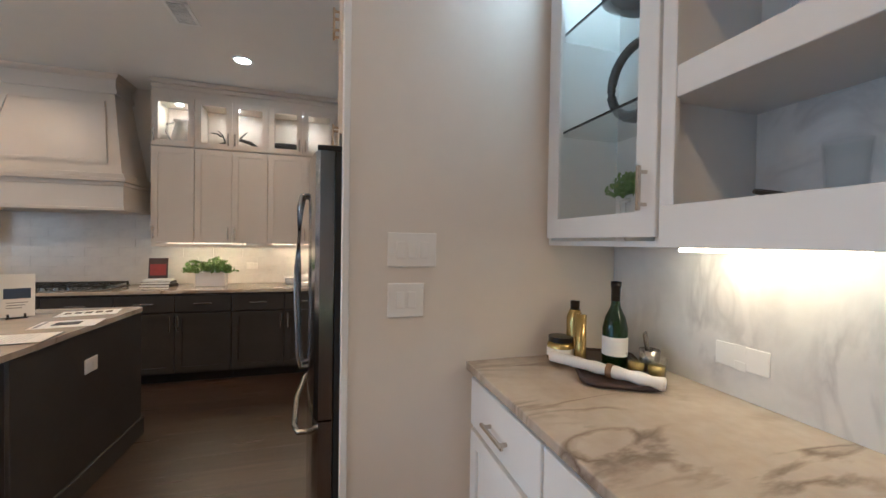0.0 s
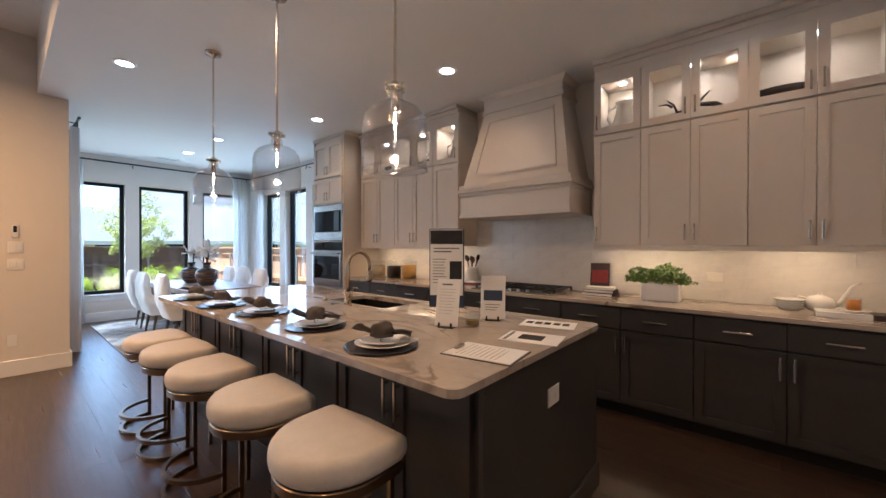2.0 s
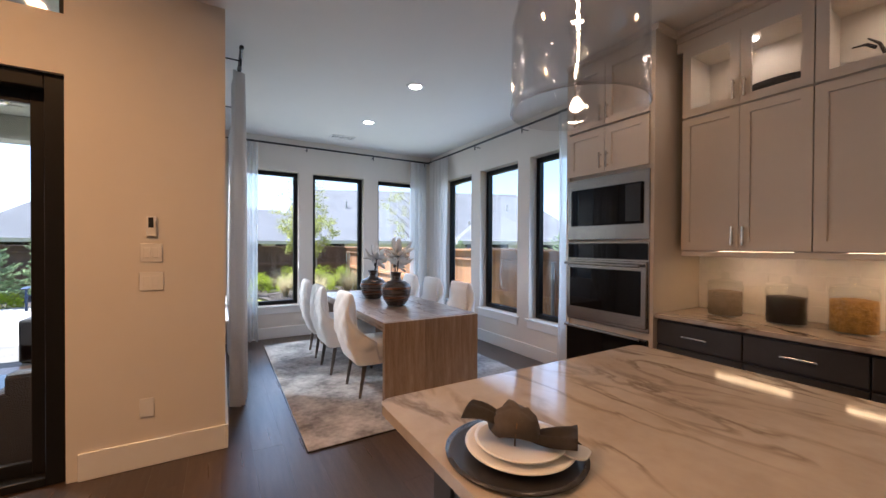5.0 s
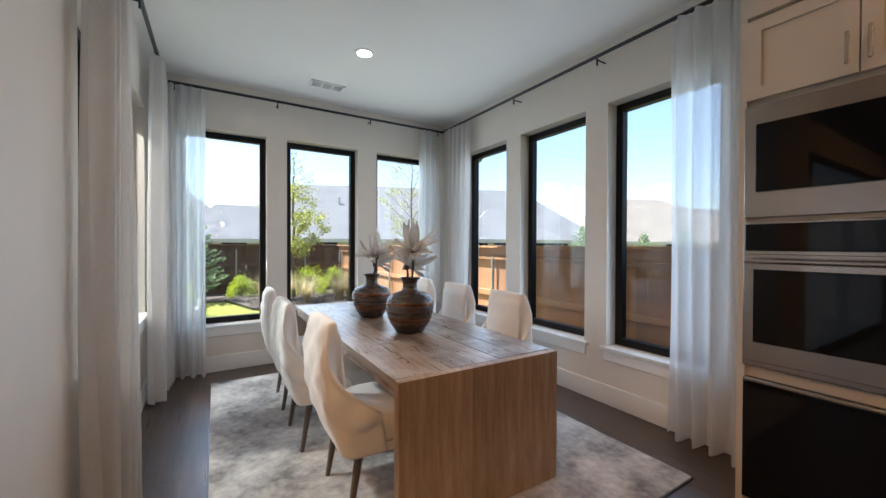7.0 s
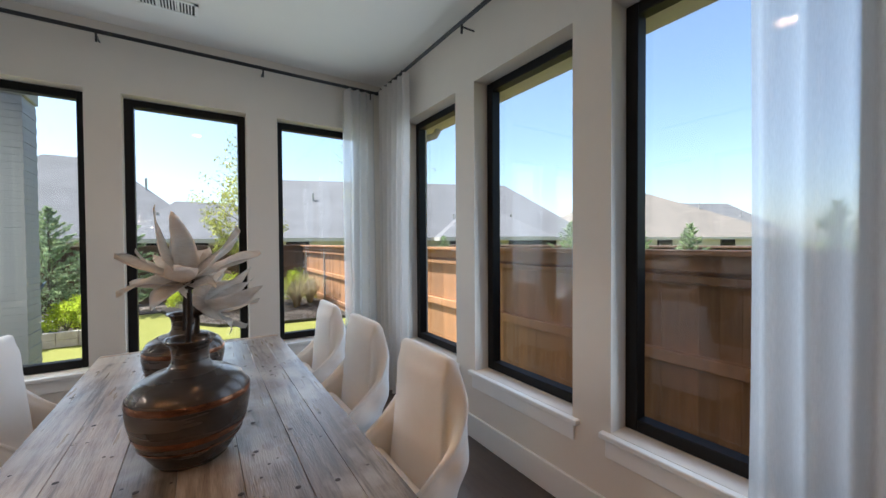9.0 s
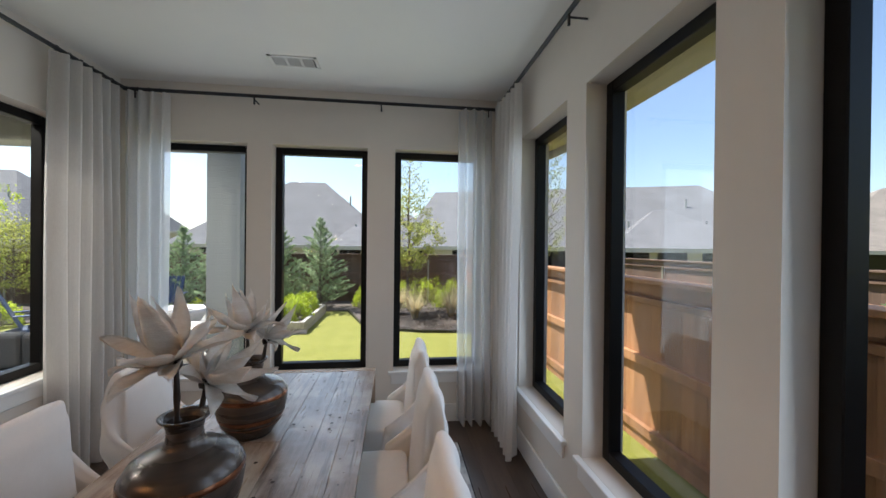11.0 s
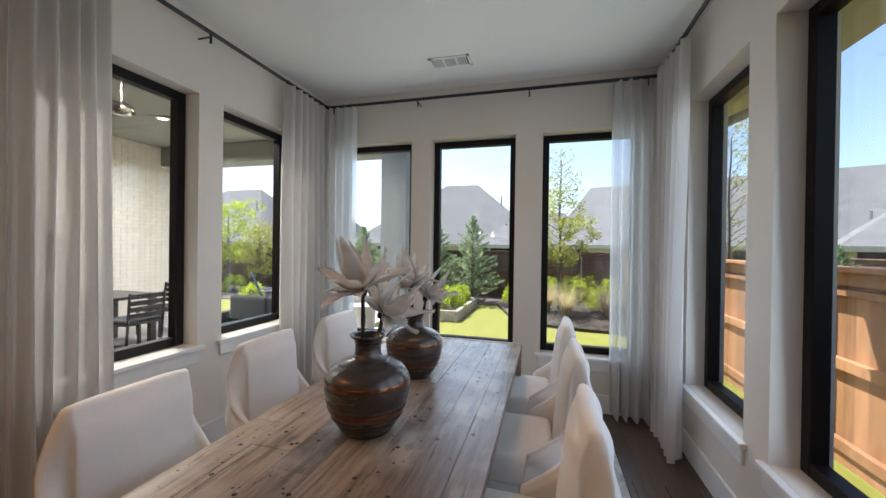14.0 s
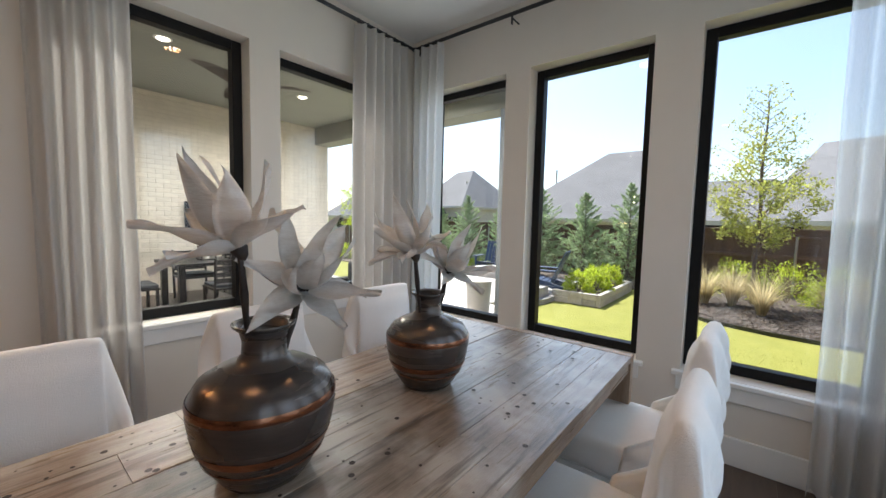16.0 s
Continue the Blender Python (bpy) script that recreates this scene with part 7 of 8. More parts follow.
# ---- fences ----
def fence(place, length, rz, mat, top, label, cap=True, rails=(0.13, 0.86)):
    """A board fence along local +x: upright slats, and on the local -y side rails, posts and a cap."""
    f = thing("fence", label, "fence", place, rz)
    h = top - place[2]
    n = int(length / 0.142)
    r = random.Random(n)
    mesh = None
    for k in range(min(n, 290)):
        if mesh is None:
            ob = part("slat", box(0, 0.1405, 0, 0.016, 0.02, h - 0.04), mat, f)
            mesh = ob.data
        else:
            ob = new("slat", mesh)
            ob.parent = f
        ob.location = (k * 0.142, r.uniform(-0.002, 0.002), r.uniform(-0.006, 0.006))
    for z in rails:
        part("rail", box(0, length, -0.065, -0.003, z, z + 0.10, 0.004, 1), mat, f)
    part("fascia", box(0, length, -0.05, -0.003, h - 0.17, h - 0.045, 0.003, 1), mat, f)
    part("trim_rail", box(0, length, -0.085, -0.003, h - 0.26, h - 0.20, 0.004, 1), mat, f)
    if cap:
        part("cap", box(0, length, -0.17, 0.06, h - 0.042, h, 0.004, 1), mat, f)
    part("kickboard", box(0, length, -0.03, -0.003, 0.0, 0.125), mat, f)
    for k in range(int(length / 2.4) + 1):
        part("post", rod((k * 2.4 + 0.6, -0.075, 0), (k * 2.4 + 0.6, -0.075, h - 0.2), 0.03, 10), M_POST, f, "galvanised steel post")
    return f


fence((-20.5, 7.2, G), 22.5, 0, M_FENCE, 1.34, "cedar board fence with rails along the side garden")
fence((-20.5, -14.0, G), 21.2, 90, M_FENCED, 1.36, "brown stained board fence behind the back garden", rails=(0.3, 1.0))
fence((-20.5, 13.5, G), 40, 0, M_FENCED, 1.30, "brown board fence of the neighbouring garden", rails=(0.3, 1.0))


# ---- plants ----
def leaves(points, size, ratio, seed, droop=0.0, outward=None):
    """Many small leaf quads at the given points, turned at random."""
    r = np.random.RandomState(seed)
    p = np.asarray(points)
    n = len(p)
    d = r.normal(size=(n, 3))
    if outward is not None:
        d = d * 0.55 + outward * 1.0
    d[:, 2] -= droop
    d /= np.linalg.norm(d, axis=1)[:, None]
    e = np.cross(d, r.normal(size=(n, 3)))
    e /= np.linalg.norm(e, axis=1)[:, None]
    s = size * r.uniform(0.6, 1.3, (n, 1))
    a, b = d * s, e * s * ratio
    v = np.stack([p - a * 0.5, p + b * 0.5, p + a * 0.5, p - b * 0.5], 1).reshape(-1, 3)
    me = bpy.data.meshes.new("leaves")
    me.from_pydata(v.tolist(), [], [(4 * k, 4 * k + 1, 4 * k + 2, 4 * k + 3) for k in range(n)])
    return me


def conifer(x, y, h, w, seed, n=7500):
    t = thing("conifer_tree", "young blue-green cedar tree with feathery branches in the bed", "tree", (x, y, G), 0, "conifers along the fence")
    r = random.Random(seed)
    part("trunk", rod((0, 0, -0.05), (0, 0, h * 0.95), 0.05, 8, 0.008), M_BARK, t)
    pts, out, br = [], [], bmesh.new()
    for k in range(95):
        f = (k + 0.5) / 95
        z0 = h * (0.05 + 0.90 * f)
        a = k * 2.4 + r.uniform(-0.4, 0.4)
        ln = 1.25 * w * (1 - f) ** 1.0 * r.uniform(0.55, 1.2) + 0.05
        d = Vector((math.cos(a), math.sin(a), 0.28 + 0.6 * f))
        if k % 3 == 0:
            rod((0, 0, z0), Vector((0, 0, z0)) + d * ln * 0.8, 0.012, 5, 0.003, br)
        for _ in range(int(n / 95 * (0.35 + 1.3 * (1 - f)))):
            u = r.random() ** 0.6
            s = (0.10 * ln + 0.03) * (1.25 - u)
            q = Vector((0, 0, z0)) + d * ln * u + Vector((r.gauss(0, s * 0.5), r.gauss(0, s * 0.5), r.gauss(0, s * 0.45)))
            pts.append(q)
            out.append(d.normalized())
    part("branch", br, M_BARK, t)
    me = leaves([tuple(q) for q in pts], 0.115, 0.22, seed, 0.0, np.array([tuple(o) for o in out]))
    me.materials.append(M_CONIF)
    c = new("crown", me)
    c.parent = t
    return t


def tree(x, y, h, w, seed, mat, n=6500, trunk=1.2, slim=True, label="slender young tree with sparse yellow-green leaves"):
    t = thing("tree", label, "tree", (x, y, G), 0)
    r = random.Random(seed)
    tr = tube([(0.02 * math.sin(k), 0.02 * math.cos(1.7 * k), h * 0.93 * k / 8 - 0.05) for k in range(9)], [0.055 * (1 - k / 9.5) + 0.006 for k in range(9)], 8)
    part("trunk", tr, M_BARK, t, smooth=True)
    pts, br = [], bmesh.new()
    m = 46
    for k in range(m):
        f = (k + 0.5) / m
        z0 = trunk + (h - trunk) * f * 0.95
        a = k * 2.4 + r.uniform(-0.5, 0.5)
        prof = (min(1.0, 0.55 + 2.5 * f) * (1 - f) ** 0.9 + 0.10) if slim else math.sin(math.pi * (0.12 + 0.8 * f)) ** 0.6
        ln = w * prof * r.uniform(0.65, 1.15) + 0.08
        d = Vector((math.cos(a), math.sin(a), 0.75))
        tip = Vector((0, 0, z0)) + d * ln
        rod((0, 0, z0), tip, 0.014 * (1 - 0.6 * f), 5, 0.003, br)
        for c in range(5):
            u = r.uniform(0.3, 1.05)
            ctr = Vector((0, 0, z0)) + d * ln * u + Vector((r.gauss(0, 0.09), r.gauss(0, 0.09), r.gauss(0, 0.07)))
            dens = (2.3 * (1 - f) ** 2.0 + 0.12) if slim else 1.0
            for _ in range(int(n / m / 5 * dens)):
                pts.append(tuple(ctr + Vector((r.gauss(0, 0.085), r.gauss(0, 0.085), r.gauss(0, 0.07)))))
    part("limb", br, M_BARK, t)
    me = leaves(pts, 0.068, 0.6, seed, 0.3)
    me.materials.append(mat)
    c = new("crown", me)
    c.parent = t
    return t


def shrub(x, y, rr, hh, seed, z=G, n=1900):
    t = thing("boxwood_shrub", "rounded bright green boxwood shrub in the garden bed", "shrub", (x, y, z), 0, "boxwood shrubs")
    r = np.random.RandomState(seed)
    d = r.normal(size=(n, 3))
    d /= np.linalg.norm(d, axis=1)[:, None]
    d[:, 2] = np.abs(d[:, 2])
    lump = 1 + 0.16 * np.sin(5 * d[:, 0] + seed) * np.cos(6 * d[:, 1] + seed) + 0.10 * np.sin(11 * d[:, 2] + 7 * d[:, 0])
    q = d * (r.uniform(0.55, 1.0, n) ** 0.5 * lump)[:, None] * np.array([rr, rr, hh])
    br = bmesh.new()
    for k in range(6):
        rod((0, 0, -0.02), (rr * 0.5 * math.cos(k), rr * 0.5 * math.sin(k), hh * 0.75), 0.01, 5, 0.003, br)
    part("stems", br, M_BARK, t)
    me = leaves(q.tolist(), 0.055, 0.6, seed, 0.0, d)
    me.materials.append(M_BOX)
    c = new("crown", me)
    c.parent = t
    return t


def tuft(x, y, h, seed, n=480):
    r = random.Random(seed)
    vs, fs = [], []
    for _ in range(n):
        a, ln, sp = r.uniform(0, 6.28), h * r.uniform(0.6, 1.15), r.uniform(0.15, 0.85)
        w = 0.006
        px, py = 0.06 * math.cos(a), 0.06 * math.sin(a)
        k = len(vs)
        for i in range(4):
            u = i / 3
            o = sp * ln * u * u
            zz = ln * (u - 0.35 * sp * u * u)
            wx, wy = -math.sin(a) * w * (1 - 0.8 * u), math.cos(a) * w * (1 - 0.8 * u)
            cx, cy = px + math.cos(a) * o, py + math.sin(a) * o
            vs += [(cx - wx, cy - wy, zz), (cx + wx, cy + wy, zz)]
        fs += [(k + 2 * i, k + 2 * i + 1, k + 2 * i + 3, k + 2 * i + 2) for i in range(3)]
    me = bpy.data.meshes.new("ornamental_grass")
    me.from_pydata(vs, [], fs)
    me.materials.append(M_STRAW)
    ob = new("ornamental_grass", me)
    ob.location = (x, y, G + 0.02)
    return tagged(ob, "dry straw-coloured ornamental grass tuft in mulch", "grass tuft", "ornamental grasses")


tree(-18.0, 4.95, 5.05, 1.15, 21, M_YOUNG, 8500, trunk=1.2)
tree(-19.4, 10.0, 5.9, 1.7, 22, M_YOUNG, 3400, 1.6, False, "airy thin-leaved tree beyond the side fence")
for k, (x, y, h, w) in enumerate(((-18.9, 2.05, 3.15, 1.05), (-18.9, 0.75, 2.9, 1.0), (-18.8, -0.7, 3.1, 1.1), (-18.7, -2.1, 2.75, 0.9), (-18.6, -3.6, 2.9, 0.95), (-18.9, -5.2, 2.5, 0.9))):
    conifer(x, y, h, w, 30 + k)
tree(-18.9, -8.6, 3.6, 1.25, 51, M_BOX, 8000, 0.7, False, "leafy bright green young tree by the fence")
tree(-19.2, -10.6, 3.3, 1.2, 52, M_BOX, 8000, 0.6, False, "leafy bright green young tree by the fence")
tree(-18.6, -6.7, 2.6, 0.8, 53, M_YOUNG, 4500, 0.5, False, "leafy yellow-green young tree by the fence")
for k, (x, y, rr, hh) in enumerate(((-19.3, 3.5, 0.42, 0.75), (-19.2, 4.6, 0.62, 1.0), (-19.0, 5.6, 0.66, 1.02), (-18.8, 6.5, 0.6, 1.0), (-16.6, -5.2, 0.4, 0.6), (-17.3, -9.4, 0.5, 0.7), (-18.3, -7.7, 0.5, 0.7), (-18.3, 1.2, 0.3, 0.5), (-17.9, -1.2, 0.4, 0.5), (-18.1, -2.9, 0.4, 0.5))):
    shrub(x, y, rr, hh, 70 + k)
for k, (x, y, h) in enumerate(((-17.5, 4.6, 1.0), (-16.7, 5.1, 0.98), (-17.0, 6.2, 1.0), (-17.6, 6.7, 1.0), (-17.3, 4.1, 0.95), (-17.6, -10.6, 0.6), (-17.4, -8.5, 0.6), (-17.3, -11.6, 0.6))):
    tuft(x, y, h, 90 + k)
# raised stone planter
pb = thing("stone_planter", "low raised planter of pale stone blocks with boxwoods", "planter", (-16.6, 1.85, G))
blk = None
for (x0, y0, ax, n) in ((-1.4, -0.55, 0, 7), (-1.4, 0.45, 0, 7), (-1.4, -0.45, 1, 3), (1.3, -0.45, 1, 3)):
    for k in range(n):
        for j in range(2):
            if ax == 0:
                b = box(x0 + k * 0.4 + 0.002, x0 + (k + 1) * 0.4 - 0.002, y0, y0 + 0.1, j * 0.14, j * 0.14 + 0.138, 0.008, 1)
            else:
                b = box(x0, x0 + 0.1, y0 + k * 0.3 + 0.002, y0 + (k + 1) * 0.3 - 0.002, j * 0.14, j * 0.14 + 0.138, 0.008, 1)
            part("stone_block", b, M_BLOCK, pb)
part("soil", box(-1.3, 1.3, -0.45, 0.45, 0, 0.22), M_SOIL, pb)
for k, (dx, dy) in enumerate(((0.95, -0.1), (0.4, 0.15), (-0.2, -0.1), (-0.8, 0.1))):
    shrub(-16.6 + dx, 1.85 + dy, 0.36, 0.52, 110 + k, G + 0.22)


# ---- neighbouring houses ----
def house(x, y, w, d, eave, ridge, rz, mat, label, hip=0.5, hip_l=None):
    """A plain house with a hipped roof: w along local x, d deep."""
    h = thing("house", label, "house", (x, y, G), rz)
    part("wall", box(-w / 2 + 0.5, w / 2 - 0.5, -d / 2 + 0.5, d / 2 - 0.5, 0, eave), M_STUCCO, h)
    b = bmesh.new()
    k = d / 2 * hip
    kl = k if hip_l is None else d / 2 * hip_l
    lo = [b.verts.new(p) for p in ((-w / 2, -d / 2, eave), (w / 2, -d / 2, eave), (w / 2, d / 2, eave), (-w / 2, d / 2, eave))]
    hi = [b.verts.new((-w / 2 + kl, 0, ridge)), b.verts.new((w / 2 - k, 0, ridge))]
    b.faces.new(lo)
    b.faces.new((lo[0], lo[1], hi[1], hi[0]))
    b.faces.new((lo[2], lo[3], hi[0], hi[1]))
    b.faces.new((lo[1], lo[2], hi[1]))
    b.faces.new((lo[3], lo[0], hi[0]))
    rf = part("roof", b, mat, h, "weathered asphalt shingle roof")
    fa = box(-w / 2, w / 2, -d / 2, d / 2, eave - 0.2, eave - 0.001)
    part("fascia", fa, M_STUCCO, h)
    for sx in (-0.3, 0.25):
        part("vent_pipe", rod((w * sx, -d * 0.2, eave + (ridge - eave) * 0.5), (w * sx, -d * 0.2, ridge * 0.80 + 0.1), 0.06, 8), M_POST, rf)
    for sx in (-0.32, -0.08, 0.2, 0.36):
        wn_ = part("window", box(w * sx - 0.6, w * sx + 0.6, -d / 2 + 0.44, -d / 2 + 0.5, 0.9, 2.2), M_FRAME, h, "dark window")
        part("pane", box(w * sx - 0.52, w * sx + 0.52, -d / 2 + 0.42, -d / 2 + 0.439, 0.98, 2.12), M_BLACKGL, wn_)
    return h


HL1 = "neighbouring house with grey shingle hip roof"
house(-36, -2.2, 14, 12, 2.15, 7.0, 90, M_ROOF, HL1, 0.95)
house(-31, 4.2, 7, 7, 2.1, 4.2, 90, M_ROOF, HL1, 0.6)
house(-29.3, 16.6, 21.5, 11, 2.15, 6.05, 68.4, M_ROOF, HL1, 0.71, 0.15)
house(-25.0, 19.0, 6.5, 8.5, 2.15, 4.3, 68.4, M_ROOF, "low wing of a neighbouring house with grey shingle roof", 0.7)
house(-37, -25, 15, 12, 2.15, 7.4, 90, M_ROOF, HL1, 0.9)
house(-39, -18.6, 9, 8, 3.2, 7.0, 75, M_ROOF, HL1, 0.8)
house(-26.2, 38.4, 18.5, 15, 2.15, 6.35, 62, M_ROOFT, "neighbouring house with tan shingle hip roof", 0.98)
house(-31.7, 63, 22, 12, 2.15, 7.2, 62, M_ROOF, HL1, 0.9)
for k, (x, y, h, w) in enumerate(((-12.6, 12.6, 2.5, 1.0), (-10.7, 12.7, 2.2, 0.6), (-9.6, 12.6, 2.3, 0.6), (-19.0, 12.5, 2.2, 0.7), (-7.4, 12.6, 2.6, 0.8))):
    conifer(x, y, h, w, 130 + k, 3200)
tree(-6.0, 15, 4.5, 1.4, 141, M_YOUNG, 5000, 1.0, False, "leafy yellow-green tree beyond the fences")
tree(-3.4, 14.4, 4.2, 1.4, 142, M_BOX, 5000, 1.0, False, "leafy green tree beyond the fences")

# ---- covered patio ----
PC = 3.40
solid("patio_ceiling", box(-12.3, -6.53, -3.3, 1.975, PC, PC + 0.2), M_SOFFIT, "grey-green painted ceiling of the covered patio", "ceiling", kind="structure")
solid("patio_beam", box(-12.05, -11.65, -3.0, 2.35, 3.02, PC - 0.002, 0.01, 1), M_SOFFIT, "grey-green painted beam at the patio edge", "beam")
# unseen outer part added to keep the sun out of the far windows
solid("eave_far", box(-10.6, -9.70, 2.36, 6.2, 2.90, 3.02), M_STUCCO, "painted eave of the roof", "eave", kind="structure")
solid("eave_side", box(-10.2, 3, 5.82, 6.40, 2.77, 2.95), M_STUCCO, "painted eave of the roof", "eave", kind="structure")
b = bmesh.new()
# overhang at x -10.65 is out of view, stretched to block the sun there
vv = [b.verts.new(p) for p in ((-10.65, 6.44, 2.96), (4, 6.44, 2.96), (4, -5, 5.2), (-6.2, -5, 5.2), (-10.65, 2.4, 3.7), (-10.65, 2.4, 2.98))]
for f in ((0, 1, 2, 3, 4),):
    b.faces.new([vv[i] for i in f])
bmesh.ops.solidify(b, geom=b.faces[:], thickness=0.05)
solid("roof_upper", b, M_ROOF, "shingle roof over the rooms", "roof", kind="structure")
gt = solid("gutter", tube([(-9.62, 6.34, 2.76), (-9.62, 6.30, 2.69), (-9.64, 6.12, 2.61), (-9.70, 5.93, 2.53), (-9.73, 5.87, 2.44), (-9.73, 5.87, G)], 0.04, 10), M_STUCCO, "painted downspout at the house corner", "downspout")
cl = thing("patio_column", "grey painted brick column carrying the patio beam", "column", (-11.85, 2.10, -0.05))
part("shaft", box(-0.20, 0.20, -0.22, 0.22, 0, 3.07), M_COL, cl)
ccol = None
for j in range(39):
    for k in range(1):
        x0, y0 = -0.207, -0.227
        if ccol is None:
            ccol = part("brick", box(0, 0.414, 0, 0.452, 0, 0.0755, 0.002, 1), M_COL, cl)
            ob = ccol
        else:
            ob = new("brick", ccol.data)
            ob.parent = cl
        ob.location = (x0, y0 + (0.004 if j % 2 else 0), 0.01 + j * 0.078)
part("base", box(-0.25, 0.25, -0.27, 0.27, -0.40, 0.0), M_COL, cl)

bw = thing("wall_brick", "cream painted brick wall at the patio end", "wall", (0, -3.0, 0), kind="structure")
part("mortar", box(-12.0, -6.53, -0.2, -0.006, G, PC), M_MORTAR, bw)
rr = random.Random(4)
bm_rest = bmesh.new()
mesh = None
count = 0
for j in range(44):
    z = -0.05 + j * 0.078
    x = -12.0 - (j % 2) * 0.108
    while x < -6.6:
        a, c = max(x, -12.0), min(x + 0.206, -6.55)
        if c - a > 0.05:
            full = c - a > 0.2059
            if full and count < 290 and -10.4 < a < -8.2 and 0.3 < z < 2.6:
                if mesh is None:
                    ob = part("brick", box(0, 0.206, -0.006, 0.006, 0, 0.068, 0.003, 1), M_BRICK, bw)
                    mesh = ob.data
                else:
                    ob = new("brick", mesh)
                    ob.parent = bw
                ob.location = (a, rr.choice((0, 0, 0, 0.003, -0.002)), z)
                count += 1
            else:
                b8 = [(p, q, s) for s in (z, z + 0.068) for p, q in ((a, -0.006), (c, -0.006), (c, 0.006), (a, 0.006))]
                w8 = [bm_rest.verts.new(p) for p in b8]
                for f in ((4, 5, 6, 7), (0, 1, 5, 4), (1, 2, 6, 5), (2, 3, 7, 6), (3, 0, 4, 7)):
                    bm_rest.faces.new([w8[i] for i in f])
        x += 0.216
part("brick_courses", bm_rest, M_BRICK, bw)["kind"] = "stuff"

for x, y in ((-8.2, -0.6), (-10.3, -1.2), (-8.2, 1.2), (-10.5, 0.9)):
    c = thing("patio_downlight", "round recessed light in the patio ceiling", "ceiling light", (x, y, PC), 0, "patio downlights")
    part("trim_ring", lathe([(0.062, -0.001), (0.066, -0.008), (0.09, -0.006), (0.094, -0.0005)], 28), M_TRIM, c)
    part("lens", lathe([(0, -0.004), (0.063, -0.004), (0.063, -0.001), (0, -0.001)], 24), M_LAMP, c, "glowing lens")
    # far stronger than a downlight: stands in for daylight bounced onto the brick
    area("patio_light", (x, y, PC - 0.015), (x, y, 0), 0.12, 0.12, 30, (1.0, 0.93, 0.82), 160)
fn = thing("ceiling_fan", "brushed nickel three-blade ceiling fan on the patio", "ceiling fan", (-8.75, 0.25, 2.85))
part("downrod", rod((0, 0, 0.08), (0, 0, PC - 2.86), 0.012, 10), M_NICKEL, fn)
part("canopy", lathe([(0, 0.545), (0.06, 0.545), (0.06, 0.52), (0.02, 0.48), (0, 0.48)], 20), M_NICKEL, fn)
part("motor", lathe([(0, 0.09), (0.04, 0.09), (0.10, 0.05), (0.11, 0.0), (0.08, -0.04), (0, -0.05)], 28), M_NICKEL, fn, smooth=True)
for k in range(3):
    b = bmesh.new()
    vv = []
    for i in range(9):
        u = i / 8
        rr_ = 0.08 + 0.62 * u
        wv_ = 0.05 + 0.05 * math.sin(math.pi * u) - 0.02 * u
        vv.append([b.verts.new((rr_, s * wv_, 0.02 * s * (1 - u) + 0.05 * math.sin(2.5 * u) - 0.02)) for s in (-1, 1)])
    for p, q in zip(vv, vv[1:]):
        b.faces.new((p[0], p[1], q[1], q[0]))
    bmesh.ops.solidify(b, geom=b.faces[:], thickness=0.012)
    part("blade", turned(b, pose(0, 0, 0, 0, 0, 25 + 120 * k)), M_CHLEG, fn, "dark wooden blade", smooth=True)
tv = thing("television", "wall-mounted flat black television on the brick wall", "television", (-9.55, -2.985, 1.32))
part("screen", box(-0.50, 0.50, 0.03, 0.07, -0.29, 0.29, 0.006, 1), M_BLACKGL, tv)
part("bracket", box(-0.2, 0.2, -0.006, 0.03, -0.15, 0.15), M_BLACK, tv)

# outdoor dining set
ot = thing("outdoor_table", "dark metal outdoor dining table on the patio", "table", (-9.35, -1.65, -0.05))
part("tabletop", box(-0.95, 0.95, -0.48, 0.48, 0.70, 0.745, 0.006, 1), M_BLACK, ot)
for sx in (-1, 1):
    for sy in (-1, 1):
        part("leg", box(sx * 0.85 - 0.04, sx * 0.85 + 0.04, sy * 0.4 - 0.04, sy * 0.4 + 0.04, 0, 0.70), M_BLACK, ot)


def patio_chair(x, y, rz):
    c = thing("outdoor_chair", "black slatted metal outdoor chair with grey seat pad", "chair", (x, y, -0.05), rz, "chairs round the outdoor table")
    for sx in (-0.24, 0.24):
        part("leg", box(sx - 0.018, sx + 0.018, 0.18, 0.215, 0, 0.42), M_BLACK, c)
        part("back_post", rod((sx, -0.2, 0), (sx, -0.27, 0.84), 0.018, 8), M_BLACK, c)
    part("seat", box(-0.26, 0.26, -0.24, 0.23, 0.40, 0.43, 0.004, 1), M_BLACK, c)
    part("seat_pad", box(-0.24, 0.24, -0.21, 0.22, 0.431, 0.475, 0.015, 2), M_GREYC, c, "grey seat pad")
    for k in range(4):
        z = 0.50 + 0.085 * k
        part("slat", box(-0.24, 0.24, -0.275 - 0.0 * k, -0.25, z, z + 0.065), M_BLACK, c)
    return c


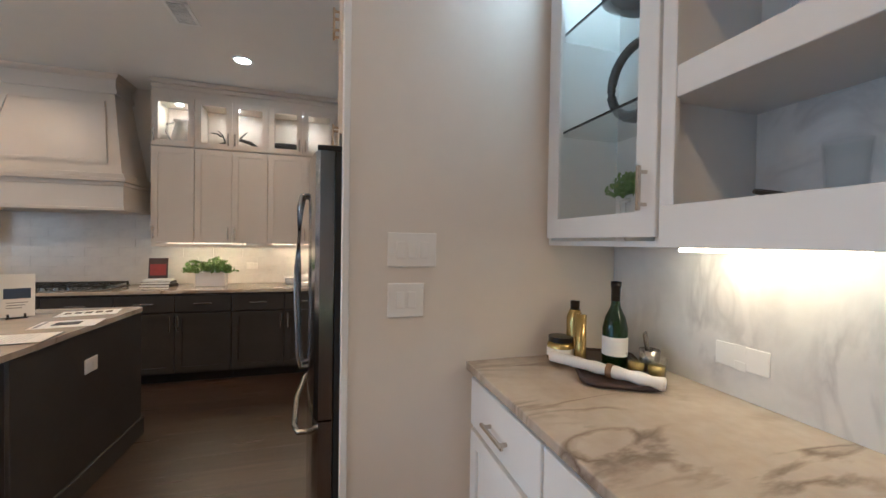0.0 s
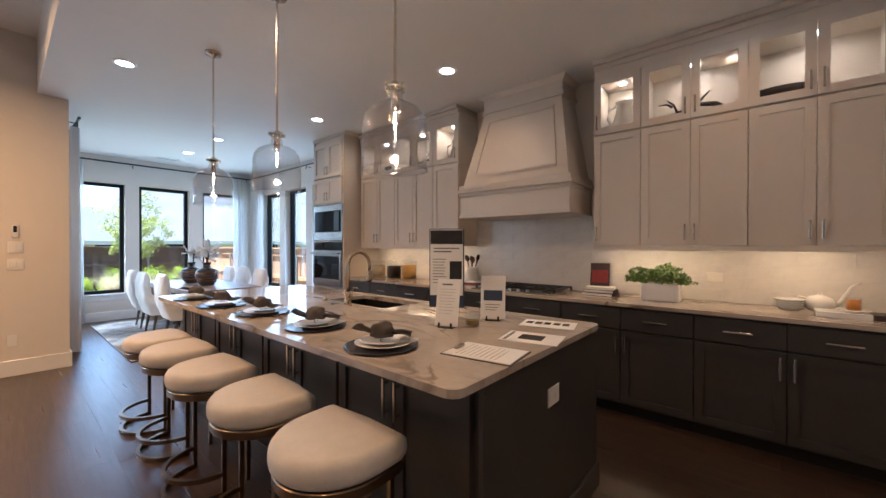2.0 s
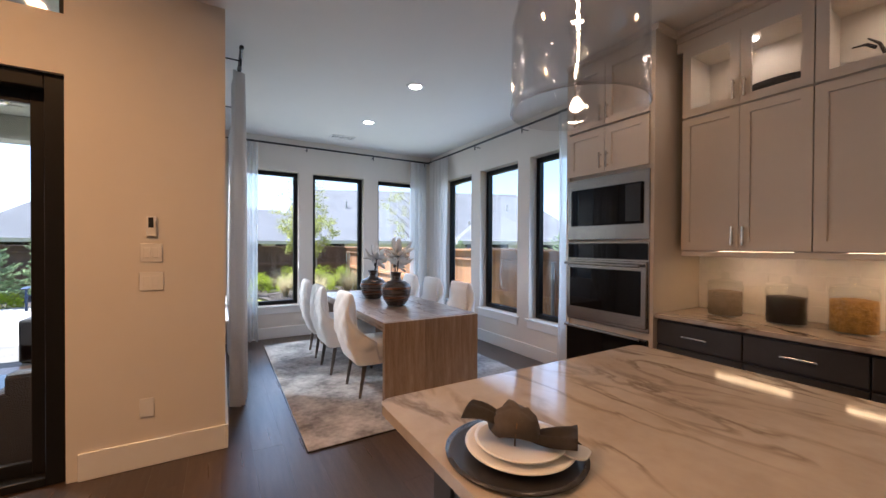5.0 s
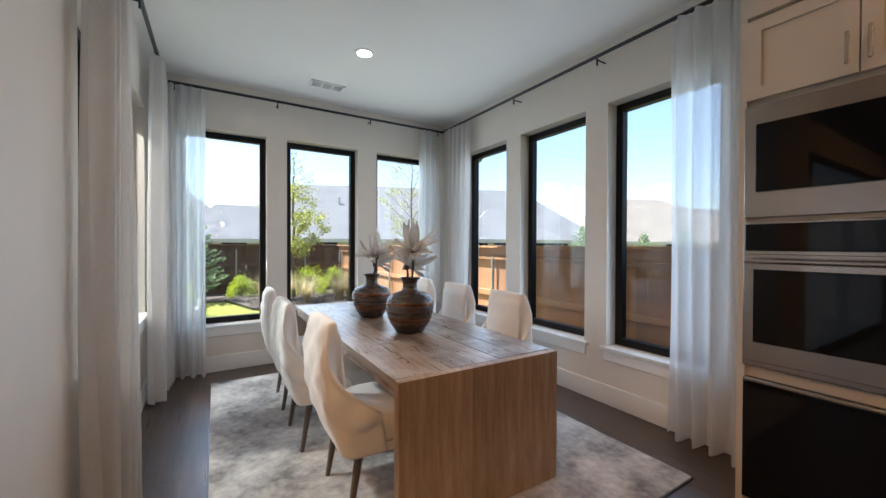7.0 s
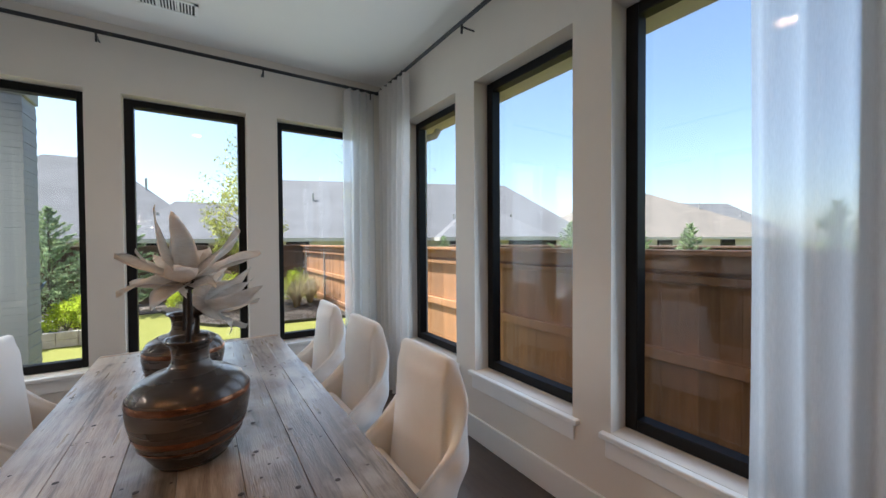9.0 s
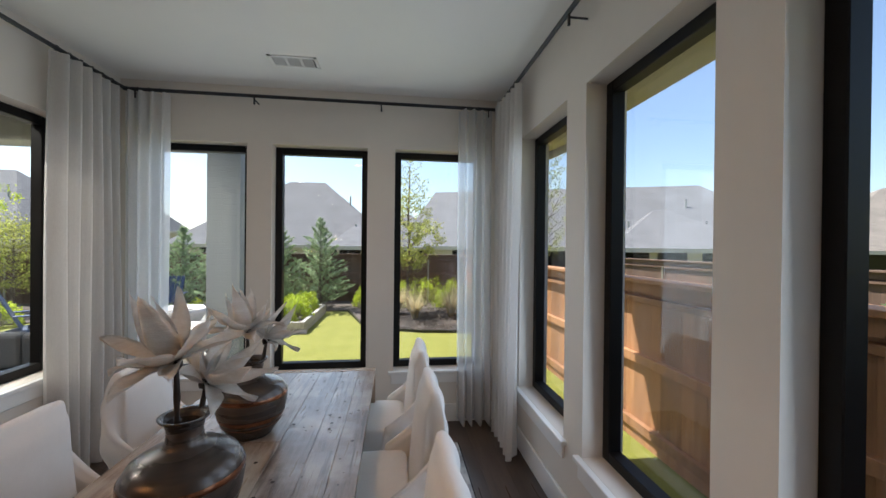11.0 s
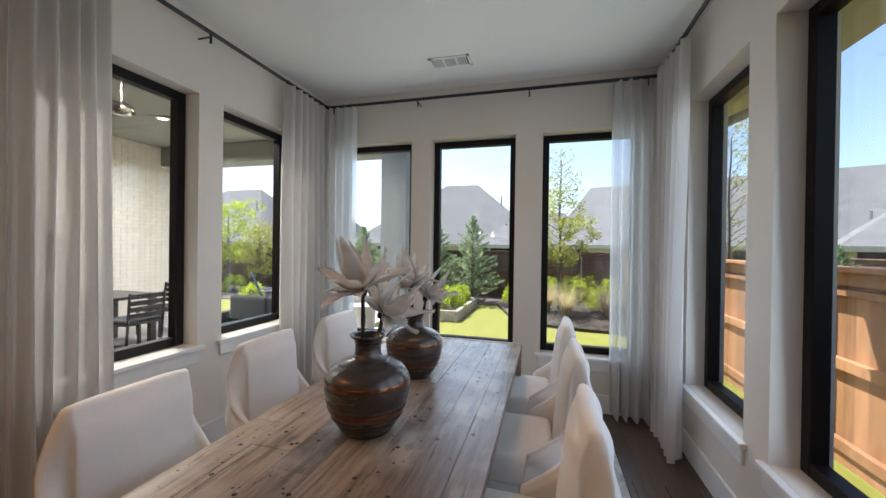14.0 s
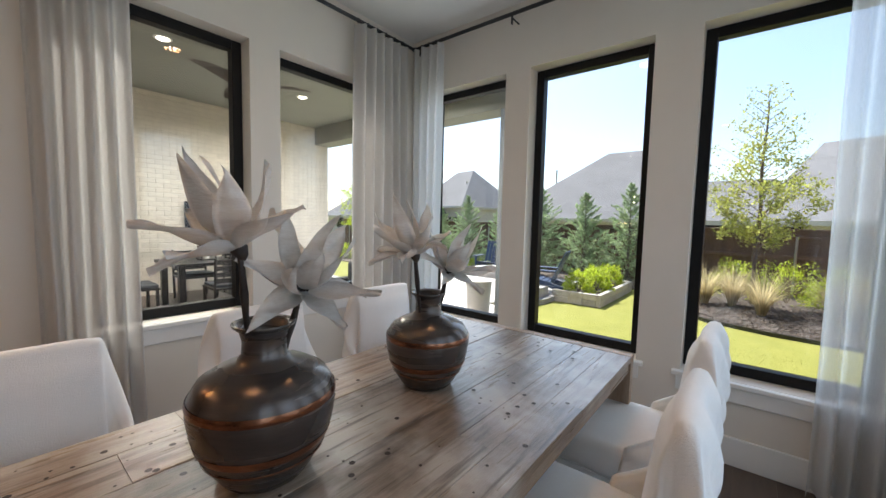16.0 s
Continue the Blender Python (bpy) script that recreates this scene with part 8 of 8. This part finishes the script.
pc = patio_chair(-9.0, -1.0, 178)
for x, y, r in ((-9.75, -1.0, 182), (-9.0, -2.3, 2), (-9.75, -2.3, -3), (-10.65, -1.65, -90), (-8.05, -1.6, 90)):
    copy_thing(pc, pose(x, y, -0.05, 0, 0, r))
for x in (-9.75, -9.35, -8.95):
    ln = thing("lantern", "tapered black metal lantern with glass on the table", "lantern", (x, -1.65, 0.696), 0, "lanterns on the outdoor table")
    fr = bmesh.new()
    for sx in (-1, 1):
        for sy in (-1, 1):
            rod((sx * 0.10, sy * 0.10, 0), (sx * 0.05, sy * 0.05, 0.36), 0.008, 6, None, fr)
    box(-0.11, 0.11, -0.11, 0.11, 0, 0.015, 0, 1, fr)
    box(-0.06, 0.06, -0.06, 0.06, 0.355, 0.37, 0, 1, fr)
    part("frame", fr, M_BLACK, ln)
    part("candle", rod((0, 0, 0.015), (0, 0, 0.14), 0.035, 14), M_WHITEC, ln, "white candle")

# outdoor lounge by the sliding door
so = thing("outdoor_sofa", "black wicker outdoor sofa with grey cushions", "sofa", (-10.02, 0.86, -0.05), -90)
part("base", box(-0.74, 0.74, -0.40, 0.40, 0.05, 0.28, 0.02, 1), M_WICKER, so)
part("backrest", box(-0.74, 0.74, -0.42, -0.28, 0.05, 0.66, 0.03, 2), M_WICKER, so)
for s in (-1, 1):
    part("armrest", box(s * 0.68 - 0.07, s * 0.68 + 0.07, -0.42, 0.40, 0.05, 0.56, 0.03, 2), M_WICKER, so)
    part("seat_cushion", box(s * 0.305 - 0.30, s * 0.305 + 0.30, -0.25, 0.40, 0.285, 0.43, 0.04, 3), M_GREYC, so, "grey seat cushion")
    part("back_cushion", box(s * 0.305 - 0.30, s * 0.305 + 0.30, -0.27, -0.12, 0.44, 0.80, 0.05, 3), M_GREYC, so, "grey back cushion")
ct = thing("coffee_table", "black wicker outdoor coffee table with glass top", "coffee table", (-7.58, 0.40, -0.05))
part("body", box(-0.36, 0.36, -0.55, 0.55, 0.05, 0.34, 0.02, 1), M_WICKER, ct)
part("glass_top", box(-0.33, 0.33, -0.52, 0.52, 0.342, 0.352, 0.003, 1), M_BLACKGL, ct, "tinted glass top")
for sx in (-1, 1):
    for sy in (-1, 1):
        part("foot", box(sx * 0.31 - 0.03, sx * 0.31 + 0.03, sy * 0.50 - 0.03, sy * 0.50 + 0.03, 0, 0.05), M_STEEL, ct)
lc = thing("outdoor_armchair", "black wicker outdoor armchair with grey cushions", "armchair", (-7.02, 1.42, -0.05), 90)
part("base", box(-0.40, 0.40, -0.38, 0.38, 0.05, 0.28, 0.02, 1), M_WICKER, lc)
part("backrest", box(-0.40, 0.40, -0.40, -0.27, 0.05, 0.66, 0.03, 2), M_WICKER, lc)
for s in (-1, 1):
    part("armrest", box(s * 0.40 - 0.06, s * 0.40 + 0.06, -0.40, 0.38, 0.05, 0.55, 0.03, 2), M_WICKER, lc)
part("seat_cushion", box(-0.33, 0.33, -0.24, 0.38, 0.285, 0.43, 0.04, 3), M_GREYC, lc, "grey seat cushion")

# fire pit
fp = thing("fire_pit", "round white concrete fire bowl on gravel", "fire pit", (-16.0, -0.75, G + 0.12))
part("bowl", lathe([(0, 0), (0.35, 0), (0.42, 0.05), (0.60, 0.30), (0.62, 0.40), (0.56, 0.40), (0.50, 0.30), (0, 0.28)], 40), M_PITW, fp, smooth=True)
part("lava_rock", lathe([(0, 0.33), (0.45, 0.30), (0.50, 0.28)], 24), M_SOIL, fp)
pt = thing("side_pot", "tall cream concrete pot at the terrace edge", "pot", (-11.62, 1.60, -0.05))
part("pot", lathe([(0, 0), (0.15, 0), (0.17, 0.02), (0.20, 0.50), (0.21, 0.52), (0.18, 0.52), (0.16, 0.40), (0, 0.38)], 28), M_PITW, pt, smooth=True)


def adirondack(x, y, rz):
    c = thing("adirondack_chair", "navy blue slatted adirondack chair by the fire pit", "chair", (x, y, G + 0.12), rz, "chairs round the fire pit")
    for k in range(5):
        part("back_slat", turned(box(-0.05, 0.05, -0.012, 0.012, 0, 0.85, 0.004, 1), pose((k - 2) * 0.115, -0.22, 0.26, 24, 0, 0)), M_ADIR, c)
        part("seat_slat", turned(box(-0.30, 0.30, -0.05, 0.05, 0, 0.022, 0.003, 1), pose(0, -0.2 + k * 0.125, 0.27 + k * 0.025, 12, 0, 0)), M_ADIR, c)
    for s in (-1, 1):
        part("arm", box(s * 0.36 - 0.07, s * 0.36 + 0.07, -0.35, 0.42, 0.56, 0.582, 0.004, 1), M_ADIR, c)
        part("front_leg", box(s * 0.33 - 0.02, s * 0.33 + 0.02, 0.30, 0.40, 0, 0.56), M_ADIR, c)
        part("stringer", turned(box(s * 0.31 - 0.015, s * 0.31 + 0.015, -0.75, 0.40, -0.06, 0.06), pose(0, 0, 0.27, 14, 0, 0)), M_ADIR, c)
    return c


ad = adirondack(-15.9, -2.9, -10)
copy_thing(ad, pose(-17.5, -1.9, G + 0.12, 0, 0, -80))
copy_thing(ad, pose(-15.6, 0.9, G + 0.12, 0, 0, 190))
copy_thing(ad, pose(-14.5, -2.6, G + 0.12, 0, 0, 40))

# ---- oak floor planks ----
fl = bpy.data.objects["floor"]
PW = 0.188
rnd = random.Random(3)
meshes = {}
rest = bmesh.new()
y = YR - PW
count = 0
while y > -4.2:
    x = XF + 0.0
    x -= rnd.uniform(0, 1.4)
    while x < 3.19:
        ln = rnd.choice((1.3, 1.7, 2.1, 2.4))
        a, b = max(x, XF), min(x + ln, 3.19)
        if b - a > 0.08:
            if y > -0.1 and a < 1.2 and count < 298:
                key = round(b - a, 3)
                if key not in meshes:
                    ob = part("plank", box(0.0002, b - a - 0.0002, 0.0002, PW - 0.0002, -0.012, 0, 0.0006, 1), M_FLOOR, fl)
                    meshes[key] = ob.data
                else:
                    ob = new("plank", meshes[key])
                    ob.parent = fl
                ob.location = (a, y, rnd.uniform(-0.0004, 0.0))
                count += 1
            else:
                box(a + 0.0002, b - 0.0002, y + 0.0002, y + PW - 0.0002, -0.012, 0, 0, 1, rest)
        x += ln
    y -= PW
part("plank_rest", rest, M_FLOOR, fl)["kind"] = "stuff"
